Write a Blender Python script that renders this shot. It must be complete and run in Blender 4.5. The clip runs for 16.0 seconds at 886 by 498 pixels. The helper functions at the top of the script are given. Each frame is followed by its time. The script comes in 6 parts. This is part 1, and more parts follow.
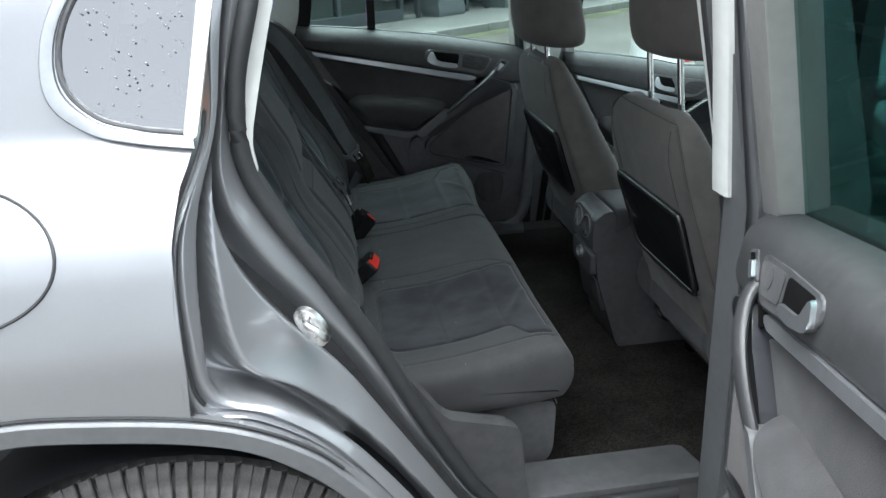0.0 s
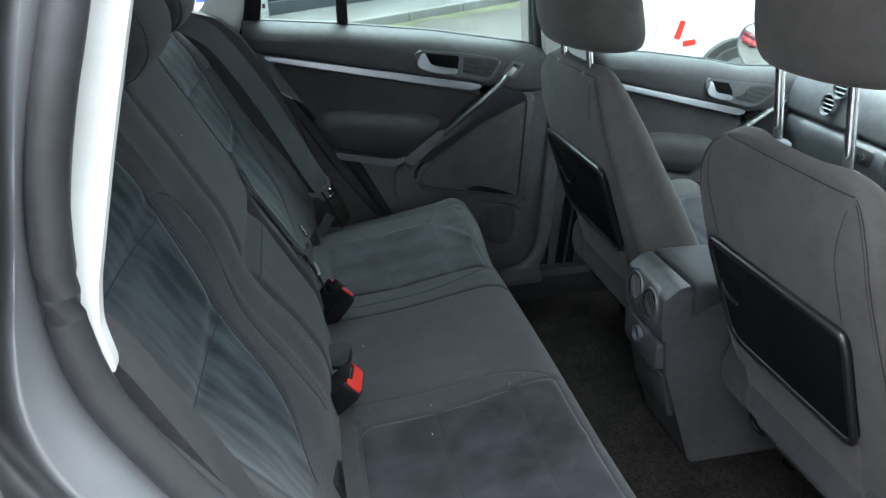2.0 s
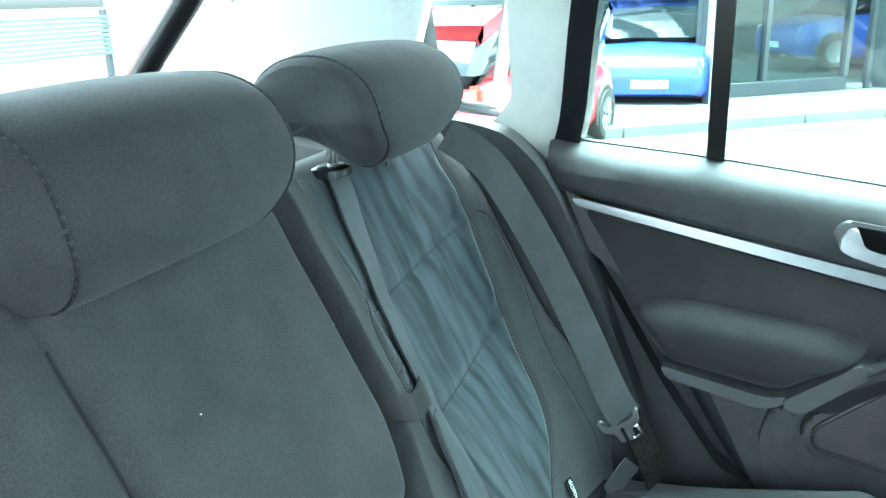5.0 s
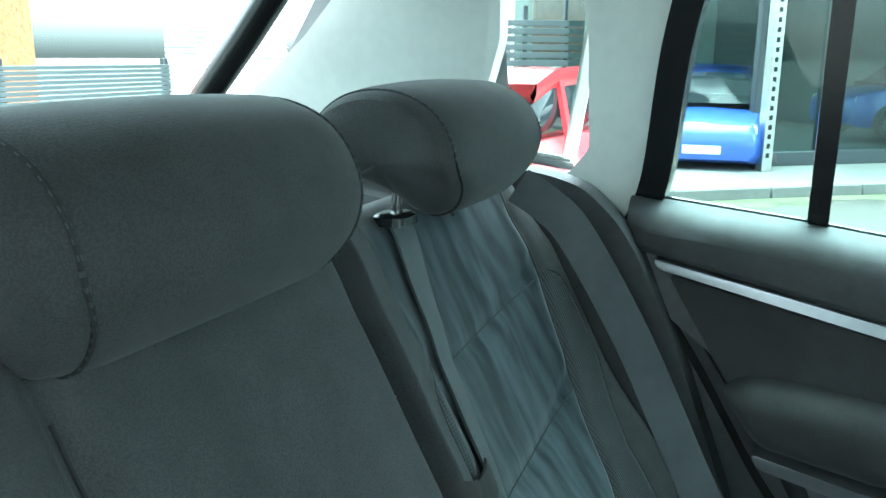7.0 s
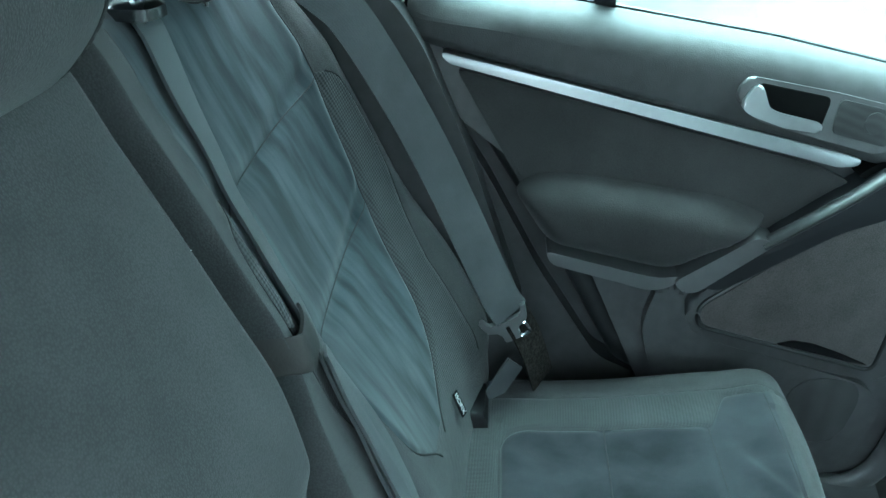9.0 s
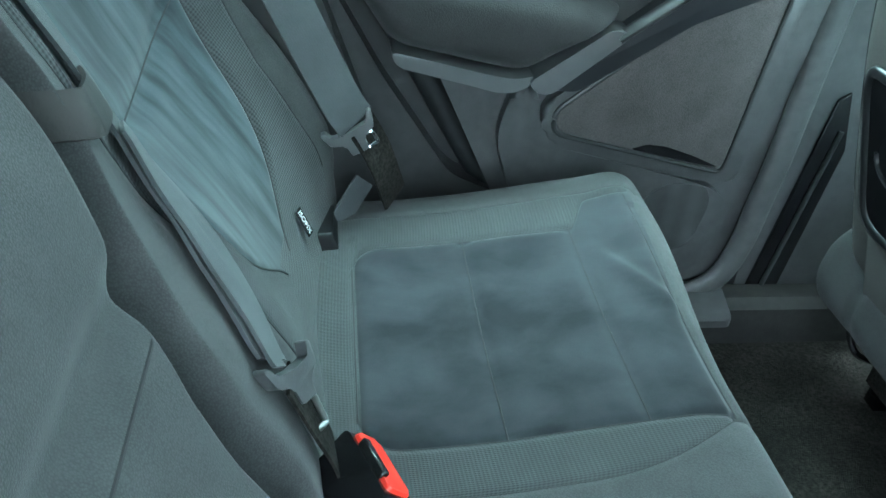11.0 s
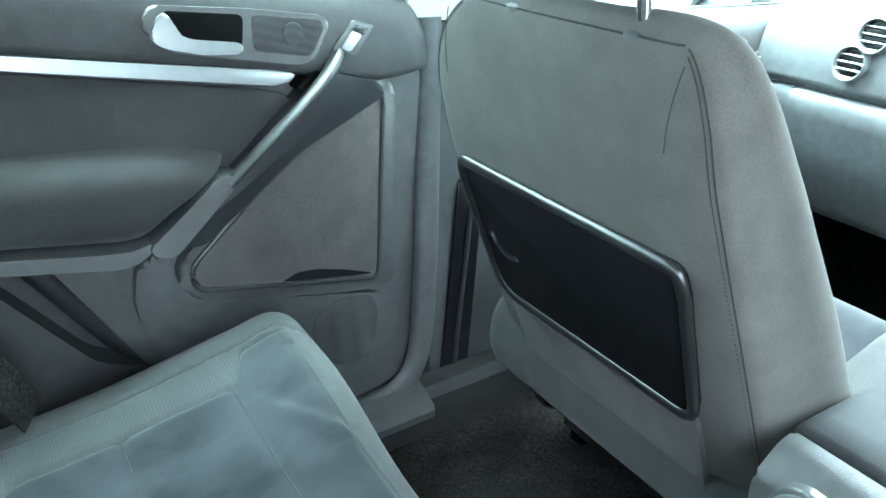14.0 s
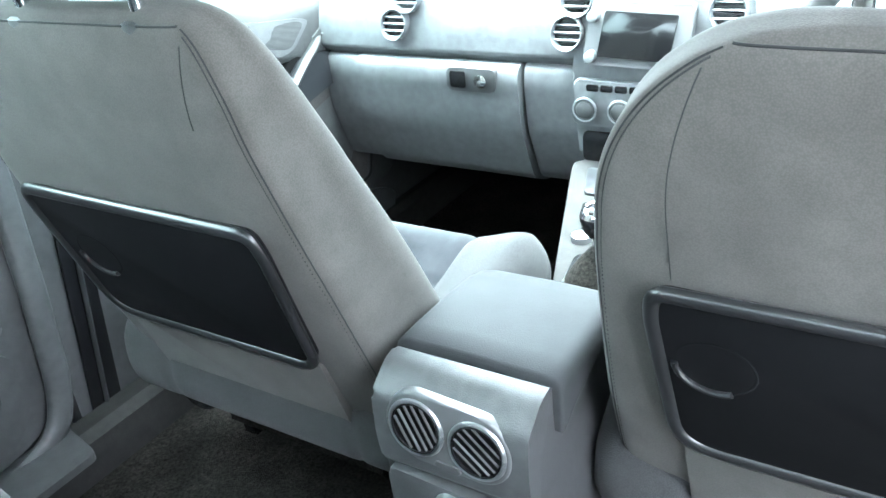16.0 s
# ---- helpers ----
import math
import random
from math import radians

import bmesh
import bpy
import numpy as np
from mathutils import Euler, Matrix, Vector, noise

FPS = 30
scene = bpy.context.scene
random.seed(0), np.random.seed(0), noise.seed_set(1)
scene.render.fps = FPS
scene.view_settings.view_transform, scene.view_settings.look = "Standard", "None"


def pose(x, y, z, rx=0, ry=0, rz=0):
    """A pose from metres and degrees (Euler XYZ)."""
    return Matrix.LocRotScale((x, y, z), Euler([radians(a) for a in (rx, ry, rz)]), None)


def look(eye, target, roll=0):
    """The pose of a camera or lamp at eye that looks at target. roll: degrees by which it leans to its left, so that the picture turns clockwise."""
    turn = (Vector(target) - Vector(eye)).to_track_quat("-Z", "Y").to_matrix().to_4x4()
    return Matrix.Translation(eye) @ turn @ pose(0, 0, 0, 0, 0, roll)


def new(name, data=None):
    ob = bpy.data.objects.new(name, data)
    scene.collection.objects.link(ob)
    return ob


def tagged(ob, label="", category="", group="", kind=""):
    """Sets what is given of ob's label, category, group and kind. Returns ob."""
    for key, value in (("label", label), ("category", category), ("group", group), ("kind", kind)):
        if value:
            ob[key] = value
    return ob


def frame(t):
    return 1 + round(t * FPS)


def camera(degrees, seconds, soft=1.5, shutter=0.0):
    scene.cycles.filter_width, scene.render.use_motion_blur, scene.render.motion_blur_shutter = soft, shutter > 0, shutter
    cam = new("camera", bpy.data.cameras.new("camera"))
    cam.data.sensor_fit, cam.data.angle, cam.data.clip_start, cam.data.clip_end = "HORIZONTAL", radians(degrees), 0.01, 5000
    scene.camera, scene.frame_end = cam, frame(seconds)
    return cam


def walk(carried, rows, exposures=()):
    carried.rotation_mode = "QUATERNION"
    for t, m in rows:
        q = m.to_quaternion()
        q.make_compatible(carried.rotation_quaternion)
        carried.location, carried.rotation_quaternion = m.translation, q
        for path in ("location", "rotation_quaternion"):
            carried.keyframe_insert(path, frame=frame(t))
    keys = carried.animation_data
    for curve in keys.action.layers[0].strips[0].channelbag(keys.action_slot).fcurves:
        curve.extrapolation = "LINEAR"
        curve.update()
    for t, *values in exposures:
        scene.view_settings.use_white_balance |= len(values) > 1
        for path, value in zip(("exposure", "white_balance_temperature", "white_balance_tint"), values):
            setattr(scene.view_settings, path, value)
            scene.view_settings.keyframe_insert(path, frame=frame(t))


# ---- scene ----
cam = camera(57.6, 16.0)
PATH = [
    (0, (0.1232, -1.8087, 1.375), (0.3878, 0.0274, 0.63), -2.0),
    (0.5, (0.1013, -1.7112, 1.358), (0.337, 0.1226, 0.596), -2.0),
    (1, (0.1352, -1.4958, 1.362), (0.3695, 0.3429, 0.611), -2.3),
    (1.5, (0.1596, -1.3373, 1.353), (0.3953, 0.4955, 0.59), -2.9),
    (2, (0.159, -1.1939, 1.341), (0.4863, 0.6122, 0.547), -2.1),
    (2.5, (0.2056, -1.0617, 1.317), (0.5275, 0.7228, 0.475), -1.3),
    (3, (0.3219, -0.8989, 1.311), (0.4794, 0.8965, 0.444), 1.4),
    (3.5, (0.3341, -0.7384, 1.29), (0.4453, 1.0583, 0.418), 2.1),
    (4, (0.3381, -0.5765, 1.282), (0.3996, 1.2523, 0.476), 2.2),
    (4.5, (0.345, -0.4747, 1.286), (0.0501, 1.3827, 0.605), -0.8),
    (5, (0.3241, -0.4402, 1.313), (-0.3512, 1.3444, 0.713), -1.5),
    (5.2, (0.3149, -0.4379, 1.324), (-0.4675, 1.3059, 0.737), -1.6),
    (7.3, (0.2288, -0.3174, 1.2855), (-0.5413, 1.4698, 0.8243), 0.6),
    (7.5, (0.2000, -0.2858, 1.2862), (-0.4256, 1.5421, 0.7692), 0.9),
    (8, (0.2040, -0.2660, 1.2765), (-0.2670, 1.5922, 0.7062), 1.6),
    (8.2, (0.1653, -0.2347, 1.2769), (-0.1667, 1.6240, 0.6173), 2.4),
    (8.5, (0.1716, -0.2444, 1.2482), (-0.0937, 1.5861, 0.4873), 1.9),
    (9, (0.1653, -0.2560, 1.2489), (0.0711, 1.5282, 0.3502), 2.2),
    (9.2, (0.1574, -0.2539, 1.2275), (0.1194, 1.5253, 0.3149), 2.3),
    (11.3, (0.1898, -0.2173, 1.137), (0.5523, 1.388, 0.0), 6.2),
    (11.5, (0.2019, -0.2173, 1.141), (0.6308, 1.3963, 0.04), 6.6),
    (12, (0.2236, -0.2135, 1.153), (0.7573, 1.4576, 0.193), 6.2),
    (12.5, (0.2394, -0.2103, 1.161), (0.8674, 1.4615, 0.261), 4.1),
    (13, (0.256, -0.2039, 1.162), (0.9965, 1.4398, 0.296), 2.8),
    (13.5, (0.2687, -0.1999, 1.152), (1.1025, 1.3941, 0.278), 0.7),
    (14, (0.2713, -0.2077, 1.163), (1.1942, 1.3273, 0.272), -1.4),
    (14.5, (0.2763, -0.2324, 1.163), (1.3534, 1.1816, 0.245), -2.0),
    (15, (0.2819, -0.264, 1.16), (1.494, 0.9802, 0.168), -4.5),
    (15.5, (0.2886, -0.2856, 1.15), (1.6636, 0.7801, 0.163), -4.7),
    (16, (0.2988, -0.2998, 1.15), (1.7672, 0.6892, 0.22), -6.3),
]
EXPOSURES = [(0.0, 2.5, 6000, 7), (1.0, 2.4, 6000, 7), (1.5, 2.3, 6000, 8), (2.0, 3.15, 5880, 8), (2.5, 3.8, 5750, 8), (3.5, 4.0, 5600, 1), (5.2, 4.9, 5350, -10), (7.5, 3.78, 5350, -14), (8.5, 4.15, 5200, -15), (9.0, 4.3, 5150, -14), (12.0, 5.1, 5350, -10), (14.0, 5.25, 5500, -5), (16.0, 5.5, 5700, 3)]
walk(cam, [(t, look(eye, target, roll)) for t, eye, target, roll in PATH], EXPOSURES)

# ---- world, sun and sky ----
world = bpy.data.worlds.new("overcast_sky")
scene.world = world
world.use_nodes = True
wn = world.node_tree.nodes
sky = wn.new("ShaderNodeTexSky")
sky.sky_type = "NISHITA"
sky.sun_disc = False
sky.sun_elevation = radians(72)
sky.sun_rotation = radians(12)
sky.dust_density = 6.0
sky.air_density = 1.0
wn["Background"].inputs["Strength"].default_value = 0.15
soften = wn.new("ShaderNodeHueSaturation")
soften.inputs["Saturation"].default_value = 0.14
world.node_tree.links.new(sky.outputs["Color"], soften.inputs["Color"])
world.node_tree.links.new(soften.outputs["Color"], wn["Background"].inputs["Color"])

sun_data = bpy.data.lights.new("sun", "SUN")
sun_data.energy = 1.15
sun_data.angle = radians(65)
sun_data.color = (1.0, 0.97, 0.93)
sun = new("sun", sun_data)
sun.matrix_world = look((-0.5, -1.6, 7.2), (0.0, 0.0, 0.0))

# ---- materials ----
def material(name, colour, rough=0.6, metal=0.0, scale=60.0, vary=0.15, bump=0.0, bump_scale=400.0, stain=0.0, stain_scale=6.0, coat=0.0, sheen=0.0, spec=0.5):
    """Plain surface: fine grain, broad stains and a small relief, all in metres."""
    m = bpy.data.materials.new(name)
    m.use_nodes = True
    n, l = m.node_tree.nodes, m.node_tree.links
    b = n["Principled BSDF"]
    b.inputs["Roughness"].default_value = rough
    b.inputs["Metallic"].default_value = metal
    b.inputs["Coat Weight"].default_value = coat
    b.inputs["Coat Roughness"].default_value = 0.04
    b.inputs["Sheen Weight"].default_value = sheen
    b.inputs["Specular IOR Level"].default_value = spec
    co = n.new("ShaderNodeTexCoord")
    g = n.new("ShaderNodeTexNoise")
    g.inputs["Scale"].default_value = scale
    g.inputs["Detail"].default_value = 4
    l.new(co.outputs["Object"], g.inputs["Vector"])
    ramp = n.new("ShaderNodeMapRange")
    ramp.inputs["From Min"].default_value, ramp.inputs["From Max"].default_value = 0.3, 0.7
    ramp.inputs["To Min"].default_value, ramp.inputs["To Max"].default_value = 1 - vary, 1 + vary
    l.new(g.outputs["Fac"], ramp.inputs["Value"])
    val = ramp.outputs["Result"]
    if stain:
        s = n.new("ShaderNodeTexNoise")
        s.inputs["Scale"].default_value = stain_scale
        s.inputs["Detail"].default_value = 5
        s.inputs["Roughness"].default_value = 0.65
        l.new(co.outputs["Object"], s.inputs["Vector"])
        r2 = n.new("ShaderNodeMapRange")
        r2.inputs["From Min"].default_value, r2.inputs["From Max"].default_value = 0.38, 0.62
        r2.inputs["To Min"].default_value, r2.inputs["To Max"].default_value = 1 - stain, 1 + stain
        l.new(s.outputs["Fac"], r2.inputs["Value"])
        mul = n.new("ShaderNodeMath")
        mul.operation = "MULTIPLY"
        l.new(val, mul.inputs[0])
        l.new(r2.outputs["Result"], mul.inputs[1])
        val = mul.outputs[0]
        rr = n.new("ShaderNodeMapRange")
        rr.inputs["To Min"].default_value, rr.inputs["To Max"].default_value = max(0.02, rough - 0.08), min(1, rough + 0.08)
        l.new(s.outputs["Fac"], rr.inputs["Value"])
        l.new(rr.outputs["Result"], b.inputs["Roughness"])
    mix = n.new("ShaderNodeVectorMath")
    mix.operation = "SCALE"
    mix.inputs[0].default_value = colour
    l.new(val, mix.inputs["Scale"])
    l.new(mix.outputs["Vector"], b.inputs["Base Color"])
    if bump:
        f = n.new("ShaderNodeTexNoise")
        f.inputs["Scale"].default_value = bump_scale
        f.inputs["Detail"].default_value = 3
        l.new(co.outputs["Object"], f.inputs["Vector"])
        bp = n.new("ShaderNodeBump")
        bp.inputs["Strength"].default_value = bump
        bp.inputs["Distance"].default_value = 0.002
        l.new(f.outputs["Fac"], bp.inputs["Height"])
        l.new(bp.outputs["Normal"], b.inputs["Normal"])
    return m


def weave(name, colour, pitch, depth=0.5, contrast=0.5, rough=0.85, sheen=0.1, stain=0.14, cells=False):
    """Woven cloth: threads as fine cells with their own relief, over a broad stain."""
    m = material(name, colour, rough, scale=25, vary=0.12, stain=stain, stain_scale=6, sheen=sheen, spec=0.25)
    n, l = m.node_tree.nodes, m.node_tree.links
    b = n["Principled BSDF"]
    co = n.new("ShaderNodeTexCoord")
    v = n.new("ShaderNodeTexVoronoi")
    v.inputs["Scale"].default_value = 1.0 / pitch
    v.inputs["Randomness"].default_value = 0.35 if cells else 0.9
    l.new(co.outputs["Object"], v.inputs["Vector"])
    bp = n.new("ShaderNodeBump")
    bp.invert = True
    bp.inputs["Strength"].default_value = depth
    bp.inputs["Distance"].default_value = pitch * 0.5
    l.new(v.outputs["Distance"], bp.inputs["Height"])
    l.new(bp.outputs["Normal"], b.inputs["Normal"])
    old = b.inputs["Base Color"].links[0].from_socket
    k = n.new("ShaderNodeMapRange")
    k.inputs["From Min"].default_value, k.inputs["From Max"].default_value = 0.1, 0.75
    k.inputs["To Min"].default_value, k.inputs["To Max"].default_value = 1 + contrast, max(0.05, 1 - contrast)
    l.new(v.outputs["Distance"], k.inputs["Value"])
    sc = n.new("ShaderNodeVectorMath")
    sc.operation = "SCALE"
    l.new(old, sc.inputs[0])
    l.new(k.outputs["Result"], sc.inputs["Scale"])
    l.new(sc.outputs["Vector"], b.inputs["Base Color"])
    return m


def mesh_mat(name, colour, pitch, dark=0.42):
    """Open mesh cloth: rows of small dark holes between pale threads, offset from row to row."""
    m = material(name, colour, 0.8, scale=40, vary=0.10, stain=0.10, stain_scale=7, sheen=0.1, spec=0.3)
    n, l = m.node_tree.nodes, m.node_tree.links
    b = n["Principled BSDF"]
    co = n.new("ShaderNodeTexCoord")
    waves = []
    for way in ((1.0, 1.0, -1.0), (-1.0, 1.0, -1.0)):
        dot = n.new("ShaderNodeVectorMath")
        dot.operation = "DOT_PRODUCT"
        dot.inputs[1].default_value = (way[1] * 0.7 * math.pi / pitch, way[0] * math.pi / pitch, way[2] * 0.7 * math.pi / pitch)
        l.new(co.outputs["Object"], dot.inputs[0])
        s = n.new("ShaderNodeMath")
        s.operation = "SINE"
        l.new(dot.outputs["Value"], s.inputs[0])
        waves.append(s)
    mul = n.new("ShaderNodeMath")
    mul.operation = "MULTIPLY"
    l.new(waves[0].outputs[0], mul.inputs[0])
    l.new(waves[1].outputs[0], mul.inputs[1])
    k = n.new("ShaderNodeMapRange")
    k.inputs["From Min"].default_value, k.inputs["From Max"].default_value = -0.75, 0.35
    k.inputs["To Min"].default_value, k.inputs["To Max"].default_value = dark, 1.08
    l.new(mul.outputs[0], k.inputs["Value"])
    old = b.inputs["Base Color"].links[0].from_socket
    sc = n.new("ShaderNodeVectorMath")
    sc.operation = "SCALE"
    l.new(old, sc.inputs[0])
    l.new(k.outputs["Result"], sc.inputs["Scale"])
    l.new(sc.outputs["Vector"], b.inputs["Base Color"])
    bp = n.new("ShaderNodeBump")
    bp.inputs["Strength"].default_value = 0.4
    bp.inputs["Distance"].default_value = pitch * 0.3
    l.new(mul.outputs[0], bp.inputs["Height"])
    l.new(bp.outputs["Normal"], b.inputs["Normal"])
    return m


def suede_mat(name, dark, light, seed, stretch=(11, 13, 9)):
    """Brushed nap: broad smears of lighter and darker pile, stretched and warped."""
    m = bpy.data.materials.new(name)
    m.use_nodes = True
    n, l = m.node_tree.nodes, m.node_tree.links
    b = n["Principled BSDF"]
    b.inputs["Roughness"].default_value = 0.95
    b.inputs["Sheen Weight"].default_value = 0.25
    b.inputs["Sheen Roughness"].default_value = 0.45
    b.inputs["Specular IOR Level"].default_value = 0.1
    co = n.new("ShaderNodeTexCoord")
    mp = n.new("ShaderNodeMapping")
    mp.inputs["Location"].default_value = (seed, seed * 2.3, seed * 0.7)
    mp.inputs["Scale"].default_value = stretch
    mp.inputs["Rotation"].default_value = (0.05, 0.0, 0.05)
    l.new(co.outputs["Object"], mp.inputs["Vector"])
    big = n.new("ShaderNodeTexNoise")
    big.inputs["Scale"].default_value = 1.0
    big.inputs["Detail"].default_value = 4.5
    big.inputs["Distortion"].default_value = 0.2
    l.new(mp.outputs["Vector"], big.inputs["Vector"])
    ramp = n.new("ShaderNodeValToRGB")
    ramp.color_ramp.elements[0].position, ramp.color_ramp.elements[0].color = 0.36, (*dark, 1)
    ramp.color_ramp.elements[1].position, ramp.color_ramp.elements[1].color = 0.66, (*light, 1)
    l.new(big.outputs["Fac"], ramp.inputs["Fac"])
    fine = n.new("ShaderNodeTexNoise")
    fine.inputs["Scale"].default_value = 900
    l.new(co.outputs["Object"], fine.inputs["Vector"])
    k = n.new("ShaderNodeMapRange")
    k.inputs["To Min"].default_value, k.inputs["To Max"].default_value = 0.8, 1.2
    l.new(fine.outputs["Fac"], k.inputs["Value"])
    sc = n.new("ShaderNodeVectorMath")
    sc.operation = "SCALE"
    l.new(ramp.outputs["Color"], sc.inputs[0])
    l.new(k.outputs["Result"], sc.inputs["Scale"])
    l.new(sc.outputs["Vector"], b.inputs["Base Color"])
    bp = n.new("ShaderNodeBump")
    bp.inputs["Strength"].default_value = 0.25
    bp.inputs["Distance"].default_value = 0.001
    l.new(big.outputs["Fac"], bp.inputs["Height"])
    l.new(bp.outputs["Normal"], b.inputs["Normal"])
    return m


def glass_mat(name, tint, rough=0.0, gloss=1.0):
    m = bpy.data.materials.new(name)
    m.use_nodes = True
    n, l = m.node_tree.nodes, m.node_tree.links
    n.remove(n["Principled BSDF"])
    t = n.new("ShaderNodeBsdfTransparent")
    t.inputs["Color"].default_value = (*tint, 1)
    g = n.new("ShaderNodeBsdfGlossy")
    g.inputs["Roughness"].default_value = rough
    f = n.new("ShaderNodeLayerWeight")
    f.inputs["Blend"].default_value = 0.5
    p = n.new("ShaderNodeMath")
    p.operation = "POWER"
    p.inputs[1].default_value = 5.0
    l.new(f.outputs["Facing"], p.inputs[0])
    k = n.new("ShaderNodeMath")
    k.operation = "MULTIPLY_ADD"
    k.use_clamp = True
    k.inputs[1].default_value, k.inputs[2].default_value = 0.9, 0.04 * gloss
    l.new(p.outputs[0], k.inputs[0])
    mx = n.new("ShaderNodeMixShader")
    l.new(k.outputs[0], mx.inputs["Fac"])
    l.new(t.outputs[0], mx.inputs[1])
    l.new(g.outputs[0], mx.inputs[2])
    l.new(mx.outputs[0], n["Material Output"].inputs["Surface"])
    return m


CLOTH = weave("seat_cloth", (0.048, 0.048, 0.049), 0.0014, 0.35, 0.2)
LID = weave("armrest_leatherette", (0.034, 0.035, 0.037), 0.0014, 0.2, 0.08, rough=0.7, stain=0.06)
CLOTH_BACK = weave("seat_back_cloth", (0.087, 0.080, 0.074), 0.0014, 0.15, 0.12, stain=0.08)
MESH = mesh_mat("open_mesh_cloth", (0.049, 0.051, 0.053), 0.0030, 0.40)
FINE_MESH = mesh_mat("fine_mesh_cloth", (0.038, 0.040, 0.041), 0.0020, 0.6)
# One suede twice: light in the colour, paler for the backrest, darker for cushions.
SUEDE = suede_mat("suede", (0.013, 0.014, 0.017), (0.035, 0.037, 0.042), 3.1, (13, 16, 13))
SUEDE_B = suede_mat("suede_backrest_lit", (0.016, 0.022, 0.026), (0.066, 0.080, 0.088), 7.7, (9, 46, 8))
PIPING = material("seam_thread", (0.018, 0.018, 0.019), 0.8, vary=0.2)
GRILLE = mesh_mat("tweeter_mesh", (0.045, 0.045, 0.046), 0.0022, 0.72)
PLASTIC = material("grained_plastic", (0.064, 0.064, 0.066), 0.42, spec=0.6, bump=0.25, bump_scale=700, stain=0.12, stain_scale=9)
SOFT = material("soft_dark_trim", (0.046, 0.046, 0.047), 0.58, spec=0.45, bump=0.3, bump_scale=900, stain=0.1, stain_scale=8)
GREY_PLASTIC = material("grey_grained_plastic", (0.085, 0.086, 0.088), 0.40, metal=0.15, bump=0.2, bump_scale=800, stain=0.12, stain_scale=8)
TRIM_GREY = material("satin_grey_trim", (0.16, 0.162, 0.165), 0.35, metal=0.4, vary=0.04, stain=0.05)
DOOR_CLOTH = weave("door_card_cloth", (0.044, 0.043, 0.043), 0.0016, 0.3, 0.12)
SILVER = material("brushed_silver_trim", (0.37, 0.38, 0.39), 0.36, metal=0.85, scale=90, vary=0.04, stain=0.04)
CHROME = material("chrome", (0.82, 0.83, 0.84), 0.08, metal=1.0, vary=0.02)
STEEL = material("zinc_steel", (0.55, 0.55, 0.54), 0.3, metal=1.0, vary=0.15, stain=0.15, stain_scale=60)
GLOSS_BLACK = material("satin_black_plastic", (0.008, 0.008, 0.009), 0.24, vary=0.1)
TRAY_BLACK = material("matt_black_tray", (0.007, 0.007, 0.008), 0.50, vary=0.1, spec=0.16, stain=0.1, stain_scale=14)
# Near-black colour for the shade inside hollows that are drawn as flat plates.
VOID = material("hollow_shade", (0.006, 0.006, 0.006), 0.95, vary=0.1, spec=0.05)
RED = material("red_plastic", (0.75, 0.035, 0.02), 0.35, vary=0.06)
WEBBING = weave("belt_webbing", (0.071, 0.076, 0.080), 0.0012, 0.3, 0.12, rough=0.5, cells=True)
PALE = material("pale_pillar_trim", (0.62, 0.63, 0.60), 0.65, vary=0.03, bump=0.12, bump_scale=700, stain=0.03)
CARPET = material("black_carpet", (0.021, 0.019, 0.017), 0.98, scale=260, vary=0.65, bump=1.0, bump_scale=600, stain=0.3, stain_scale=12, spec=0.1)
PAINT = material("metallic_grey_paint", (0.26, 0.265, 0.274), 0.33, metal=0.55, scale=1500, vary=0.06, coat=1.0, stain=0.03, stain_scale=4)
RUBBER = material("black_rubber", (0.022, 0.023, 0.024), 0.55, vary=0.15, bump=0.1)
TYRE = material("worn_tyre_rubber", (0.042, 0.040, 0.037), 0.75, vary=0.25, bump=0.5, bump_scale=300, stain=0.35, stain_scale=25)
ARCH = material("grey_arch_plastic", (0.13, 0.134, 0.138), 0.45, metal=0.3, vary=0.06, bump=0.1, stain=0.06)
GLASS = glass_mat("clear_glass", (0.74, 0.83, 0.81))
SKY_GLASS = glass_mat("coated_privacy_glass", (0.10, 0.11, 0.11), rough=0.12, gloss=8.0)
GREEN_GLASS = glass_mat("green_tinted_glass", (0.24, 0.40, 0.38))
DROP = material("rain_drop", (0.25, 0.27, 0.28), 0.03, vary=0.02, spec=1.0)
SCREEN = material("dark_screen", (0.01, 0.01, 0.011), 0.12, vary=0.02)
BUTTON = material("button_grey", (0.12, 0.12, 0.125), 0.4, vary=0.05)
WHITE_MARK = material("white_print", (0.8, 0.8, 0.8), 0.5, vary=0.03)
DASH = material("dashboard_soft_plastic", (0.125, 0.129, 0.135), 0.45, bump=0.25, bump_scale=700, stain=0.06)
SATIN = material("satin_dark_grip", (0.03, 0.03, 0.031), 0.40, vary=0.06, spec=0.5, stain=0.08)
SILL = material("dark_sill_trim", (0.030, 0.029, 0.028), 0.75, vary=0.15, spec=0.25, bump=0.2, stain=0.2, stain_scale=12)
SLATE = material("dark_slate_grip", (0.020, 0.021, 0.024), 0.34, vary=0.05, spec=0.5, stain=0.05)
DOOR_WEAVE = weave("door_panel_cloth", (0.088, 0.081, 0.079), 0.0016, 0.25, 0.2)
RIM_BLACK = material("satin_black_rim", (0.016, 0.016, 0.017), 0.28, vary=0.08, spec=0.7)
THREAD = material("pale_stitch_thread", (0.055, 0.057, 0.057), 0.8, vary=0.2)
KEEPER = material("keeper_band", (0.024, 0.020, 0.019), 0.55, vary=0.1, bump=0.2, stain=0.1)
TAUPE = material("taupe_frame_paint", (0.27, 0.265, 0.25), 0.5, vary=0.05, stain=0.05, stain_scale=5)

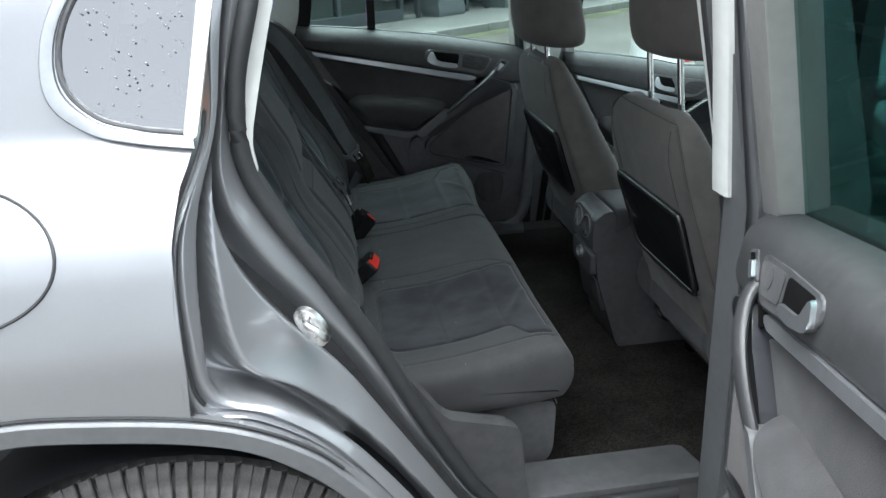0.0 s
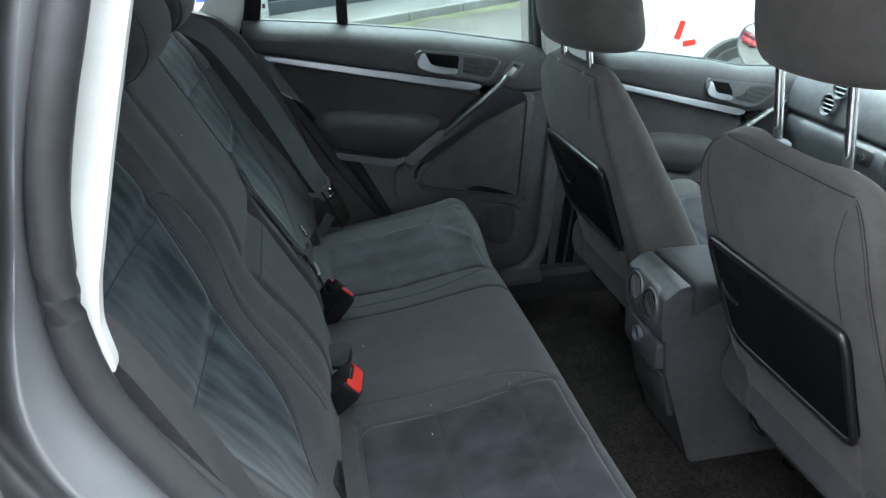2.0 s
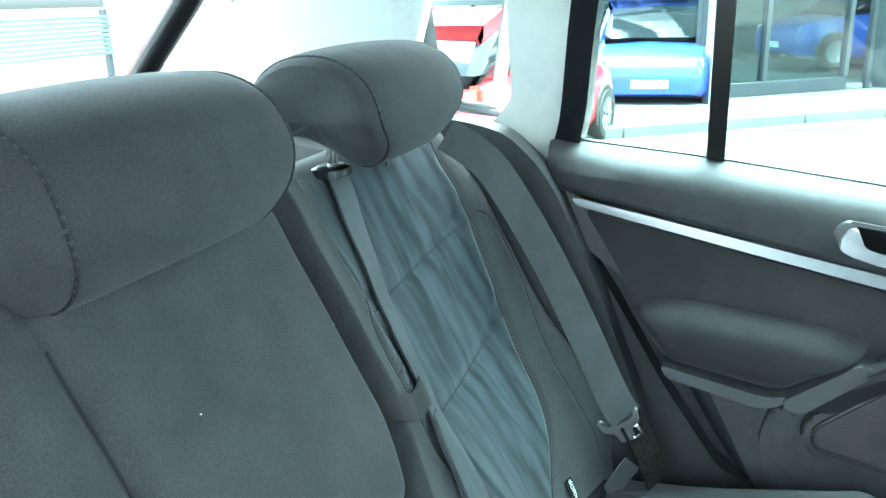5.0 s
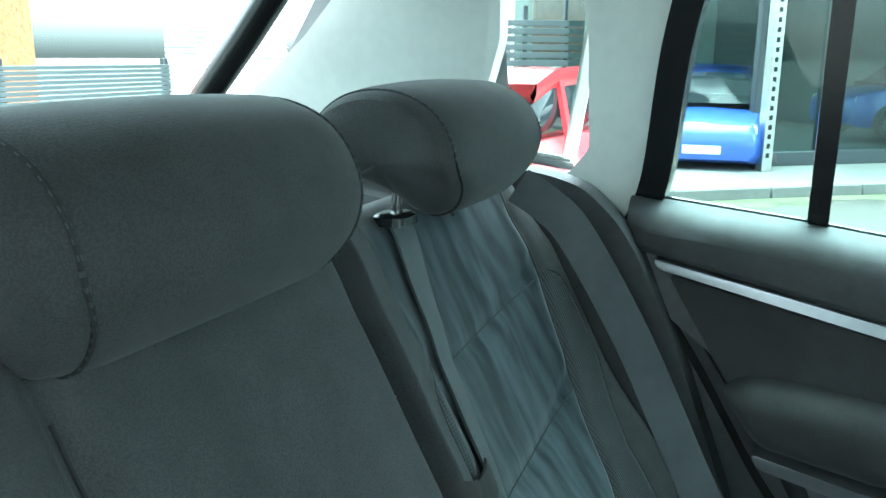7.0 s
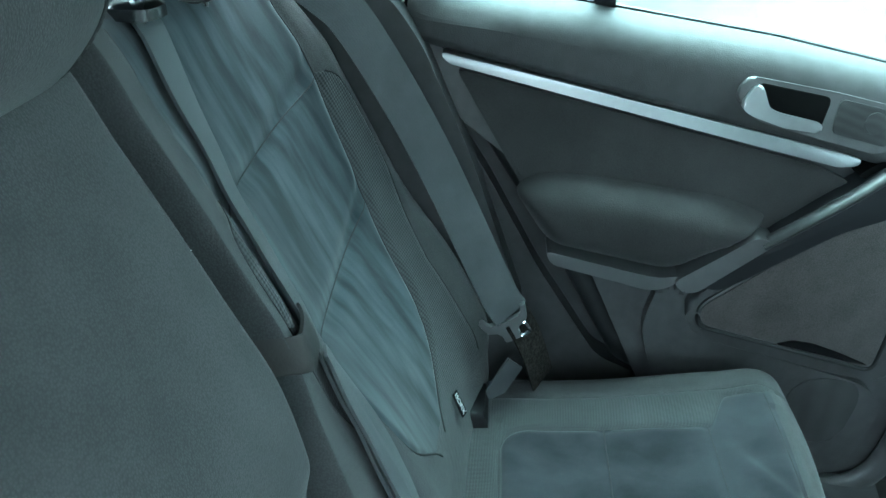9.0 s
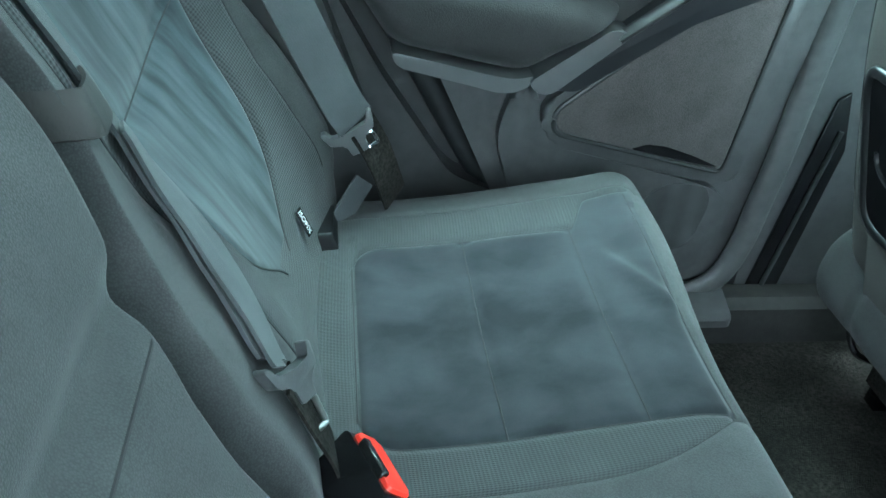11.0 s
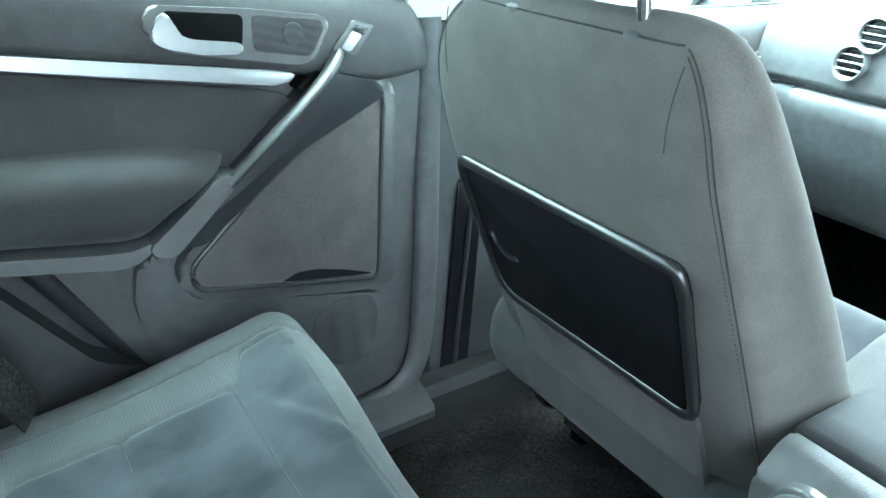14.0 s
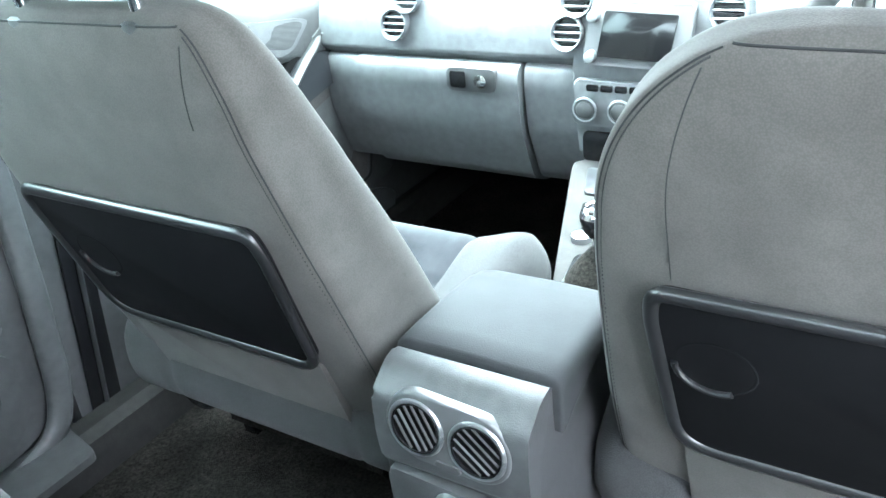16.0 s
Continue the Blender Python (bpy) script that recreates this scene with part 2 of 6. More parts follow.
# ---- mesh tools ----
def smooth(me, angle=38):
    me.shade_smooth()
    me.set_sharp_from_angle(angle=radians(angle))


def part(name, bm, mat, parent=None, label="", angle=38):
    """Links a bmesh as one mesh object under a thing or a part."""
    bmesh.ops.recalc_face_normals(bm, faces=bm.faces)
    me = bpy.data.meshes.new(name)
    bm.to_mesh(me)
    bm.free()
    me.materials.append(mat)
    smooth(me, angle)
    ob = new(name, me)
    if parent:
        ob.parent = parent
    if label:
        ob["label"] = label
    return ob


def thing(name, label, category, group="", kind=""):
    """An empty at the world's origin that parents the parts of one thing."""
    return tagged(new(name), label, category, group, kind)


def spline(points, n, closed=False):
    """Catmull-Rom through points, evenly n samples per span."""
    p = [Vector(q) for q in points]
    out = []
    k = len(p)
    for i in range(k if closed else k - 1):
        a, b, c, d = (p[(i - 1) % k], p[i], p[(i + 1) % k], p[(i + 2) % k]) if closed else (p[max(i - 1, 0)], p[i], p[i + 1], p[min(i + 2, k - 1)])
        for j in range(n):
            t = j / n
            out.append(0.5 * (2 * b + (c - a) * t + (2 * a - 5 * b + 4 * c - d) * t * t + (3 * b - a - 3 * c + d) * t**3))
    if not closed:
        out.append(p[-1])
    return out


def rounded(points, r, n=5):
    """A closed 2D outline with its corners rounded."""
    out = []
    k = len(points)
    for i in range(k):
        a, b, c = (Vector(points[(i + j) % k]) for j in (-1, 0, 1))
        ra = min(r, (a - b).length * 0.48, (c - b).length * 0.48)
        p, q = b + (a - b).normalized() * ra, b + (c - b).normalized() * ra
        for j in range(n + 1):
            t = j / n
            out.append((1 - t) ** 2 * p + 2 * t * (1 - t) * b + t * t * q)
    return out


def loft(rings, closed=True, caps=True):
    bm = bmesh.new()
    rows = [[bm.verts.new(v) for v in ring] for ring in rings]
    m = len(rows[0])
    for a, b in zip(rows, rows[1:]):
        for i in range(m if closed else m - 1):
            j = (i + 1) % m
            bm.faces.new((a[i], a[j], b[j], b[i]))
    if caps and closed:
        bm.faces.new(rows[0][::-1])
        bm.faces.new(rows[-1])
    return bm


def sweep(points, section, up=(0, 0, 1), caps=True):
    """A 2D section (across, up) carried along points."""
    pts = [Vector(p) for p in points]
    rings = []
    for i, p in enumerate(pts):
        d = (pts[min(i + 1, len(pts) - 1)] - pts[max(i - 1, 0)]).normalized()
        side = d.cross(Vector(up))
        side = side.normalized() if side.length > 1e-4 else d.orthogonal().normalized()
        top = side.cross(d)
        rings.append([p + side * u + top * v for u, v in section])
    return loft(rings, True, caps)


def disc(r, n=10, ry=None):
    return [(r * math.cos(2 * math.pi * i / n), (ry or r) * math.sin(2 * math.pi * i / n)) for i in range(n)]


def tube(points, r, n=10):
    return sweep(points, disc(r, n))


def strap(points, width, thick=0.0022, up=(0, 0, 1)):
    w, t = width / 2, thick / 2
    return sweep(points, [(-w, -t), (-w * 0.4, -t * 1.2), (w * 0.4, -t * 1.2), (w, -t), (w, t), (w * 0.4, t * 1.2), (-w * 0.4, t * 1.2), (-w, t)], up)


def plate(outline, place, d0, d1, bevel=0.004, seg=3):
    """An outline (u, v) drawn out from depth d0 to d1 by place(u, v, d), its front rim bevelled."""
    bm = bmesh.new()
    back = [bm.verts.new(place(u, v, d0)) for u, v in outline]
    front = [bm.verts.new(place(u, v, d1)) for u, v in outline]
    k = len(outline)
    bm.faces.new(back)
    f = bm.faces.new(front[::-1])
    for i in range(k):
        bm.faces.new((back[i], back[(i + 1) % k], front[(i + 1) % k], front[i]))
    if bevel:
        bmesh.ops.bevel(bm, geom=list(f.edges), offset=bevel, segments=seg, profile=0.5, affect="EDGES", clamp_overlap=True)
    return bm


def box(size, at=(0, 0, 0), bevel=0.004, seg=2, turn=None):
    bm = bmesh.new()
    bmesh.ops.create_cube(bm, size=1)
    bmesh.ops.scale(bm, vec=size, verts=bm.verts)
    if bevel:
        bmesh.ops.bevel(bm, geom=bm.edges[:], offset=bevel, segments=seg, affect="EDGES", clamp_overlap=True)
    if turn:
        bmesh.ops.transform(bm, matrix=turn, verts=bm.verts)
    bmesh.ops.translate(bm, vec=at, verts=bm.verts)
    return bm


def ngon(points):
    bm = bmesh.new()
    bm.faces.new([bm.verts.new(p) for p in points])
    return bm


def slab(outline, place, d0, d1):
    return plate(outline, place, d0, d1, 0)


def ring_at(c, ux, uy, a, b, n=3.0, count=40):
    """A superellipse round c with half axes a along ux and b along uy."""
    out = []
    for i in range(count):
        t = 2 * math.pi * i / count
        x, y = math.cos(t), math.sin(t)
        out.append(Vector(c) + Vector(ux) * (a * math.copysign(abs(x) ** (2 / n), x)) + Vector(uy) * (b * math.copysign(abs(y) ** (2 / n), y)))
    return out


def sheets(points, region, mats, parent, labels, close_u=False):
    """Splits a grid of points (nu, nv, 3) by region(i, j) into one mesh a region, so that its pieces meet along their seams."""
    nu, nv = points.shape[:2]
    groups = {}
    for i in range(nu - 1):
        for j in range(nv if close_u else nv - 1):
            groups.setdefault(region(i, j), []).append((i, j))
    for key, cells in groups.items():
        index, verts, faces = {}, [], []
        for i, j in cells:
            face = []
            for a, b in ((i, j), (i, (j + 1) % nv), (i + 1, (j + 1) % nv), (i + 1, j)):
                if (a, b) not in index:
                    index[a, b] = len(verts)
                    verts.append(points[a, b].tolist())
                face.append(index[a, b])
            faces.append(face)
        me = bpy.data.meshes.new(key)
        me.from_pydata(verts, [], faces)
        me.materials.append(mats[key])
        me.update()
        me.shade_smooth()
        ob = new(key, me)
        ob.parent = parent
        if labels.get(key):
            ob["label"] = labels[key]


def resample(points, n):
    """n points evenly along a 2D polyline."""
    p = np.array([tuple(q) for q in points], float)
    s = np.r_[0, np.cumsum(np.hypot(*np.diff(p, axis=0).T))]
    t = np.linspace(0, s[-1], n)
    return np.stack([np.interp(t, s, p[:, 0]), np.interp(t, s, p[:, 1])], 1)


def groove(d, w=0.005, depth=0.004):
    return -depth * np.exp(-((d / w) ** 2))

# ---- rear bench ----
def smoothstep(a, b, v):
    t = np.clip((v - a) / (b - a), 0, 1)
    return t * t * (3 - 2 * t)


def span(a, b, step):
    return np.linspace(a, b, int((b - a) / step) + 1)


def soft_body(parent, lines, profile, along, region, mats, labels, end_r, disp, n=300, step=0.0036):
    """Upholstery: one closed (x, z) profile carried across y. lines are its seams, as y over the profile's own coordinate (0: x, 1: z),
    from one end to the other; the grid follows them, so that each panel ends cleanly on its seam. Rounded in at both ends, with a relief along the normal."""
    loop = [(p.x, p.y) for p in spline([(x, z, 0) for x, z in profile], 8, True)]
    prof = resample(loop + loop[:1], n + 1)[:-1]
    d = np.roll(prof, -1, 0) - np.roll(prof, 1, 0)
    nor = np.stack([-d[:, 1], d[:, 0]], 1) / np.hypot(*d.T)[:, None]
    area = np.sum(prof[:, 0] * np.roll(prof[:, 1], -1) - np.roll(prof[:, 0], -1) * prof[:, 1])
    nor *= -1 if area > 0 else 1
    q = prof[:, along]
    keys = [np.broadcast_to(f(q), q.shape) for f in lines]
    ys, seg, start = [], [], []
    for k, (a, b) in enumerate(zip(keys, keys[1:])):
        c = max(3, int(np.max(b - a) / step))
        start.append(len(ys))
        for i in range(c):
            ys.append(a + (b - a) * (i / c))
            seg.append(k)
    start.append(len(ys))
    ys.append(keys[-1])
    rows = []
    for y in ys:
        inset, ease = 0.0, 1.0
        for e, r in ((y - keys[0], end_r[0]), (keys[-1] - y, end_r[1])):
            inset = inset + r * (1 - np.sqrt(np.maximum(0, 1 - (1 - np.minimum(e / r, 1)) ** 2)))
            ease = ease * np.minimum(1, e / r + 0.2)
        off = disp(y, prof[:, 0], prof[:, 1]) * ease - inset
        p = prof + nor * off[:, None]
        rows.append(np.stack([p[:, 0], y, p[:, 1]], 1))
    body = np.array(rows)
    mid = prof.mean(0)
    for k in (0.5, 0.02):
        for at, put in ((0, lambda r: rows.insert(0, r)), (-1, rows.append)):
            base = rows[at]
            put(np.stack([mid[0] + (base[:, 0] - mid[0]) * k, base[:, 1], mid[1] + (base[:, 2] - mid[1]) * k], 1))
    seg = [-1, -1] + seg + [-1, -1, -1]
    pts = np.array(rows)
    sheets(pts, lambda i, j: region(seg[i], prof[j, 0], prof[j, 1]), mats, parent, labels, True)
    return body, prof, start


def seam_along(body, prof, row, keep, parent, r=0.0012, lift=0.0):
    """A sewn seam down one grid line of the upholstery, where keep(x, z) holds."""
    way = [Vector(body[row, j]) for j in range(len(prof)) if keep(prof[j, 0], prof[j, 1])]
    if len(way) > 3:
        jump = max(range(len(way)), key=lambda i: (way[i] - way[i - 1]).length)
        if (way[jump] - way[jump - 1]).length > 0.03:
            way = way[jump:] + way[:jump]
        part("seam", tube(way, r, 6), PIPING, parent)


def seam_across(body, rows, place, parent, r=0.0012):
    """A sewn seam across the rows a..b, at place(y) along the profile, drawn between the grid's own points."""
    way = []
    for i in range(*rows):
        j = place(body[i])
        way.append(Vector(body[i, int(j)]).lerp(Vector(body[i, (int(j) + 1) % body.shape[1]]), j - int(j)))
    for _ in range(3):
        way = [way[0]] + [(a + 2 * b + c) / 4 for a, b, c in zip(way, way[1:], way[2:])] + [way[-1]]
    part("seam", tube(way, r, 6), PIPING, parent)


CUSHION = [(0.09, 0.60), (0.14, 0.634), (0.20, 0.645), (0.26, 0.650), (0.32, 0.657), (0.38, 0.667), (0.43, 0.676), (0.475, 0.682), (0.508, 0.675), (0.528, 0.650), (0.531, 0.615), (0.520, 0.585), (0.49, 0.568), (0.35, 0.555), (0.20, 0.55), (0.10, 0.56)]
BACKREST = [(0.165, 0.62), (0.147, 0.672), (0.118, 0.73), (0.083, 0.79), (0.030, 0.863), (-0.012, 0.94), (-0.044, 1.0), (-0.080, 1.07), (-0.102, 1.115), (-0.128, 1.136), (-0.162, 1.132), (-0.178, 1.10), (-0.155, 1.02), (-0.10, 0.90), (-0.02, 0.74), (0.05, 0.61), (0.11, 0.59)]
SUEDE_X0, SUEDE_X1 = 0.200, 0.503


def corner(x, x0, r):
    """How far a rounded corner at x0 pulls an edge in."""
    t = np.clip((x - x0) / r, 0, 1)
    return r * (1 - np.sqrt(np.maximum(0, 1 - (1 - t) ** 2)))


def cushion_in(x):
    return 0.213 + corner(x, SUEDE_X0, 0.035) - 0.006 * smoothstep(0.35, 0.5, x)


def cushion_out(x):
    return 0.493 - corner(x, SUEDE_X0, 0.035) - 0.006 * smoothstep(0.36, 0.43, x) + 0.050 * smoothstep(0.432, 0.464, x)


def cushion_rim_in(x):
    return 0.160 + 0.044 * np.clip((x - 0.37) / 0.133, 0, 1.0) ** 2.2


def cushion_rim_out(x):
    return 0.551 - corner(0.71 - x, 0.20, 0.012)


def cushion_relief(y, x, z):
    top = smoothstep(0.615, 0.64, z)
    ya = np.abs(y)
    held = smoothstep(SUEDE_X0 - 0.004, SUEDE_X0 + 0.004, x) * smoothstep(SUEDE_X1 + 0.004, SUEDE_X1 - 0.004, x)
    inside = smoothstep(-0.002, 0.004, np.minimum(ya - cushion_in(x), cushion_out(x) - ya)) * held
    r = groove(ya - cushion_in(x), 0.004, 0.002) * held + groove(ya - cushion_out(x), 0.004, 0.002) * held
    r = r + (groove(x - SUEDE_X0, 0.004, 0.003) + groove(x - SUEDE_X1, 0.004, 0.003)) * (ya > 0.2) * (ya < 0.51)
    r = r + inside * (groove(x - 0.319, 0.008, 0.0030) + groove(x - 0.433, 0.008, 0.0030) + 0.0008)
    r = r + groove(ya - cushion_rim_out(x), 0.003, 0.0015) + groove(ya - cushion_rim_in(x), 0.003, 0.0015)
    dish = -0.012 * np.exp(-(((ya - 0.34) / 0.15) ** 2)) * np.exp(-(((x - 0.33) / 0.16) ** 2))
    crease = inside * 0.004 * np.exp(-(((x - 0.47 + 0.5 * (ya - 0.40)) / 0.010) ** 2)) * smoothstep(0.32, 0.36, ya) * smoothstep(0.46, 0.41, ya)
    nose = 0.020 * smoothstep(0.24, 0.50, y) * smoothstep(0.46, 0.525, x)
    return nose + (r + dish + crease) * top + groove(z - 0.632, 0.004, 0.003) * (x > 0.5)


BACK_Z = (0.60, 0.690, 0.702, 0.716, 0.732, 0.750, 0.780, 0.820, 0.870, 0.925, 0.980, 1.030, 1.120)
BACK_HI = (0.415, 0.415, 0.430, 0.452, 0.474, 0.492, 0.508, 0.521, 0.537, 0.549, 0.558, 0.568, 0.575)


def back_out(z):
    return sum(np.interp(z + k * 0.008, BACK_Z, BACK_HI) for k in (-2, -1, 0, 1, 2)) / 5


def back_in(z):
    return 0.805 - back_out(z)


def mesh_wide(z):
    """Width of the mesh strips beside the suede: an arched head, then even, wider below."""
    head = 0.048 * np.sqrt(np.clip(1 - ((z - 0.935) / 0.078) ** 2, 0, 1))
    return np.where(z > 0.935, head, 0.048 + 0.0 * z) + 0.0006


def back_rim_out(z):
    return np.minimum(back_out(np.maximum(z, 0.80)) + mesh_wide(z), 0.612)


def back_rim_in(z):
    return np.maximum(back_in(np.maximum(z, 0.80)) - mesh_wide(z), 0.195)


def back_split(z):
    return 0.120 - 0.012 * smoothstep(0.86, 0.74, z)


def seat_split(z):
    """Where the single and the double backrest meet."""
    return 0.153 - 0.050 * smoothstep(0.865, 0.76, z)


def back_front(x, z):
    """1 on the front face of the backrest, 0 behind."""
    return smoothstep(-0.01, 0.03, x - (0.03 - 0.53 * (z - 0.863)) + 0.03)


FOLD = 0.850
SEAMS_BACK = ((0.990, 1.1), (0.862, 1.6))


def back_cross(k, ya):
    """Height of a bowed cross seam at ya."""
    z0, bow = SEAMS_BACK[k]
    return z0 + bow * (np.abs(ya - 0.40) ** 2) + 0.05 * (ya - 0.40)


def back_relief(y, x, z):
    ya = np.abs(y)
    front = back_front(x, z)
    low = smoothstep(0.60, 0.72, z)
    side = 0.052 * np.minimum(1.0, ((ya - 0.40) / 0.19) ** 2)
    centre = 0.0493 + 0.0147 * smoothstep(0.215, 0.15, ya)
    bowl = np.where(ya > 0.215, side, centre)
    bowl = bowl * (1 - 0.45 * smoothstep(0.30, 0.20, ya) * smoothstep(0.95, 0.80, z))
    bowl = bowl * (0.25 + 0.75 * low) * (1 - np.where(ya > 0.215, 0.35, 0.05) * smoothstep(1.02, 1.12, z))
    lo, hi = back_in(z), back_out(z)
    r = (groove(ya - hi, 0.005, 0.004) + groove(ya - lo, 0.005, 0.004)) * smoothstep(1.12, 1.08, z) * smoothstep(0.69, 0.78, z)
    inside = smoothstep(-0.002, 0.006, np.minimum(ya - lo, hi - ya))
    for k in range(2):
        r = r + inside * groove(z - back_cross(k, ya), 0.010, 0.0045)
    r = r + (groove(ya - back_rim_out(z), 0.004, 0.002) + groove(ya - back_rim_in(z), 0.004, 0.002)) * smoothstep(1.01, 0.99, z) * smoothstep(0.69, 0.76, z)
    r = r + groove(y + back_split(z), 0.008, 0.009)
    pad = smoothstep(-0.124, -0.116, y) * smoothstep(0.155, 0.135, y)
    r = r + pad * (groove(z - FOLD, 0.015, 0.013) + 0.002)
    return (r + bowl) * front


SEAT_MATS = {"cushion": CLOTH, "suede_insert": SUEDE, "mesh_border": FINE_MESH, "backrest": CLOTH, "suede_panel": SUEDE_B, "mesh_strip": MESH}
SEAT_LABELS = {"suede_insert": "blue-grey suede insert with brushed nap", "mesh_border": "dark open-weave mesh cloth", "suede_panel": "blue-grey suede panel with bowed cross seams", "mesh_strip": "dark open-weave mesh cloth"}
HEAD = [(-0.050, 1.138), (-0.030, 1.148), (-0.012, 1.175), (-0.012, 1.210), (-0.032, 1.242), (-0.070, 1.259), (-0.112, 1.257), (-0.145, 1.238), (-0.160, 1.208), (-0.158, 1.180), (-0.140, 1.172), (-0.108, 1.176), (-0.085, 1.162), (-0.068, 1.142)]


def rear_headrest(parent, y, half, taper):
    """A saddle-shaped pad on two steel posts, with piping round its ends."""
    loop = spline([(x, z, 0) for x, z in HEAD], 5, True)
    mid = sum(loop, Vector()) / len(loop)
    rings = []
    for k in range(25):
        v = -1 + 2 * k / 24
        e = (1 - abs(v)) * half
        s = 1 - 0.07 * (1 - min(1, e / 0.035)) ** 2
        bow = 0.012 * (1 - v * v)
        rings.append([Vector((mid.x + (p.x - mid.x) * s + (bow if p.x > mid.x else -0.2 * bow), y + v * half * (1 - taper * (1 - float(smoothstep(1.135, 1.205, p.y)))), mid.y + (p.y - mid.y) * s + 0.4 * bow)) for p in loop])
    for end, sign in ((0, -1), (-1, 1)):
        base = rings[end]
        hub = sum(base, Vector()) / len(base)
        for f, out in ((0.93, 0.006), (0.75, 0.011), (0.45, 0.014), (0.1, 0.015)):
            ring = [hub + (p - hub) * f + Vector((0, sign * out, 0)) for p in base]
            rings = [ring] + rings if sign < 0 else rings + [ring]
    head = part("headrest", loft(rings), CLOTH, parent)
    for side in (5, 27):
        part("piping", tube(rings[side] + rings[side][:1], 0.0016, 6), PIPING, head)
        way = rings[side] + rings[side][:1]
        run = [p.lerp(q, f) for p, q in zip(way[:-1], way[1:]) for f in (np.arange(max(1, round((q - p).length / 0.004))) / max(1, round((q - p).length / 0.004)))]
        stitch = bmesh.new()
        for a, b in zip(run[:-1:2], run[1::2]):
            a, b = Vector(a), Vector(b)
            m = Matrix.Translation((a + b) / 2) @ (b - a).to_track_quat("X", "Z").to_matrix().to_4x4() @ Matrix.Diagonal((min(0.0026, (b - a).length), 0.0026, 0.0026, 1))
            bmesh.ops.create_cube(stitch, size=1.0, matrix=m)
        part("stitching", stitch, THREAD, head, "grey stitching")
    for dy in (-0.07, 0.07):
        part("headrest_post", tube([(-0.100, y + dy, 1.10), (-0.090, y + dy, 1.20)], 0.006, 12), CHROME, head, "chrome headrest post")
        part("post_collar", loft([ring_at((-0.098, y + dy, 1.128 + h), (1, 0, 0), (0, 1, 0), r, r * 1.25, 2.6, 20) for h, r in ((0, 0.020), (0.008, 0.019), (0.011, 0.014))]), GLOSS_BLACK, head)


def back_face(x, z):
    return x > 0.03 - 0.53 * (z - 0.863) - 0.025 and z < 1.125


def minus(f):
    return lambda q: -f(q)


def level(v):
    return lambda q: np.full_like(q, v)


def row_place(axis, at):
    """Where along a row its points pass at(|y|) on that axis, on the upper or front side."""
    def find(row):
        ok = [j for j in range(len(row) - 1) if (row[j, 2] > 0.60 if axis == 0 else row[j, 0] > 0.03 - 0.53 * (row[j, 2] - 0.863) - 0.04)]
        want = at(abs(row[0, 1]) if axis == 0 else np.abs(row[:, 1]))
        gap = row[:, axis] - want
        for j in ok:
            if gap[j] * gap[j + 1] <= 0 and gap[j] != gap[j + 1]:
                return j + gap[j] / (gap[j] - gap[j + 1])
        return min(ok, key=lambda j: abs(gap[j]))
    return find


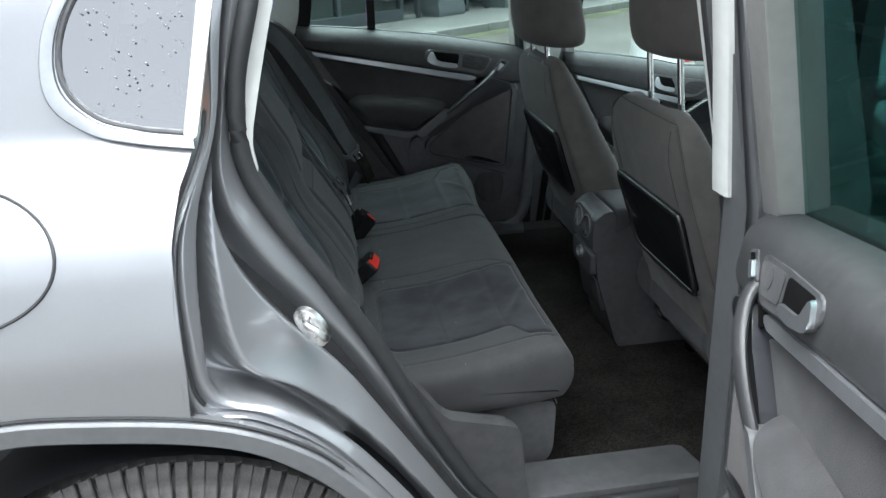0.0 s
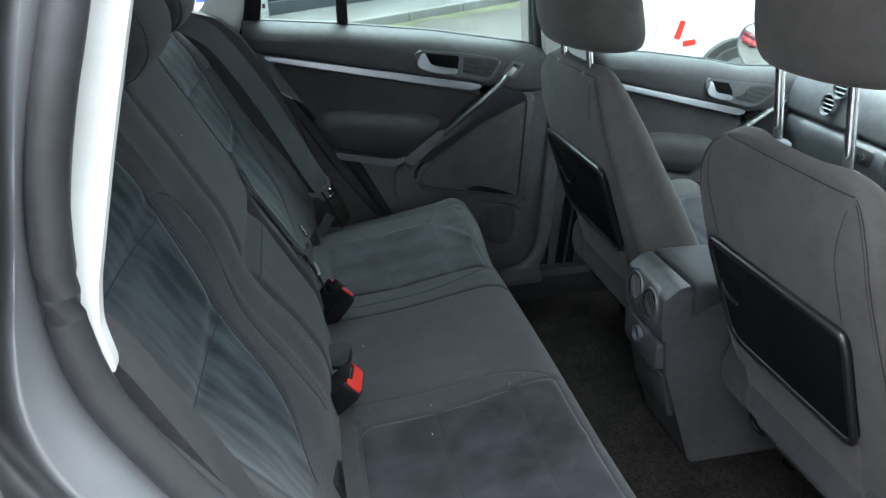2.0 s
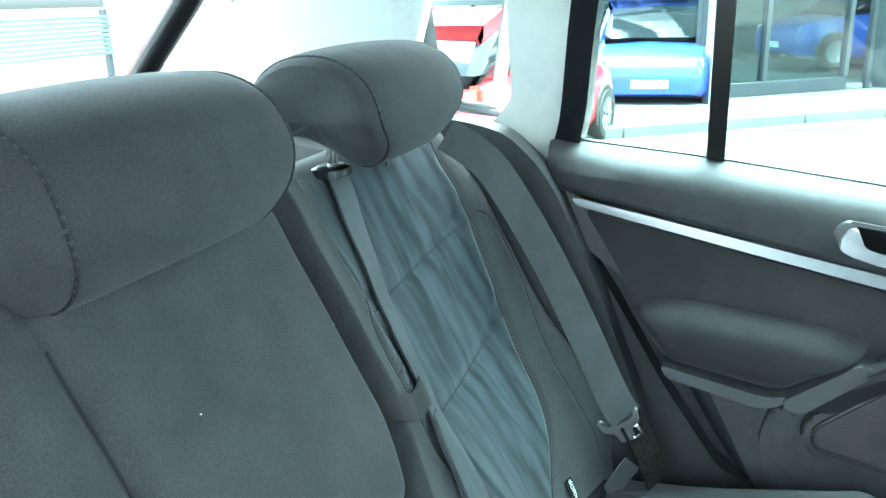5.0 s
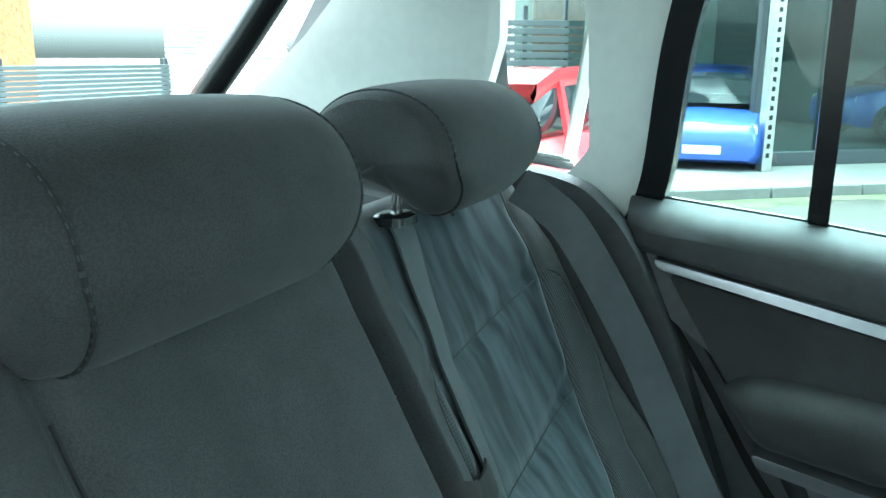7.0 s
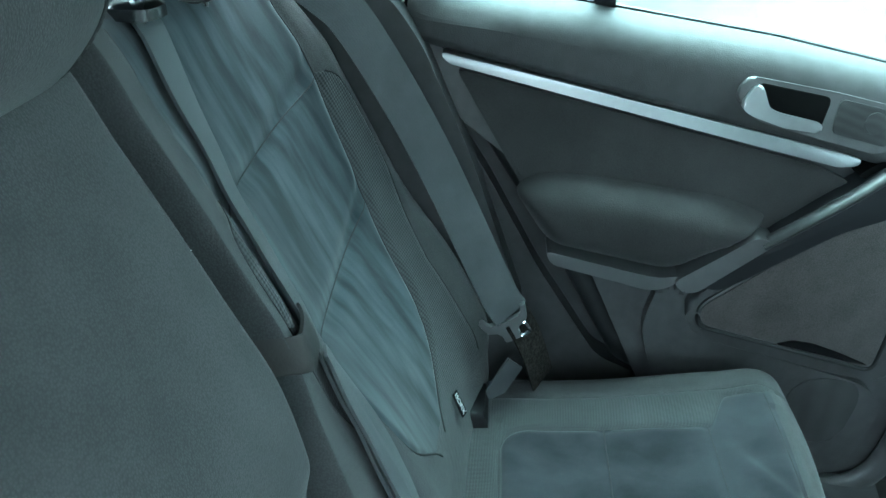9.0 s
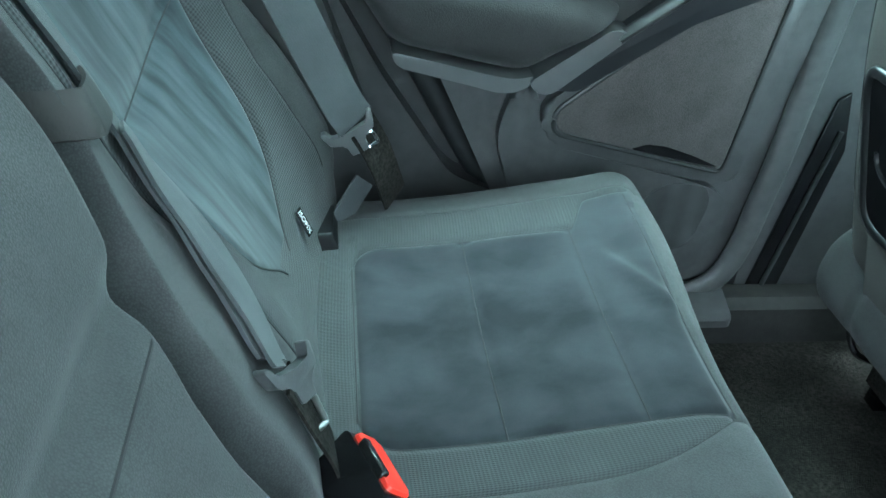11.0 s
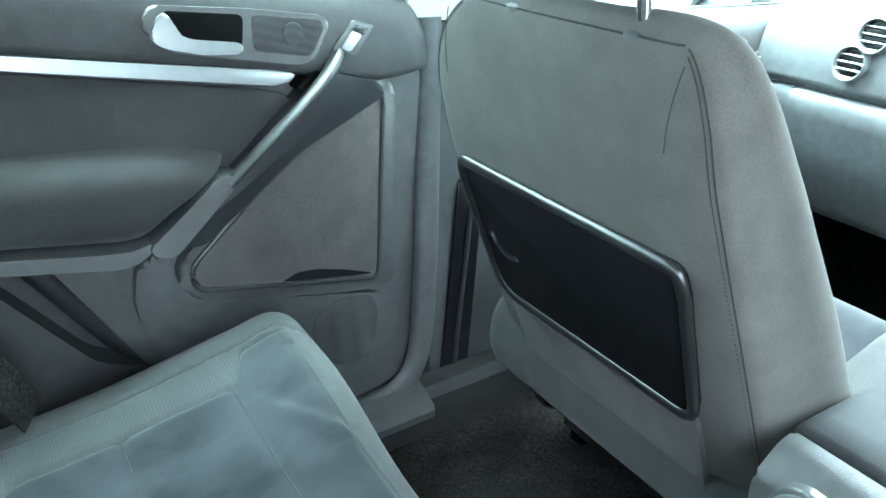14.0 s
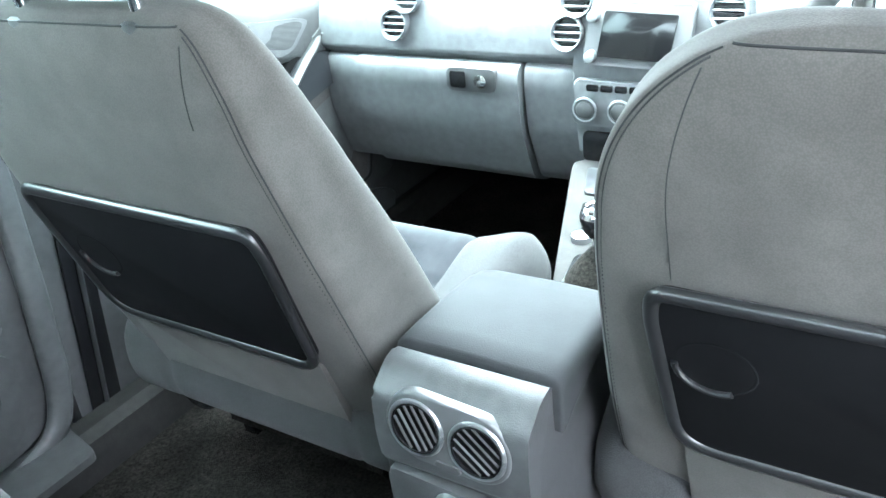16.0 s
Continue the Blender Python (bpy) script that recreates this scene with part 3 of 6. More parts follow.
SEAT_PARTS = {0: "a", 1: "mesh", 2: "suede", 3: "mesh", 4: "a"}
for name, label, ya, yb, heads in (
    ("car_bench", "dark grey cloth and suede single rear car seat", 0.120, 0.602, ((0.404, 0.136, 0.42),)),
    ("car_bench", "dark grey cloth and suede double rear car seat", -0.605, 0.116, ((-0.005, 0.130, 0.12), (-0.42, 0.136, 0.42))),
):
    seat = thing(name, label, "car seat", "rear seats")
    one = ya > 0
    if one:
        c_lines = [level(ya - 0.002), cushion_rim_in, cushion_in, cushion_out, cushion_rim_out, level(yb)]
        b_lines = [lambda z: seat_split(z) + 0.003, back_rim_in, back_in, back_out, back_rim_out, level(0.634)]
    else:
        c_lines = [level(ya - 0.002), minus(cushion_rim_out), minus(cushion_out), minus(cushion_in), minus(cushion_rim_in), level(yb)]
        b_lines = [level(-0.634), minus(back_rim_out), minus(back_out), minus(back_in), minus(back_rim_in), minus(back_split), lambda z: seat_split(z) - 0.003]

    def cushion_region(k, x, z):
        kind = SEAT_PARTS.get(k, "a")
        if z < 0.605 or kind == "a" or x > SUEDE_X1 or x < 0.12:
            return "cushion"
        if kind == "suede":
            return "suede_insert" if x > SUEDE_X0 else "mesh_border"
        return "mesh_border"

    def back_region(k, x, z):
        kind = SEAT_PARTS.get(k, "a")
        if kind == "a" or not back_face(x, z):
            return "backrest"
        if kind == "suede":
            return "suede_panel" if z > 0.700 else "mesh_strip"
        return "mesh_strip" if z < 1.012 else "backrest"

    cushion, c_prof, c_at = soft_body(seat, c_lines, CUSHION, 0, cushion_region, SEAT_MATS, SEAT_LABELS, (0.007, 0.026) if one else (0.026, 0.007), cushion_relief)
    back, b_prof, b_at = soft_body(seat, b_lines, BACKREST, 1, back_region, SEAT_MATS, SEAT_LABELS, (0.024, 0.030) if one else (0.030, 0.024), back_relief)
    if one:
        single_back = back
    cushion_pts, back_pts = cushion.reshape(-1, 3), back.reshape(-1, 3)
    for hy, half, taper in heads:
        rear_headrest(seat, hy, half, taper)
    for k in (2, 3):
        seam_along(cushion, c_prof, c_at[k], lambda x, z: z > 0.60 and SUEDE_X0 < x < SUEDE_X1, seat, 0.0007)
        seam_along(back, b_prof, b_at[k], lambda x, z: back_face(x, z) and z > 0.69, seat, 0.0013)
    for k in (1, 4):
        seam_along(cushion, c_prof, c_at[k], lambda x, z: z > 0.60 and 0.13 < x < 0.515, seat, 0.0006)
        seam_along(back, b_prof, b_at[k], lambda x, z: back_face(x, z) and 0.69 < z < 1.014, seat, 0.0011)
    for xc in (SUEDE_X0, 0.319, 0.433, SUEDE_X1):
        seam_across(cushion, (c_at[2], c_at[3] + 1), row_place(0, lambda a, xc=xc: xc), seat, 0.0008)
    for k in range(2):
        seam_across(back, (b_at[2] + 1, b_at[3]), row_place(2, lambda a, k=k: back_cross(k, a)), seat, 0.0008)
    if not one:
        seam_along(back, b_prof, b_at[5], lambda x, z: back_face(x, z) and 0.70 < z < 1.10, seat, 0.0015)
        seam_across(back, (b_at[5] + 3, b_at[6] - 3), row_place(2, lambda a: FOLD), seat, 0.0012)
    part("base_piping", tube(spline([(0.504, ya + 0.03, 0.548), (0.507, (ya + yb) / 2, 0.552), (0.504, yb - 0.04, 0.548)], 8), 0.0016, 6), TRIM_GREY, seat)
    base = part("seat_base", plate(rounded([(0.12, 0.40), (0.46, 0.40), (0.495, 0.45), (0.50, 0.56), (0.12, 0.57)], 0.02), lambda u, v, d: Vector((u, d, v)), ya + 0.02, yb - 0.03, 0.008), PLASTIC, seat)

# pale crumbs and lint on the rear seats
crumb = bmesh.new()
rng = random.Random(21)
pool = cushion_pts[(cushion_pts[:, 2] > 0.63) & (cushion_pts[:, 0] < 0.5)]
rear_pool = back_pts[(back_pts[:, 0] > 0.03 - 0.53 * (back_pts[:, 2] - 0.863) + 0.03) & (back_pts[:, 2] < 1.1)]
for k in range(20):
    src = pool if k % 3 else rear_pool
    p = Vector(src[rng.randrange(len(src))])
    size = rng.choice((0.0004, 0.0005, 0.0005, 0.0008))
    bmesh.ops.create_icosphere(crumb, subdivisions=1, radius=1.0, matrix=Matrix.Translation(p) @ Matrix.Rotation(rng.random() * 3, 4, "Z") @ Matrix.Diagonal((size, size * rng.uniform(1, 2.5), size * 0.7, 1)))
tagged(part("crumbs", crumb, WHITE_MARK), "pale crumbs and lint on the rear seats", "crumbs", kind="stuff")

# ---- front seats ----
def front_seat(name, label, cx, xb, headlift, fore, wide, girth=1.0, drop=0.0, shift=(0.0, 0.0), low_seam=0.105, cup=(0.103, -0.080), flare=0.0):
    """A front seat seen from behind: cx its middle, xb where the back's cloth stands at the tray's top."""
    seat = thing(name, label, "car seat", "front seats")
    lean = Vector((-0.30, 0, 0.954)).normalized()
    out = Vector((-lean.z, 0, lean.x))
    org = Vector((xb, cx, 0.864 - drop))

    def at(u, v, d):
        """u across to the left, v up the back, d out to the rear."""
        return org + Vector((0, u - 1.8 * max(0.0, v - 0.06) ** 2, 0)) + lean * v + out * d

    # rows: height up the back, half width, thickness, set-back of the cloth
    table = [(-0.42, 0.170, 0.08, -0.050), (-0.39, 0.196, 0.11, -0.030), (-0.34, 0.214, 0.125, -0.014), (-0.28, 0.221, 0.127, -0.004), (-0.2, 0.222, 0.122, 0.001), (-0.1, 0.219, 0.110, 0.003), (0.0, 0.213, 0.092, 0.003), (0.05, 0.208, 0.083, 0.001), (0.09, 0.202, 0.073, -0.002), (0.12, 0.194, 0.063, -0.006), (0.145, 0.182, 0.054, -0.010), (0.162, 0.168, 0.046, -0.015), (0.174, 0.152, 0.038, -0.020), (0.182, 0.128, 0.028, -0.027), (0.185, 0.095, 0.016, -0.034)]
    # half outline of one row: across, forward; a flat back, a sewn corner, a flat side and a bolster
    half = [(0.0, 0.0), (0.30, 0.0), (0.60, 0.008), (0.80, 0.028), (0.885, 0.060), (0.925, 0.125), (0.945, 0.24), (0.975, 0.55), (1.0, 0.78), (0.97, 0.97), (0.88, 1.06), (0.76, 1.04), (0.60, 0.84), (0.35, 0.74), (0.0, 0.72)]
    ring2 = half + [(-u, d) for u, d in half[-2:0:-1]]
    loop2 = [(p.x, p.y) for p in spline([(u, d, 0) for u, d in ring2], 4, True)]
    dense = spline([(r[0], r[1], r[2]) for r in table], 5)
    offs = spline([(r[0], r[3], 0) for r in table], 5)
    rings = [[at(u * w * (girth + flare * max(0.0, d - 0.1) * (2.0 * float(smoothstep(0.05, -0.20, v)) - 1.0)), v, o - d * t) for u, d in loop2] for (v, w, t), (_, o, _) in zip(dense, offs)]
    part("backrest", loft(rings), CLOTH_BACK, seat)
    for i in (18, len(loop2) - 18):
        part("seam", tube([r[i] for r in rings[6:-9]], 0.0008, 6), PIPING, seat, "dark corner seam with stitches")
        stitch = bmesh.new()
        for r, q in zip(rings[8:-12], rings[9:-11]):
            for f in (0.0, 0.25, 0.5, 0.75):
                p = r[i].lerp(q[i], f) + (r[i - (2 if i < 40 else -2)] - r[i]).normalized() * 0.004
                bmesh.ops.create_cube(stitch, size=1.0, matrix=Matrix.Translation(p) @ Matrix.Diagonal((0.0008, 0.0008, 0.0016, 1)))
        part("stitching", stitch, PIPING, seat)
    part("seam", tube([rings[-9][i % len(loop2)] for i in range(-18, 19)], 0.0010, 6), PIPING, seat)
    for s in (-1, 1):
        part("seam", tube([at(s * 0.146, v, 0.0018 - 0.75 * max(0.0, v - 0.10) ** 1.6) for v in np.linspace(low_seam, 0.172, 24)], 0.0005, 6), PIPING, seat)
    # folding tray with its raised rim and cup ring
    shell = [(-0.150, -0.178), (0.148, -0.178), (0.160, -0.020), (0.156, 0.004), (-0.156, 0.004), (-0.160, -0.020)]
    edge = []
    corners = ((shell[0], 0.022), (shell[1], 0.034), (shell[2], 0.016), (shell[3], 0.018), (shell[4], 0.030), (shell[5], 0.03))
    for k, (c, r) in enumerate(corners):
        a, b, n = (Vector(corners[(k + j) % 6][0]) for j in (-1, 0, 1))
        ra = min(r, (a - b).length * 0.48, (n - b).length * 0.48)
        p, q = b + (a - b).normalized() * ra, b + (n - b).normalized() * ra
        edge += [(1 - t) ** 2 * p + 2 * t * (1 - t) * b + t * t * q for t in np.linspace(0, 1, 7)]
    tray = part("tray", plate(edge, at, -0.008, 0.0115, 0.003), TRAY_BLACK, seat, "black folding seat-back tray")
    part("tray_rim", sweep([at(u, v, 0.0105) for u, v in edge + edge[:1]], disc(0.0062, 10, 0.0050), (-1, 0, 0.1)), RIM_BLACK, tray, "satin black raised rim")
    cup = Vector(cup)
    part("cup_ring", loft([[at(cup.x + math.cos(a) * r, cup.y + math.sin(a) * r * 0.95, d) for a in (2 * math.pi * k / 40 for k in range(40))] for r, d in ((0.031, 0.0112), (0.0300, 0.0117), (0.0285, 0.0117), (0.025, 0.0108), (0.018, 0.0104), (0.001, 0.0104))], True, False), TRAY_BLACK, tray)
    part("cup_lip", tube([at(cup.x + math.cos(a) * 0.029, cup.y + math.sin(a) * 0.0275, 0.0125) for a in np.linspace(math.pi * 1.36, math.pi * 2.0, 24)], 0.0028, 8), RIM_BLACK, tray, "raised lip of the cup ring")
    # cloth flap below, sewn at its sides and foot
    low = rounded([(-0.140, -0.372), (0.140, -0.372), (0.146, -0.185), (-0.146, -0.185)], 0.008)
    part("lower_flap", plate(low, at, -0.03, 0.0048, 0.0015), CLOTH_BACK, seat)
    part("flap_seam", tube([at(u, -0.366, 0.0052) for u in np.linspace(-0.135, 0.135, 20)], 0.0012, 6), THREAD, seat, "worn pale seam")
    for s in (-1, 1):
        part("flap_strap", tube(spline([at(s * 0.155, -0.33, -0.004), at(s * 0.162, -0.365, 0.004), at(s * 0.150, -0.395, 0.0), at(s * 0.15, -0.42, -0.03)], 5), 0.0045, 8), GLOSS_BLACK, seat, "black elastic loop at the foot of the flap")
    # cushion with its bolsters
    prof = [(0.10, 0.60), (0.20, 0.655), (0.32, 0.662), (0.42, 0.680), (0.47, 0.665), (0.485, 0.62), (0.45, 0.56), (0.30, 0.52), (0.12, 0.52)]

    def relief(y, x, z):
        ya = np.abs(y - cx)
        return 0.016 * smoothstep(0.14, 0.215, ya) * smoothstep(0.58, 0.65, z) + groove(ya - 0.145, 0.005, 0.004) + groove(x - xb - 0.27, 0.006, 0.005) * (ya < 0.145)

    def region(k, x, z):
        return "suede_insert" if k == 1 and z > 0.63 else "cushion"

    soft_body(seat, [level(cx - 0.25), level(cx - 0.145), level(cx + 0.145), level(cx + 0.25)], [(xb + a * 0.82, b) for a, b in prof], 0, region, {"cushion": CLOTH, "suede_insert": SUEDE}, {"suede_insert": "blue-grey suede insert"}, (0.04, 0.04), relief, 120, 0.008)
    part("seat_base", box((0.34, 0.36, 0.12), (xb + 0.33, cx, 0.47), 0.02), CARPET, seat)
    for s in (-1, 1):
        part("seat_rail", box((0.36, 0.030, 0.03), (xb + 0.38, cx + s * 0.18, 0.375), 0.006), GLOSS_BLACK, seat)
    # headrest
    rise = Vector((-0.10, 0, 0.995))
    top = Vector((xb - 0.018 + shift[0], cx - 0.034 + shift[1], 1.050 - drop))
    hr = []
    for h, w, t, o in ((0.0, 0.105, 0.030, 0.012), (0.008, 0.125, 0.050, 0.006), (0.03, 0.134, 0.058, 0.002), (0.07, 0.132, 0.060, 0.0), (0.11, 0.126, 0.058, 0.0), (0.145, 0.113, 0.052, 0.004), (0.168, 0.095, 0.042, 0.008), (0.182, 0.070, 0.028, 0.012), (0.187, 0.035, 0.012, 0.014)):
        c = top + rise * (h + headlift) + Vector((o + fore, 0, 0))
        w, t = w * wide, t * 1.3
        ring = ring_at((0, 0, 0), (0, 1, 0), (1, 0, 0), w, t, 2.8, 48)
        hr.append([c + p + Vector((-0.018 * (abs(p.y) / 0.13) ** 2 * -1, 0, 0)) for p in ring])
    hr = [[Vector(v) for v in r] for r in hr]
    cols = [spline([r[k] for r in hr], 3) for k in range(48)]
    head = part("headrest", loft([[c[i] for c in cols] for i in range(len(cols[0]))]), CLOTH_BACK, seat)
    for s in (-1, 1):
        base = top + Vector((0.0, s * 0.072, -0.010))
        part("headrest_post", tube([base - rise * 0.02, base + rise * (headlift + 0.03)], 0.0062, 14), CHROME, head, "chrome headrest post")
        part("post_collar", loft([[base + Vector((math.cos(a) * r * 0.9, math.sin(a) * r * 1.3, h)) for a in (2 * math.pi * k / 24 for k in range(24))] for h, r in ((-0.006, 0.017), (0.001, 0.017), (0.0035, 0.014), (0.004, 0.009))]), GREY_PLASTIC, head)
    return seat


front_seat("front_seat", "dark grey cloth front passenger seat with black tray on its back", 0.327, 0.722, 0.030, 0.016, 1.08)
front_seat("front_seat", "dark grey cloth driver's seat with black tray on its back", -0.311, 0.774, 0.092, 0.024, 0.86, 1.04, 0.010, (0.030, 0.016), 0.01, (0.116, -0.066), 0.11)

# ---- doors ----
def door(name, label, warp, group, frame_mat=None, pane_mat=None):
    """A door's inner side, drawn for the closed rear door on the passenger side: u forward, v up, d inward; warp puts it in its place."""
    root = thing(name, label, "car door", group)
    frame_mat, pane_mat = frame_mat or GLOSS_BLACK, pane_mat or GLASS

    def at(u, v, d):
        return warp(Vector((u, 0.664 + 0.07 * (u - 0.35) + 0.20 * max(0.0, v - 0.90) - d, v)))

    def card(nm, outline, r, d0, d1, bevel, mat, lab="", parent=root):
        return part(nm, plate(rounded(outline, r), at, d0, d1, bevel, 4), mat, parent, lab)

    shell = [(0.062, 1.04), (0.060, 1.112), (0.28, 1.088), (0.50, 1.058), (0.73, 1.014), (0.778, 1.003), (0.794, 0.955), (0.789, 0.90), (0.775, 0.70), (0.768, 0.625), (0.780, 0.585), (0.782, 0.515), (0.755, 0.465), (0.69, 0.447), (0.58, 0.44), (0.46, 0.48), (0.385, 0.61), (0.255, 0.87)]
    card("door_shell", [(u, v - 0.03 * (v > 0.96)) for u, v in shell], 0.02, -0.045, 0.0, 0.006, PLASTIC)
    card("door_skin", [(u, v - 0.055 * (v > 0.93)) for u, v in shell], 0.02, -0.135, -0.046, 0.02, PAINT, "metallic grey outer skin")
    # padded ledge below the glass: rolls over from the sill into the upright face
    ledge = []
    for u in np.linspace(0.066, 0.792, 40):
        top = float(np.interp(u, [0.066, 0.28, 0.50, 0.74, 0.778, 0.792], [1.112, 1.089, 1.059, 1.013, 1.003, 0.975]))
        foot = float(np.interp(u, [0.066, 0.110, 0.30, 0.60, 0.64, 0.72, 0.792], [1.052, 1.042, 1.000, 0.934, 0.924, 0.907, 0.910]))
        sec = [(top - 0.016, -0.046), (top - 0.002, -0.040), (top, -0.020), (top - 0.003, 0.000), (top - 0.010, 0.016), (top - 0.022, 0.026), (top - 0.036, 0.030), ((top + foot) / 2, 0.0295), (foot + 0.012, 0.027), (foot + 0.003, 0.023), (foot, 0.014), (foot, -0.02)]
        ledge.append([at(u, v, d * (0.4 + 0.6 * float(smoothstep(0.066, 0.09, u))) * (0.5 + 0.5 * float(smoothstep(0.792, 0.765, u)))) for v, d in sec])
    part("upper_trim", loft(ledge), SOFT, root, "padded dark ledge below the glass", 60)
    part("glass_seal", tube([at(u, float(np.interp(u, [0.066, 0.28, 0.50, 0.74, 0.80], [1.112, 1.089, 1.059, 1.013, 0.990])) - 0.002, -0.034) for u in np.linspace(0.07, 0.775, 30)], 0.005, 8), GLOSS_BLACK, root)
    card("silver_strip", [(0.106, 1.041), (0.112, 1.029), (0.35, 0.976), (0.575, 0.927), (0.598, 0.929), (0.602, 0.936), (0.578, 0.943), (0.35, 0.990)], 0.006, 0.0, 0.028, 0.006, SILVER, "satin silver trim strip")
    card("mid_panel", [(0.124, 1.020), (0.56, 0.922), (0.60, 0.905), (0.515, 0.835), (0.45, 0.84), (0.29, 0.86), (0.222, 0.868)], 0.01, 0.0, 0.014, 0.005, DOOR_CLOTH)
    rest = rounded([(0.198, 0.886), (0.225, 0.906), (0.29, 0.904), (0.451, 0.882), (0.512, 0.860), (0.484, 0.842), (0.405, 0.788), (0.385, 0.786), (0.245, 0.818)], 0.022, 8)
    heart = [Vector((min(0.45, max(0.265, u)), 0.848 - 0.10 * (min(0.45, max(0.265, u)) - 0.30))) for u, v in rest]
    pillow = [[at(*(c.lerp(Vector(p), k)), 0.012 + 0.040 * (1 - k ** 3.2) ** 0.8) for p, c in zip(rest, heart)] for k in (1.0, 0.985, 0.96, 0.92, 0.87, 0.80, 0.70, 0.58, 0.44, 0.28, 0.12, 0.04, 0.001)]
    part("armrest", loft(pillow), DOOR_CLOTH, root, "softly padded armrest", 70)
    card("armrest_trim", [(0.242, 0.818), (0.250, 0.800), (0.340, 0.777), (0.364, 0.770), (0.384, 0.769), (0.402, 0.776), (0.412, 0.790), (0.385, 0.786), (0.36, 0.790)], 0.008, 0.0, 0.046, 0.008, TRIM_GREY)
    card("pull_handle_base", [(0.400, 0.784), (0.488, 0.846), (0.518, 0.842), (0.430, 0.770), (0.412, 0.770)], 0.008, 0.0, 0.052, 0.012, TRIM_GREY)
    card("pull_handle", [(0.424, 0.770), (0.516, 0.846), (0.575, 0.892), (0.640, 0.934), (0.705, 0.912), (0.717, 0.895), (0.595, 0.848), (0.465, 0.764)], 0.012, 0.0, 0.034, 0.016, SLATE)
    grip = spline([at(0.500, 0.834, 0.044), at(0.548, 0.871, 0.049), at(0.592, 0.902, 0.048), at(0.632, 0.929, 0.043), at(0.652, 0.944, 0.034), at(0.662, 0.952, 0.020)], 6)
    part("pull_bar", sweep(grip, disc(0.0065, 14, 0.011), (0, 1, 0)), SATIN, root, "smooth dark pull bar")
    # Flat plate; the hollow's shade is in its colour.
    card("grip_hollow", [(0.600, 0.917), (0.618, 0.930), (0.632, 0.936), (0.640, 0.926), (0.622, 0.912)], 0.006, 0.0, 0.026, 0.002, VOID)
    card("panel_surround", [(0.716, 0.918), (0.738, 0.900), (0.722, 0.622), (0.655, 0.632), (0.437, 0.690), (0.430, 0.740), (0.565, 0.842)], 0.02, 0.0, 0.019, 0.008, PLASTIC)
    card("cloth_panel", [(0.700, 0.903), (0.713, 0.888), (0.690, 0.646), (0.655, 0.656), (0.453, 0.708), (0.450, 0.732), (0.565, 0.823)], 0.014, 0.0, 0.0205, 0.001, DOOR_WEAVE)
    rim = rounded([(0.703, 0.907), (0.718, 0.890), (0.694, 0.641), (0.655, 0.651), (0.449, 0.704), (0.446, 0.734), (0.565, 0.829)], 0.016)
    part("panel_rim", tube([at(u, v, 0.0198) for u, v in rim + rim[:1]], 0.0032, 8), SATIN, root)
    card("pocket_mouth", [(0.556, 0.681), (0.578, 0.687), (0.605, 0.683), (0.645, 0.669), (0.684, 0.652), (0.655, 0.657)], 0.004, 0.0, 0.0215, 0.0006, GLOSS_BLACK, "dark mouth of the map pocket")
    card("lower_panel", [(0.393, 0.764), (0.424, 0.762), (0.436, 0.690), (0.64, 0.634), (0.700, 0.612), (0.724, 0.58), (0.712, 0.50), (0.665, 0.465), (0.58, 0.46), (0.48, 0.50), (0.405, 0.62), (0.376, 0.70)], 0.03, -0.01, 0.018, 0.009, PLASTIC)
    card("speaker_grille", [(0.585, 0.590), (0.605, 0.622), (0.640, 0.628), (0.684, 0.618), (0.690, 0.59), (0.678, 0.530), (0.650, 0.515), (0.605, 0.535)], 0.03, 0.0, 0.0195, 0.002, GRILLE)
    part("door_edge_seal", tube(spline([at(u, v, -0.012) for u, v in ((0.796, 0.995), (0.794, 0.90), (0.780, 0.70), (0.774, 0.63), (0.786, 0.585), (0.788, 0.510), (0.760, 0.458), (0.69, 0.438), (0.58, 0.43))], 6), 0.008, 8), RUBBER, root)
    bez = card("handle_recess", [(0.440, 1.005), (0.452, 1.028), (0.560, 1.012), (0.645, 0.995), (0.655, 0.985), (0.628, 0.949), (0.610, 0.945), (0.470, 0.978)], 0.012, 0.012, 0.033, 0.004, PLASTIC)
    card("tweeter_grille", [(0.562, 1.006), (0.640, 0.991), (0.647, 0.984), (0.624, 0.953), (0.557, 0.968)], 0.008, 0.02, 0.0345, 0.001, GRILLE, "", bez)
    part("tweeter", loft([[at(0.606 + math.cos(a) * r, 0.980 + math.sin(a) * r, d) for a in (2 * math.pi * k / 20 for k in range(20))] for r, d in ((0.013, 0.034), (0.0125, 0.0355), (0.006, 0.0362), (0.001, 0.0362))]), GRILLE, bez)
    card("latch_bowl", [(0.466, 1.021), (0.552, 1.007), (0.543, 0.970), (0.482, 0.984)], 0.008, 0.02, 0.0345, 0.001, VOID, "near-black plate for the shaded hollow behind the handle", bez)
    lever = [(0.449, 0.999), (0.461, 1.017), (0.470, 1.019), (0.475, 1.008), (0.481, 0.994), (0.494, 0.989), (0.540, 0.980), (0.546, 0.975), (0.541, 0.968), (0.500, 0.973), (0.464, 0.984), (0.453, 0.990)]
    card("door_handle", lever, 0.006, 0.028, 0.039, 0.0035, SILVER, "satin silver inner door handle", bez)
    sw = card("switch_bezel", [(0.652, 0.955), (0.684, 0.985), (0.712, 0.975), (0.682, 0.945)], 0.004, 0.015, 0.032, 0.003, GREY_PLASTIC)
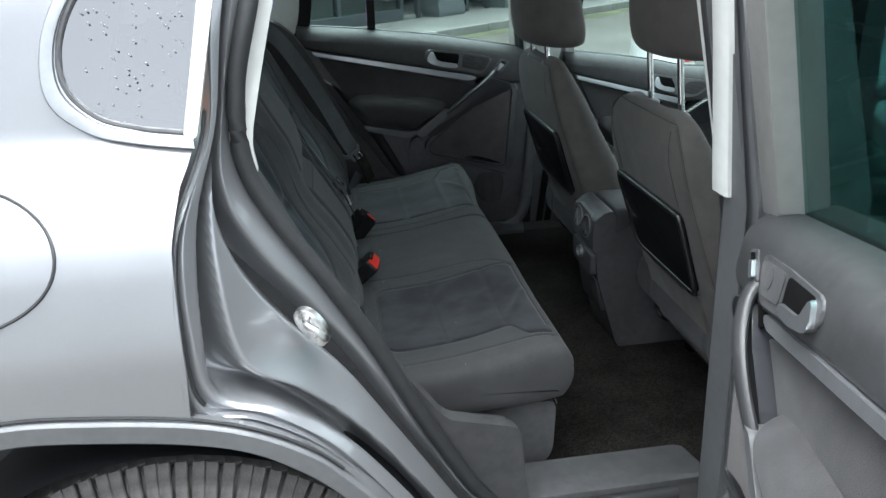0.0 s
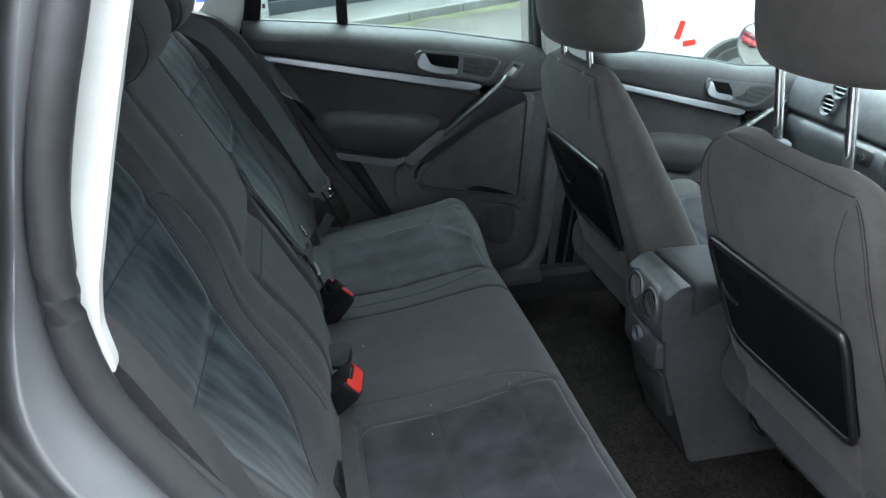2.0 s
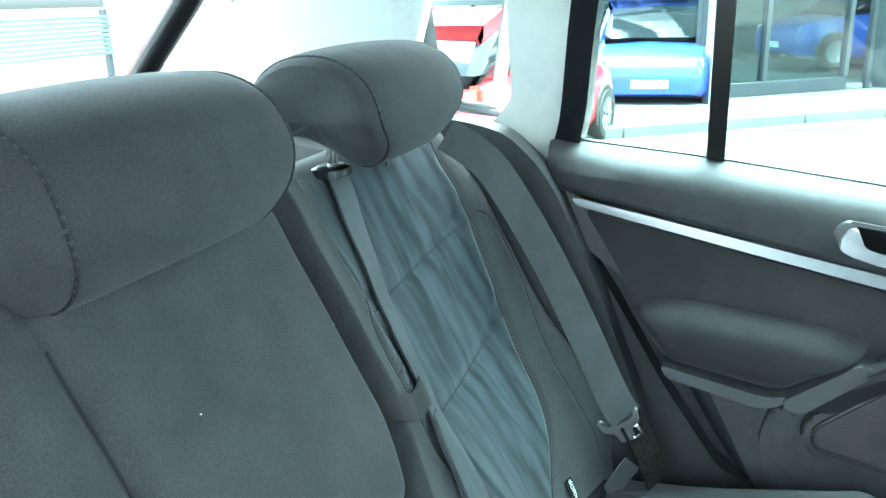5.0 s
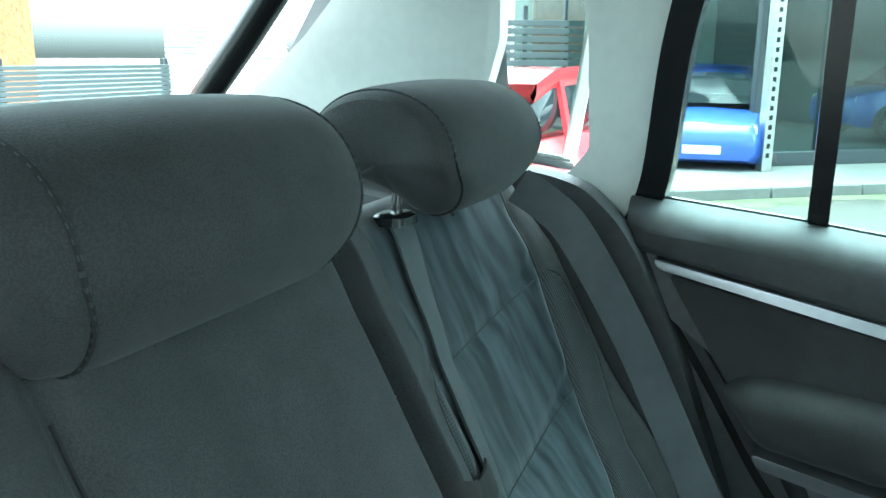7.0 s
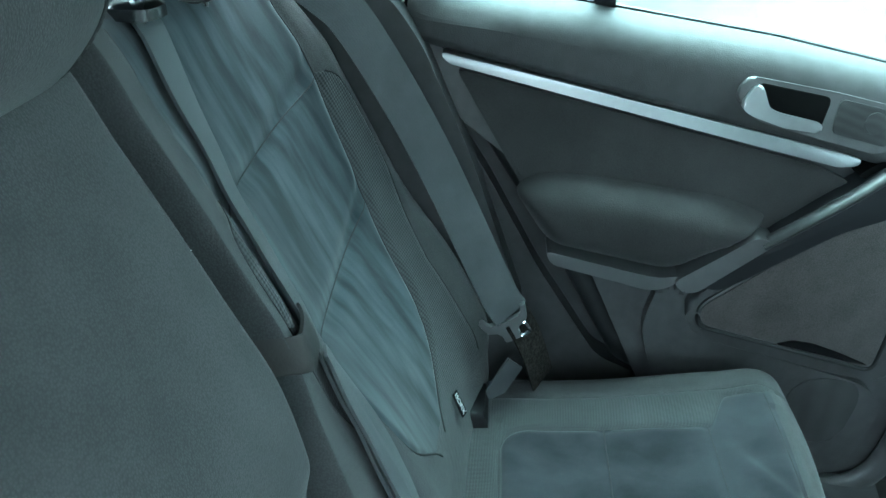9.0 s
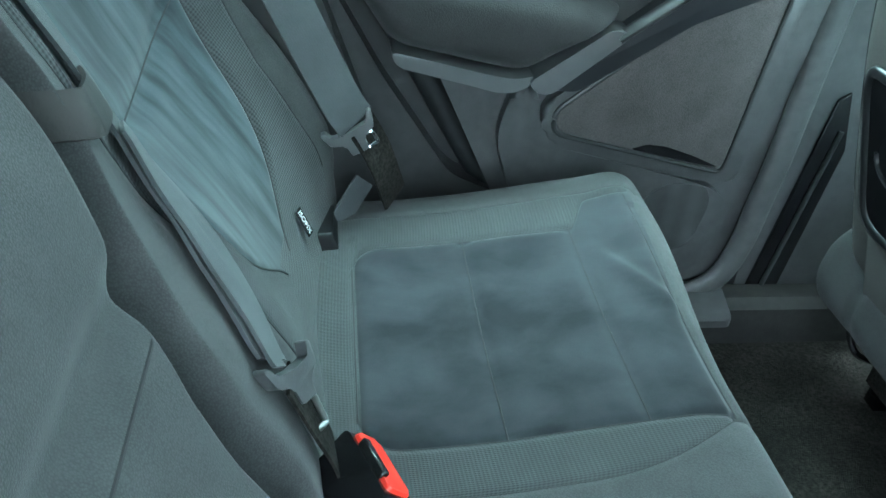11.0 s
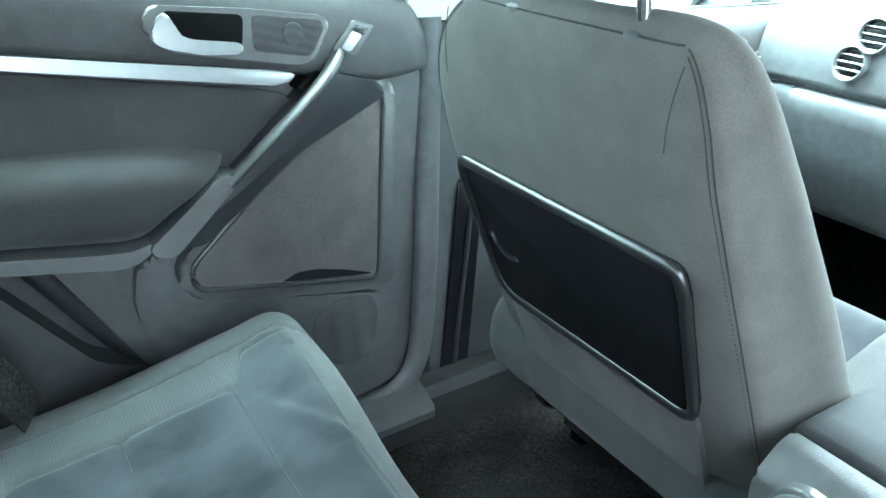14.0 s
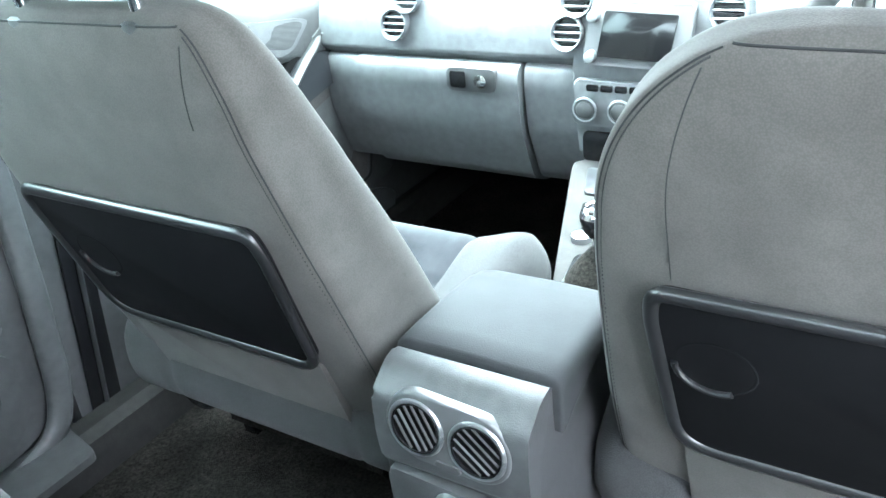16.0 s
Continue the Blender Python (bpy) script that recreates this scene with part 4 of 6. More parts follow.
    card("window_switch", [(0.662, 0.957), (0.681, 0.973), (0.692, 0.968), (0.673, 0.951)], 0.003, 0.024, 0.037, 0.002, SILVER, "", sw)
    card("switch_well", [(0.682, 0.975), (0.687, 0.980), (0.704, 0.974), (0.695, 0.966)], 0.002, 0.024, 0.0335, 0.001, GLOSS_BLACK, "", sw)
    # window frame, divider and panes
    def pane_at(u, v, d):
        return warp(Vector((u, 0.735 - 0.20 * (v - 1.06) - d, v)))

    if frame_mat == TAUPE:
        part("frame_post", plate(rounded([(0.735, 1.01), (0.705, 1.46), (0.79, 1.46), (0.812, 0.99)], 0.006), pane_at, -0.02, 0.035, 0.008), TAUPE, root, "taupe painted window post")
    top = [(0.145, 1.43), (0.45, 1.45), (0.78, 1.44)]
    frame_rear = spline([(0.072, 0, 1.07), (0.095, 0, 1.14), (0.115, 0, 1.30), (0.145, 0, 1.43)], 5)
    frame_line = [(p.x, p.z) for p in frame_rear] + top[1:] + [(0.80, 1.22), (0.785, 1.0)]
    part("window_frame", sweep([pane_at(u, v, 0.0) for u, v in frame_line], [(-0.018, -0.025), (0.018, -0.025), (0.018, 0.025), (-0.018, 0.025)], (0, 1, 0)), frame_mat, root)
    if name == "rear_door":
        part("window_divider", loft([[pane_at(u, v, d) for u, d in ((0.279, -0.012), (0.303, -0.012), (0.303, 0.014), (0.279, 0.014))] for v in (1.06, 1.46)]), GLOSS_BLACK, root)
    part("window_pane", slab([(0.292, 1.04), (0.80, 0.97), (0.80, 1.44), (0.292, 1.45)], pane_at, -0.002, 0.002), pane_mat, root, "clear window glass with rain drops")
    part("window_pane", slab([(0.06, 1.06), (0.292, 1.04), (0.292, 1.45), (0.14, 1.44)], pane_at, -0.002, 0.002), pane_mat, root)
    return root


def front_x(u):
    """The front doors' own length: short behind the handle, long before it."""
    return 1.18 + (u - 0.448) * (0.76 if u < 0.61 else 0.76 + (u - 0.61) * 6.5)


door("rear_door", "closed rear car door with dark trim and silver strip", lambda p: p, "car doors")
door("front_door", "closed front passenger door with dark trim and silver strip", lambda p: Vector((front_x(p.x), p.y, p.z - 0.117)), "car doors")
OPEN = Matrix.Rotation(radians(77), 3, "Z")
HINGE_AT = Vector((0.600, -0.941, 0)) - OPEN @ Vector((0.675, -0.626, 0))
door("rear_door", "rear car door standing open, grey trim and chrome handle", lambda p: OPEN @ Vector((p.x, -p.y, p.z)) + HINGE_AT, "car doors", TAUPE, GREEN_GLASS)
door("front_door", "closed driver's door with dark trim", lambda p: Vector((front_x(p.x), -p.y, p.z - 0.117)), "car doors")

# ---- car body round the cabin ----
body = thing("family_car", "metallic grey family car body with an open rear door", "car")

# outer rear side: a curved skin behind the door
def skin_y(z):
    return float(np.interp(z, [0.30, 0.55, 0.80, 0.90, 1.02, 1.08, 1.14, 1.30, 1.48], [-0.885, -0.90, -0.907, -0.902, -0.872, -0.83, -0.775, -0.735, -0.66]))


def soft_y(z):
    return sum(skin_y(z + k * 0.012) for k in (-1.5, -1, -0.5, 0, 0.5, 1, 1.5)) / 7


# its front edge runs up the door gap, then round the side window
edge = [(-0.075, 0.80), (-0.071, 0.882), (-0.072, 0.932), (-0.072, 0.986), (-0.071, 1.026), (-0.067, 1.048), (-0.058, 1.089), (-0.050, 1.105), (-0.041, 1.128), (-0.10, 1.140), (-0.16, 1.155), (-0.20, 1.190), (-0.205, 1.237), (-0.185, 1.30), (-0.14, 1.37), (-0.08, 1.43), (-0.06, 1.48)]
rows = []
for z in np.concatenate([np.linspace(0.80, 1.10, 24), np.linspace(1.105, 1.16, 23), np.linspace(1.17, 1.48, 20)]):
    x1 = np.interp(z, [e[1] for e in edge], [e[0] for e in edge])
    rows.append([Vector((x, soft_y(z), z)) for x in np.linspace(-0.95 + 0.6 * max(0, z - 1.14), x1, 40)])
part("rear_wing", loft(rows, False), PAINT, body, "metallic grey painted rear wing")
# fuel flap, its gap cut as a dark ring
flap = [(-0.34 + 0.135 * math.cos(a), 1.024 + 0.082 * math.sin(a)) for a in (2 * math.pi * k / 48 for k in range(48))]
part("fuel_flap_gap", tube([(x, soft_y(z) - 0.0005, z) for x, z in flap + flap[:1]], 0.0022, 6), RUBBER, body)

# wheel-arch trim
arch_c = Vector((-0.13, 0, 0.37))
arch_out = spline([(0.26, 0, 0.46), (0.215, 0, 0.55), (0.165, 0, 0.636), (0.117, 0, 0.694), (0.075, 0, 0.737), (0.007, 0, 0.778), (-0.074, 0, 0.805), (-0.193, 0, 0.823), (-0.297, 0, 0.829), (-0.40, 0, 0.81), (-0.50, 0, 0.755), (-0.57, 0, 0.65)], 5)
arch_in = spline([(0.235, 0, 0.44), (0.19, 0, 0.53), (0.145, 0, 0.612), (0.105, 0, 0.663), (0.060, 0, 0.706), (-0.004, 0, 0.748), (-0.080, 0, 0.772), (-0.193, 0, 0.790), (-0.29, 0, 0.797), (-0.38, 0, 0.78), (-0.47, 0, 0.73), (-0.54, 0, 0.63)], 5)
rings = []
for o, i in zip(arch_out, arch_in):
    rings.append([p + Vector((0, y, 0)) for p, y in ((o, -0.903), (o.lerp(i, 0.06), -0.912), (o.lerp(i, 0.14), -0.9145), (o.lerp(i, 0.85), -0.915), (o.lerp(i, 0.96), -0.911), (i, -0.903), (i, -0.875), (o, -0.875))])
part("wheel_arch_trim", loft(rings), ARCH, body, "grey plastic wheel arch trim")
part("arch_gap", tube([o + Vector((0.001, -0.9065, 0.003)) for o in arch_out[16:46]], 0.0022, 6), RUBBER, body)
part("wheel_well", loft([[Vector((arch_c.x + 0.395 * math.cos(math.pi * k / 24), y, arch_c.z + 0.385 * math.sin(math.pi * k / 24))) for k in range(25)] for y in (-0.90, -0.55)], False), GLOSS_BLACK, body)

# painted door shut behind the opening: from the outer edge to the seal, in folds
outer = [(0.045, -0.655, 1.48), (-0.005, -0.735, 1.30), (-0.022, -0.775, 1.14), (-0.068, -0.868, 1.02), (-0.078, -0.902, 0.88), (-0.070, -0.905, 0.80), (0.00, -0.905, 0.785), (0.076, -0.905, 0.742), (0.138, -0.903, 0.668), (0.20, -0.90, 0.57), (0.26, -0.895, 0.44)]
inner = [(0.085, -0.62, 1.48), (0.036, -0.705, 1.30), (0.004, -0.722, 1.18), (0.004, -0.727, 1.08), (0.038, -0.73, 1.00), (0.10, -0.733, 0.90), (0.167, -0.733, 0.78), (0.23, -0.73, 0.647), (0.275, -0.725, 0.56), (0.315, -0.72, 0.49), (0.36, -0.71, 0.43)]
oc, ic = spline(outer, 6), spline(inner, 6)
# two pressed channels that part towards the sill: how far across they run, from the roof down
swoop = spline([(k, f, 0) for k, f in enumerate((0.52, 0.52, 0.50, 0.44, 0.34, 0.28, 0.33, 0.39, 0.41, 0.42, 0.42))], 6)
diagonal = spline([(k, f, 0) for k, f in enumerate((0.60, 0.60, 0.62, 0.67, 0.74, 0.80, 0.84, 0.86, 0.87, 0.87, 0.87))], 6)
rows = []
for o, i, s1, s2 in zip(oc, ic, swoop, diagonal):
    row = []
    for f in np.linspace(0, 1, 72):
        d = 0.010 * math.exp(-(((f - 0.03) / 0.022) ** 2)) + 0.009 * math.exp(-(((f - 0.105) / 0.022) ** 2))
        d += max(0.052 * math.exp(-(((f - s1.y) / 0.072) ** 4)), 0.048 * math.exp(-(((f - s2.y) / 0.064) ** 4)))
        d += 0.004 - 0.004 * math.sin(math.pi * f)
        row.append(o.lerp(i, f) + Vector((-0.9, 1.25, 0)) * d * min(1.0, f / 0.015))
    rows.append(row)
part("door_shut", loft(rows, False), PAINT, body, "metallic grey painted door shut", 60)
for lo, f in ((11, 0.022), (11, 0.098)):
    part("shut_gap", tube([oc[k].lerp(ic[k], f) + Vector((-0.008, 0.011, 0)) for k in range(lo, 31)], 0.0035, 8), RUBBER, body)
part("door_seal", tube([p + Vector((0.009, 0.004, 0.004)) for p in ic] + [Vector((0.42, -0.705, 0.418)), Vector((0.69, -0.705, 0.418))], 0.0125, 12), RUBBER, body, "black rubber door seal")
# striker
STRIKER = Matrix.Translation((0.083, -0.803, 0.87)) @ Matrix.Rotation(radians(-30), 4, "Y") @ Matrix.Rotation(radians(-25), 4, "Z")
stk = part("door_striker", loft([[STRIKER @ p for p in ring_at((0, y, 0), (1, 0, 0), (0, 0, 1), a, b, 2.3, 28)] for y, a, b in ((0.006, 0.019, 0.032), (-0.003, 0.019, 0.032), (-0.006, 0.016, 0.029), (-0.0065, 0.004, 0.008))]), STEEL, body, "zinc-plated door striker")
part("striker_loop", tube(spline([(0.076, -0.80, 0.884), (0.078, -0.835, 0.888), (0.094, -0.842, 0.878), (0.100, -0.835, 0.866), (0.094, -0.80, 0.862)], 5), 0.0055, 10), STEEL, stk)
for dz in (-0.020, 0.020):
    part("striker_screw", loft([[Vector((0.083 - dz * 0.5 + math.cos(a) * r, -0.808 - h, 0.87 + dz + math.sin(a) * r)) for a in (2 * math.pi * k / 12 for k in range(12))] for h, r in ((0, 0.008), (0.004, 0.008), (0.005, 0.004))]), STEEL, stk)

# side window behind the door with its bright surround
qw = [(-0.038, 1.126), (-0.070, 1.130), (-0.104, 1.135), (-0.151, 1.145), (-0.182, 1.161), (-0.203, 1.181), (-0.212, 1.206), (-0.211, 1.237), (-0.204, 1.269), (-0.186, 1.307), (-0.15, 1.36), (-0.09, 1.42), (0.02, 1.45)]
qin = [(-0.040, 1.146), (-0.070, 1.150), (-0.100, 1.155), (-0.139, 1.166), (-0.162, 1.182), (-0.177, 1.200), (-0.184, 1.218), (-0.185, 1.240), (-0.179, 1.268), (-0.164, 1.300), (-0.13, 1.347), (-0.08, 1.395), (0.012, 1.42)]
qo = [(p.x, p.y) for p in spline([(a, b, 0) for a, b in qw], 5)]
qi = [(p.x, p.y) for p in spline([(a, b, 0) for a, b in qin], 5)]
for side, tag in ((1, "side_window"), (-1, "side_window")):
    win = tagged(new(tag), "small fixed side window with satin surround", "car window", "side windows")
    def wp(x, z, d, side=side):
        return Vector((x, side * (soft_y(z) - 0.003 - d), z))
    ring = [[wp(a[0] + (b[0] - a[0]) * f, a[1] + (b[1] - a[1]) * f, d) for f, d in ((0, -0.004), (0.02, 0.004), (0.10, 0.007), (0.5, 0.0085), (0.66, 0.007), (0.70, 0.003), (1.0, 0.0))] for a, b in zip(qo, qi)]
    part("window_surround", loft(ring, False), SILVER, win, "satin silver window surround")
    part("window_seal", tube([wp(a[0] * 0.14 + b[0] * 0.86, a[1] * 0.14 + b[1] * 0.86, 0.0) for a, b in zip(qo, qi)], 0.0042, 8), GREY_PLASTIC, win)
    part("window_post", plate(rounded([(-0.052, 1.140), (-0.034, 1.138), (0.001, 1.30), (0.026, 1.45), (0.008, 1.45), (-0.018, 1.30)], 0.004), wp, -0.004, 0.004, 0.003), PALE, win, "beige post at the pane's front edge")
    part("window_pane", ngon([wp(a, b, -0.001) for a, b in qi]), SKY_GLASS if side > 0 else GLASS, win, "rain-spotted glass")
    if side > 0:
        drops = bmesh.new()
        rng = random.Random(4)
        for k in range(90):
            x, z, r = rng.uniform(-0.16, -0.04), rng.uniform(1.16, 1.38), rng.choice((0.0008, 0.001, 0.0013, 0.0016))
            bmesh.ops.create_icosphere(drops, subdivisions=1, radius=1.0, matrix=Matrix.Translation(wp(x, z, 0.001)) @ Matrix.Diagonal((r, r * 0.5, r * 1.15, 1)))
        tagged(part("rain_drops", drops, DROP, win, "clear rain drops"), kind="stuff")

# cabin floor, tunnel and sills
tagged(part("floor", box((2.6, 1.44, 0.05), (0.95, 0, 0.335), 0.01), CARPET), "worn black carpet floor of the cabin", "floor", kind="structure")
sill_prof = [(-0.70, 0.43), (-0.72, 0.415), (-0.74, 0.38), (-0.88, 0.36), (-0.90, 0.30), (-0.66, 0.30), (-0.645, 0.36), (-0.65, 0.42), (-0.665, 0.432)]
for s in (1, -1):
    part("sill", loft([[Vector((x, s * y, z)) for y, z in sill_prof] for x in (0.24, 0.5, 0.75, 1.0, 1.9)]), SILL, body)
    part("scuff_plate", plate(rounded([(0.30, -0.60), (0.74, -0.60), (0.76, -0.70), (0.36, -0.70)], 0.012), lambda u, v, d, s=s: Vector((u, -s * v * -1 * -1, 0.430 + d)), 0.0, 0.012, 0.004), PLASTIC, body, "dark plastic scuff plate")

# B pillars
for s in (1, -1):
    def bp(u, v, d, s=s):
        return Vector((u + (0.0 if s > 0 else -0.055), s * (0.705 - 0.22 * max(0, v - 1.0) - d), v))
    part("pillar_trim", plate(rounded([(0.790, 0.40), (0.80, 0.96), (0.93, 0.96), (0.97, 0.40)], 0.01), bp, -0.04, 0.0, 0.006), PLASTIC, body)
    part("pillar_trim", plate(rounded([(0.772, 0.964), (0.735, 1.27), (0.72, 1.50), (0.86, 1.50), (0.93, 0.964)], 0.01), bp, -0.04, 0.004, 0.008), PALE, body, "pale upper pillar trim")
    part("pillar_metal", plate(rounded([(0.79, 0.42), (0.76, 1.0), (0.72, 1.50), (0.86, 1.50), (0.93, 1.0), (0.95, 0.42)], 0.01), bp, -0.13, -0.044, 0.0), PAINT, body)
    part("pillar_seal", tube([bp(u, v, -0.035) for u, v in ((0.785, 0.42), (0.775, 0.95), (0.752, 1.15), (0.715, 1.50))], 0.016, 10), RUBBER, body)
    part("pillar_cover", plate(rounded([(0.755, 0.44), (0.748, 1.0), (0.70, 1.50), (0.722, 1.50), (0.77, 1.0), (0.778, 0.44)], 0.006), bp, -0.12, -0.055, 0.006), ARCH if s < 0 else TAUPE, body)
    part("trim_gap", plate([(0.806, 0.406), (0.847, 0.735), (0.862, 0.745), (0.884, 0.66), (0.856, 0.400)], bp, -0.01, 0.005, 0.002), GLOSS_BLACK, body, "black belt slot in the pillar trim")
    part("slot_rib", tube([bp(0.829, 0.408, 0.006), bp(0.866, 0.69, 0.006)], 0.004, 6), RUBBER, body)
    if s > 0:
        part("opening_trim", sweep(spline([(0.806, 0.704, 0.97), (0.797, 0.698, 0.85), (0.786, 0.690, 0.72), (0.779, 0.684, 0.65), (0.772, 0.682, 0.59), (0.764, 0.681, 0.515), (0.742, 0.679, 0.458), (0.69, 0.677, 0.428), (0.60, 0.676, 0.418), (0.50, 0.676, 0.416)], 6), disc(0.019, 14, 0.011), (0, 1, 0)), GREY_PLASTIC, body, "grey trim curving from the pillar onto the sill")

# pale upper trim on the pillar beside the opening
strip = []
for z in np.linspace(0.998, 1.50, 24):
    x = 0.6905 - 0.092 * (z - 1.0)
    y0, y1 = -0.733 + 0.05 * max(0.0, z - 1.2), -0.781 + 0.05 * max(0.0, z - 1.2)
    strip.append([Vector((x + d, y, z)) for y, d in ((y0, 0.004), (y0 - 0.001, -0.003), (y0 - 0.005, -0.006), (y1 + 0.005, -0.006), (y1 + 0.001, -0.003), (y1, 0.004))])
part("pillar_trim", loft(strip), PALE, body, "pale upper trim of the door pillar")
# C pillar trims
for s in (1, -1):
    def cp(u, v, d, s=s):
        return Vector((u, s * (0.71 - 0.20 * max(0, v - 1.1) - d), v))
    fwd = 0.0 if s > 0 else -0.052
    into = 0.0 if s > 0 else 0.014
    if s > 0:
        line = [(0.068, 1.035), (0.080, 1.12), (0.108, 1.32), (0.15, 1.50), (-0.02, 1.50), (0.006, 1.32), (0.006, 1.17), (-0.022, 1.135), (-0.13, 1.115), (-0.14, 1.06)]
    else:
        line = [(0.029, 1.064), (0.024, 1.10), (0.027, 1.125), (0.045, 1.197), (0.058, 1.245), (0.079, 1.32), (0.14, 1.50), (-0.02, 1.50), (0.000, 1.32), (-0.004, 1.17), (-0.02, 1.12), (0.0, 1.078)]
    part("pillar_trim", plate(rounded(line, 0.008), cp, -0.03 if s > 0 else 0.0, into, 0.006), PALE, body, "pale rear pillar trim")
    part("pillar_trim", plate(rounded([(-0.10, 1.50), (-0.112, 1.31), (-0.135, 1.245), (-0.155, 1.15), (-0.30, 1.13), (-0.60, 1.16), (-0.56, 1.21), (-0.415, 1.315), (-0.30, 1.42), (-0.22, 1.50)], 0.01), cp, -0.03, 0.0, 0.01), PALE, body, "pale rear corner trim")
    part("side_trim", plate(rounded([(0.066 + fwd, 1.035), (0.17 + fwd, 0.88), (0.24 + fwd, 0.76), (0.33 + fwd, 0.63), (0.40, 0.60), (0.42, 0.42), (-0.60, 0.42), (-0.60, 1.13), (-0.14, 1.06), (0.0, 1.06)], 0.02), cp, -0.05 if s > 0 else 0.0, 0.03, 0.012), SOFT, body)
    if s > 0:
        part("trim_seal", tube(spline([cp(0.072, 1.06, 0.0), cp(0.135, 0.99, 0.0), cp(0.20, 0.895, 0.0), cp(0.27, 0.79, 0.0), cp(0.36, 0.64, 0.0), cp(0.42, 0.55, 0.0)], 6), 0.016, 10), RUBBER, body)
        part("side_infill", plate(rounded([(0.05, 1.04), (0.14, 1.02), (0.30, 0.87), (0.45, 0.60), (0.50, 0.42), (0.2, 0.42), (0.2, 0.80)], 0.01), cp, -0.09, -0.012, 0.004), SOFT, body)

# roof lining, tail and front end
roof = loft([[Vector((x, y, 1.47 + 0.05 * (1 - (y / 0.62) ** 2))) for y in np.linspace(-0.62, 0.62, 13)] for x in (-0.30, 0.0, 0.7, 1.25)], False)
tagged(part("ceiling", roof, PALE), "pale roof lining of the cabin", "ceiling", kind="structure")
part("roof", loft([[Vector((x, y, 1.52 + 0.06 * (1 - (y / 0.68) ** 2))) for y in np.linspace(-0.68, 0.68, 13)] for x in (-0.32, 0.0, 0.7, 1.27)], False), PAINT, body)
tail = [(-0.68, 1.12), (-0.33, 1.52)]
part("rear_window", ngon([Vector((tail[0][0], y, tail[0][1])) for y in (-0.60, 0.60)] + [Vector((tail[1][0], y, tail[1][1])) for y in (0.53, -0.53)]), GLASS, body, "rain-spotted rear window")
for s in (1, -1):
    part("tail_pillar", tube([(-0.67, s * 0.64, 1.12), (-0.555, s * 0.62, 1.235), (-0.47, s * 0.60, 1.31), (-0.30, s * 0.56, 1.47)], 0.022, 10), GLOSS_BLACK, body)
part("tailgate_trim", box((0.05, 1.30, 0.70), (-0.68, 0, 0.77), 0.02), SOFT, body)
part("load_floor", box((0.62, 1.20, 0.04), (-0.37, 0, 0.62), 0.01), CARPET, body)
part("windscreen", ngon([Vector((1.95, -0.68, 0.99)), Vector((1.95, 0.68, 0.99)), Vector((1.27, 0.56, 1.49)), Vector((1.27, -0.56, 1.49))]), GLASS, body)
for s in (1, -1):
    part("screen_pillar", tube([(1.98, s * 0.71, 0.95), (1.6, s * 0.66, 1.25), (1.27, s * 0.60, 1.50)], 0.032, 10), PALE, body)
    part("footwell_side", box((0.75, 0.03, 0.55), (1.65, s * 0.70, 0.62), 0.01), PLASTIC, body)
part("bulkhead", box((0.05, 1.42, 0.62), (2.03, 0, 0.66), 0.02), CARPET, body)

# tyre and rim
wheel = new("wheel")
wheel.parent = body
wheel["label"] = "worn black tyre on a silver rim"
wc = Vector((-0.13, -0.785, 0.380))
prof = [(-0.10, 0.22), (-0.115, 0.29), (-0.112, 0.325), (-0.098, 0.341), (-0.06, 0.350), (0.0, 0.352), (0.06, 0.350), (0.098, 0.341), (0.112, 0.325), (0.115, 0.29), (0.10, 0.22)]
part("tyre", loft([[wc + Vector((r * math.cos(a), w, r * math.sin(a))) for w, r in prof] for a in (2 * math.pi * k / 96 for k in range(97))], False), TYRE, wheel)
treads = []
for size in ((0.0165, 0.052, 0.011), (0.0235, 0.027, 0.009), (0.0105, 0.024, 0.009)):
    me = bpy.data.meshes.new("tread_block")
    bb = box(size, (0, 0, 0), 0.0016, 1)
    bb.to_mesh(me)
    bb.free()
    me.materials.append(TYRE)
    treads.append(me)
for k in range(34):
    for n, (shape, w, r, tilt, skew) in enumerate(((0, -0.110, 0.331, 1.02, 0.06), (1, -0.083, 0.3505, 0.24, 0.32), (2, -0.054, 0.3535, 0.1, 0.6), (1, -0.022, 0.355, 0.0, -0.45), (1, 0.012, 0.355, 0.0, 0.45), (2, 0.042, 0.353, -0.1, -0.6), (0, 0.085, 0.347, -0.25, -0.1))):
        a = math.pi * (0.19 + 0.64 * (k + 0.37 * (n // 2) + 0.10 * math.sin(2.1 * k)) / 34)
        ob = new("tread_block", treads[shape])
        ob.parent = wheel
        ob.matrix_basis = Matrix.Translation(wc + Vector((r * math.cos(a), w, r * math.sin(a)))) @ Matrix.Rotation(math.pi / 2 - a, 4, "Y") @ Matrix.Rotation(tilt, 4, "X") @ Matrix.Rotation(skew, 4, "Z")
part("rim", loft([[wc + Vector((r * math.cos(a), w, r * math.sin(a))) for a in (2 * math.pi * k / 40 for k in range(40))] for w, r in ((-0.09, 0.225), (-0.10, 0.215), (-0.06, 0.19), (-0.05, 0.05))]), SILVER, wheel)

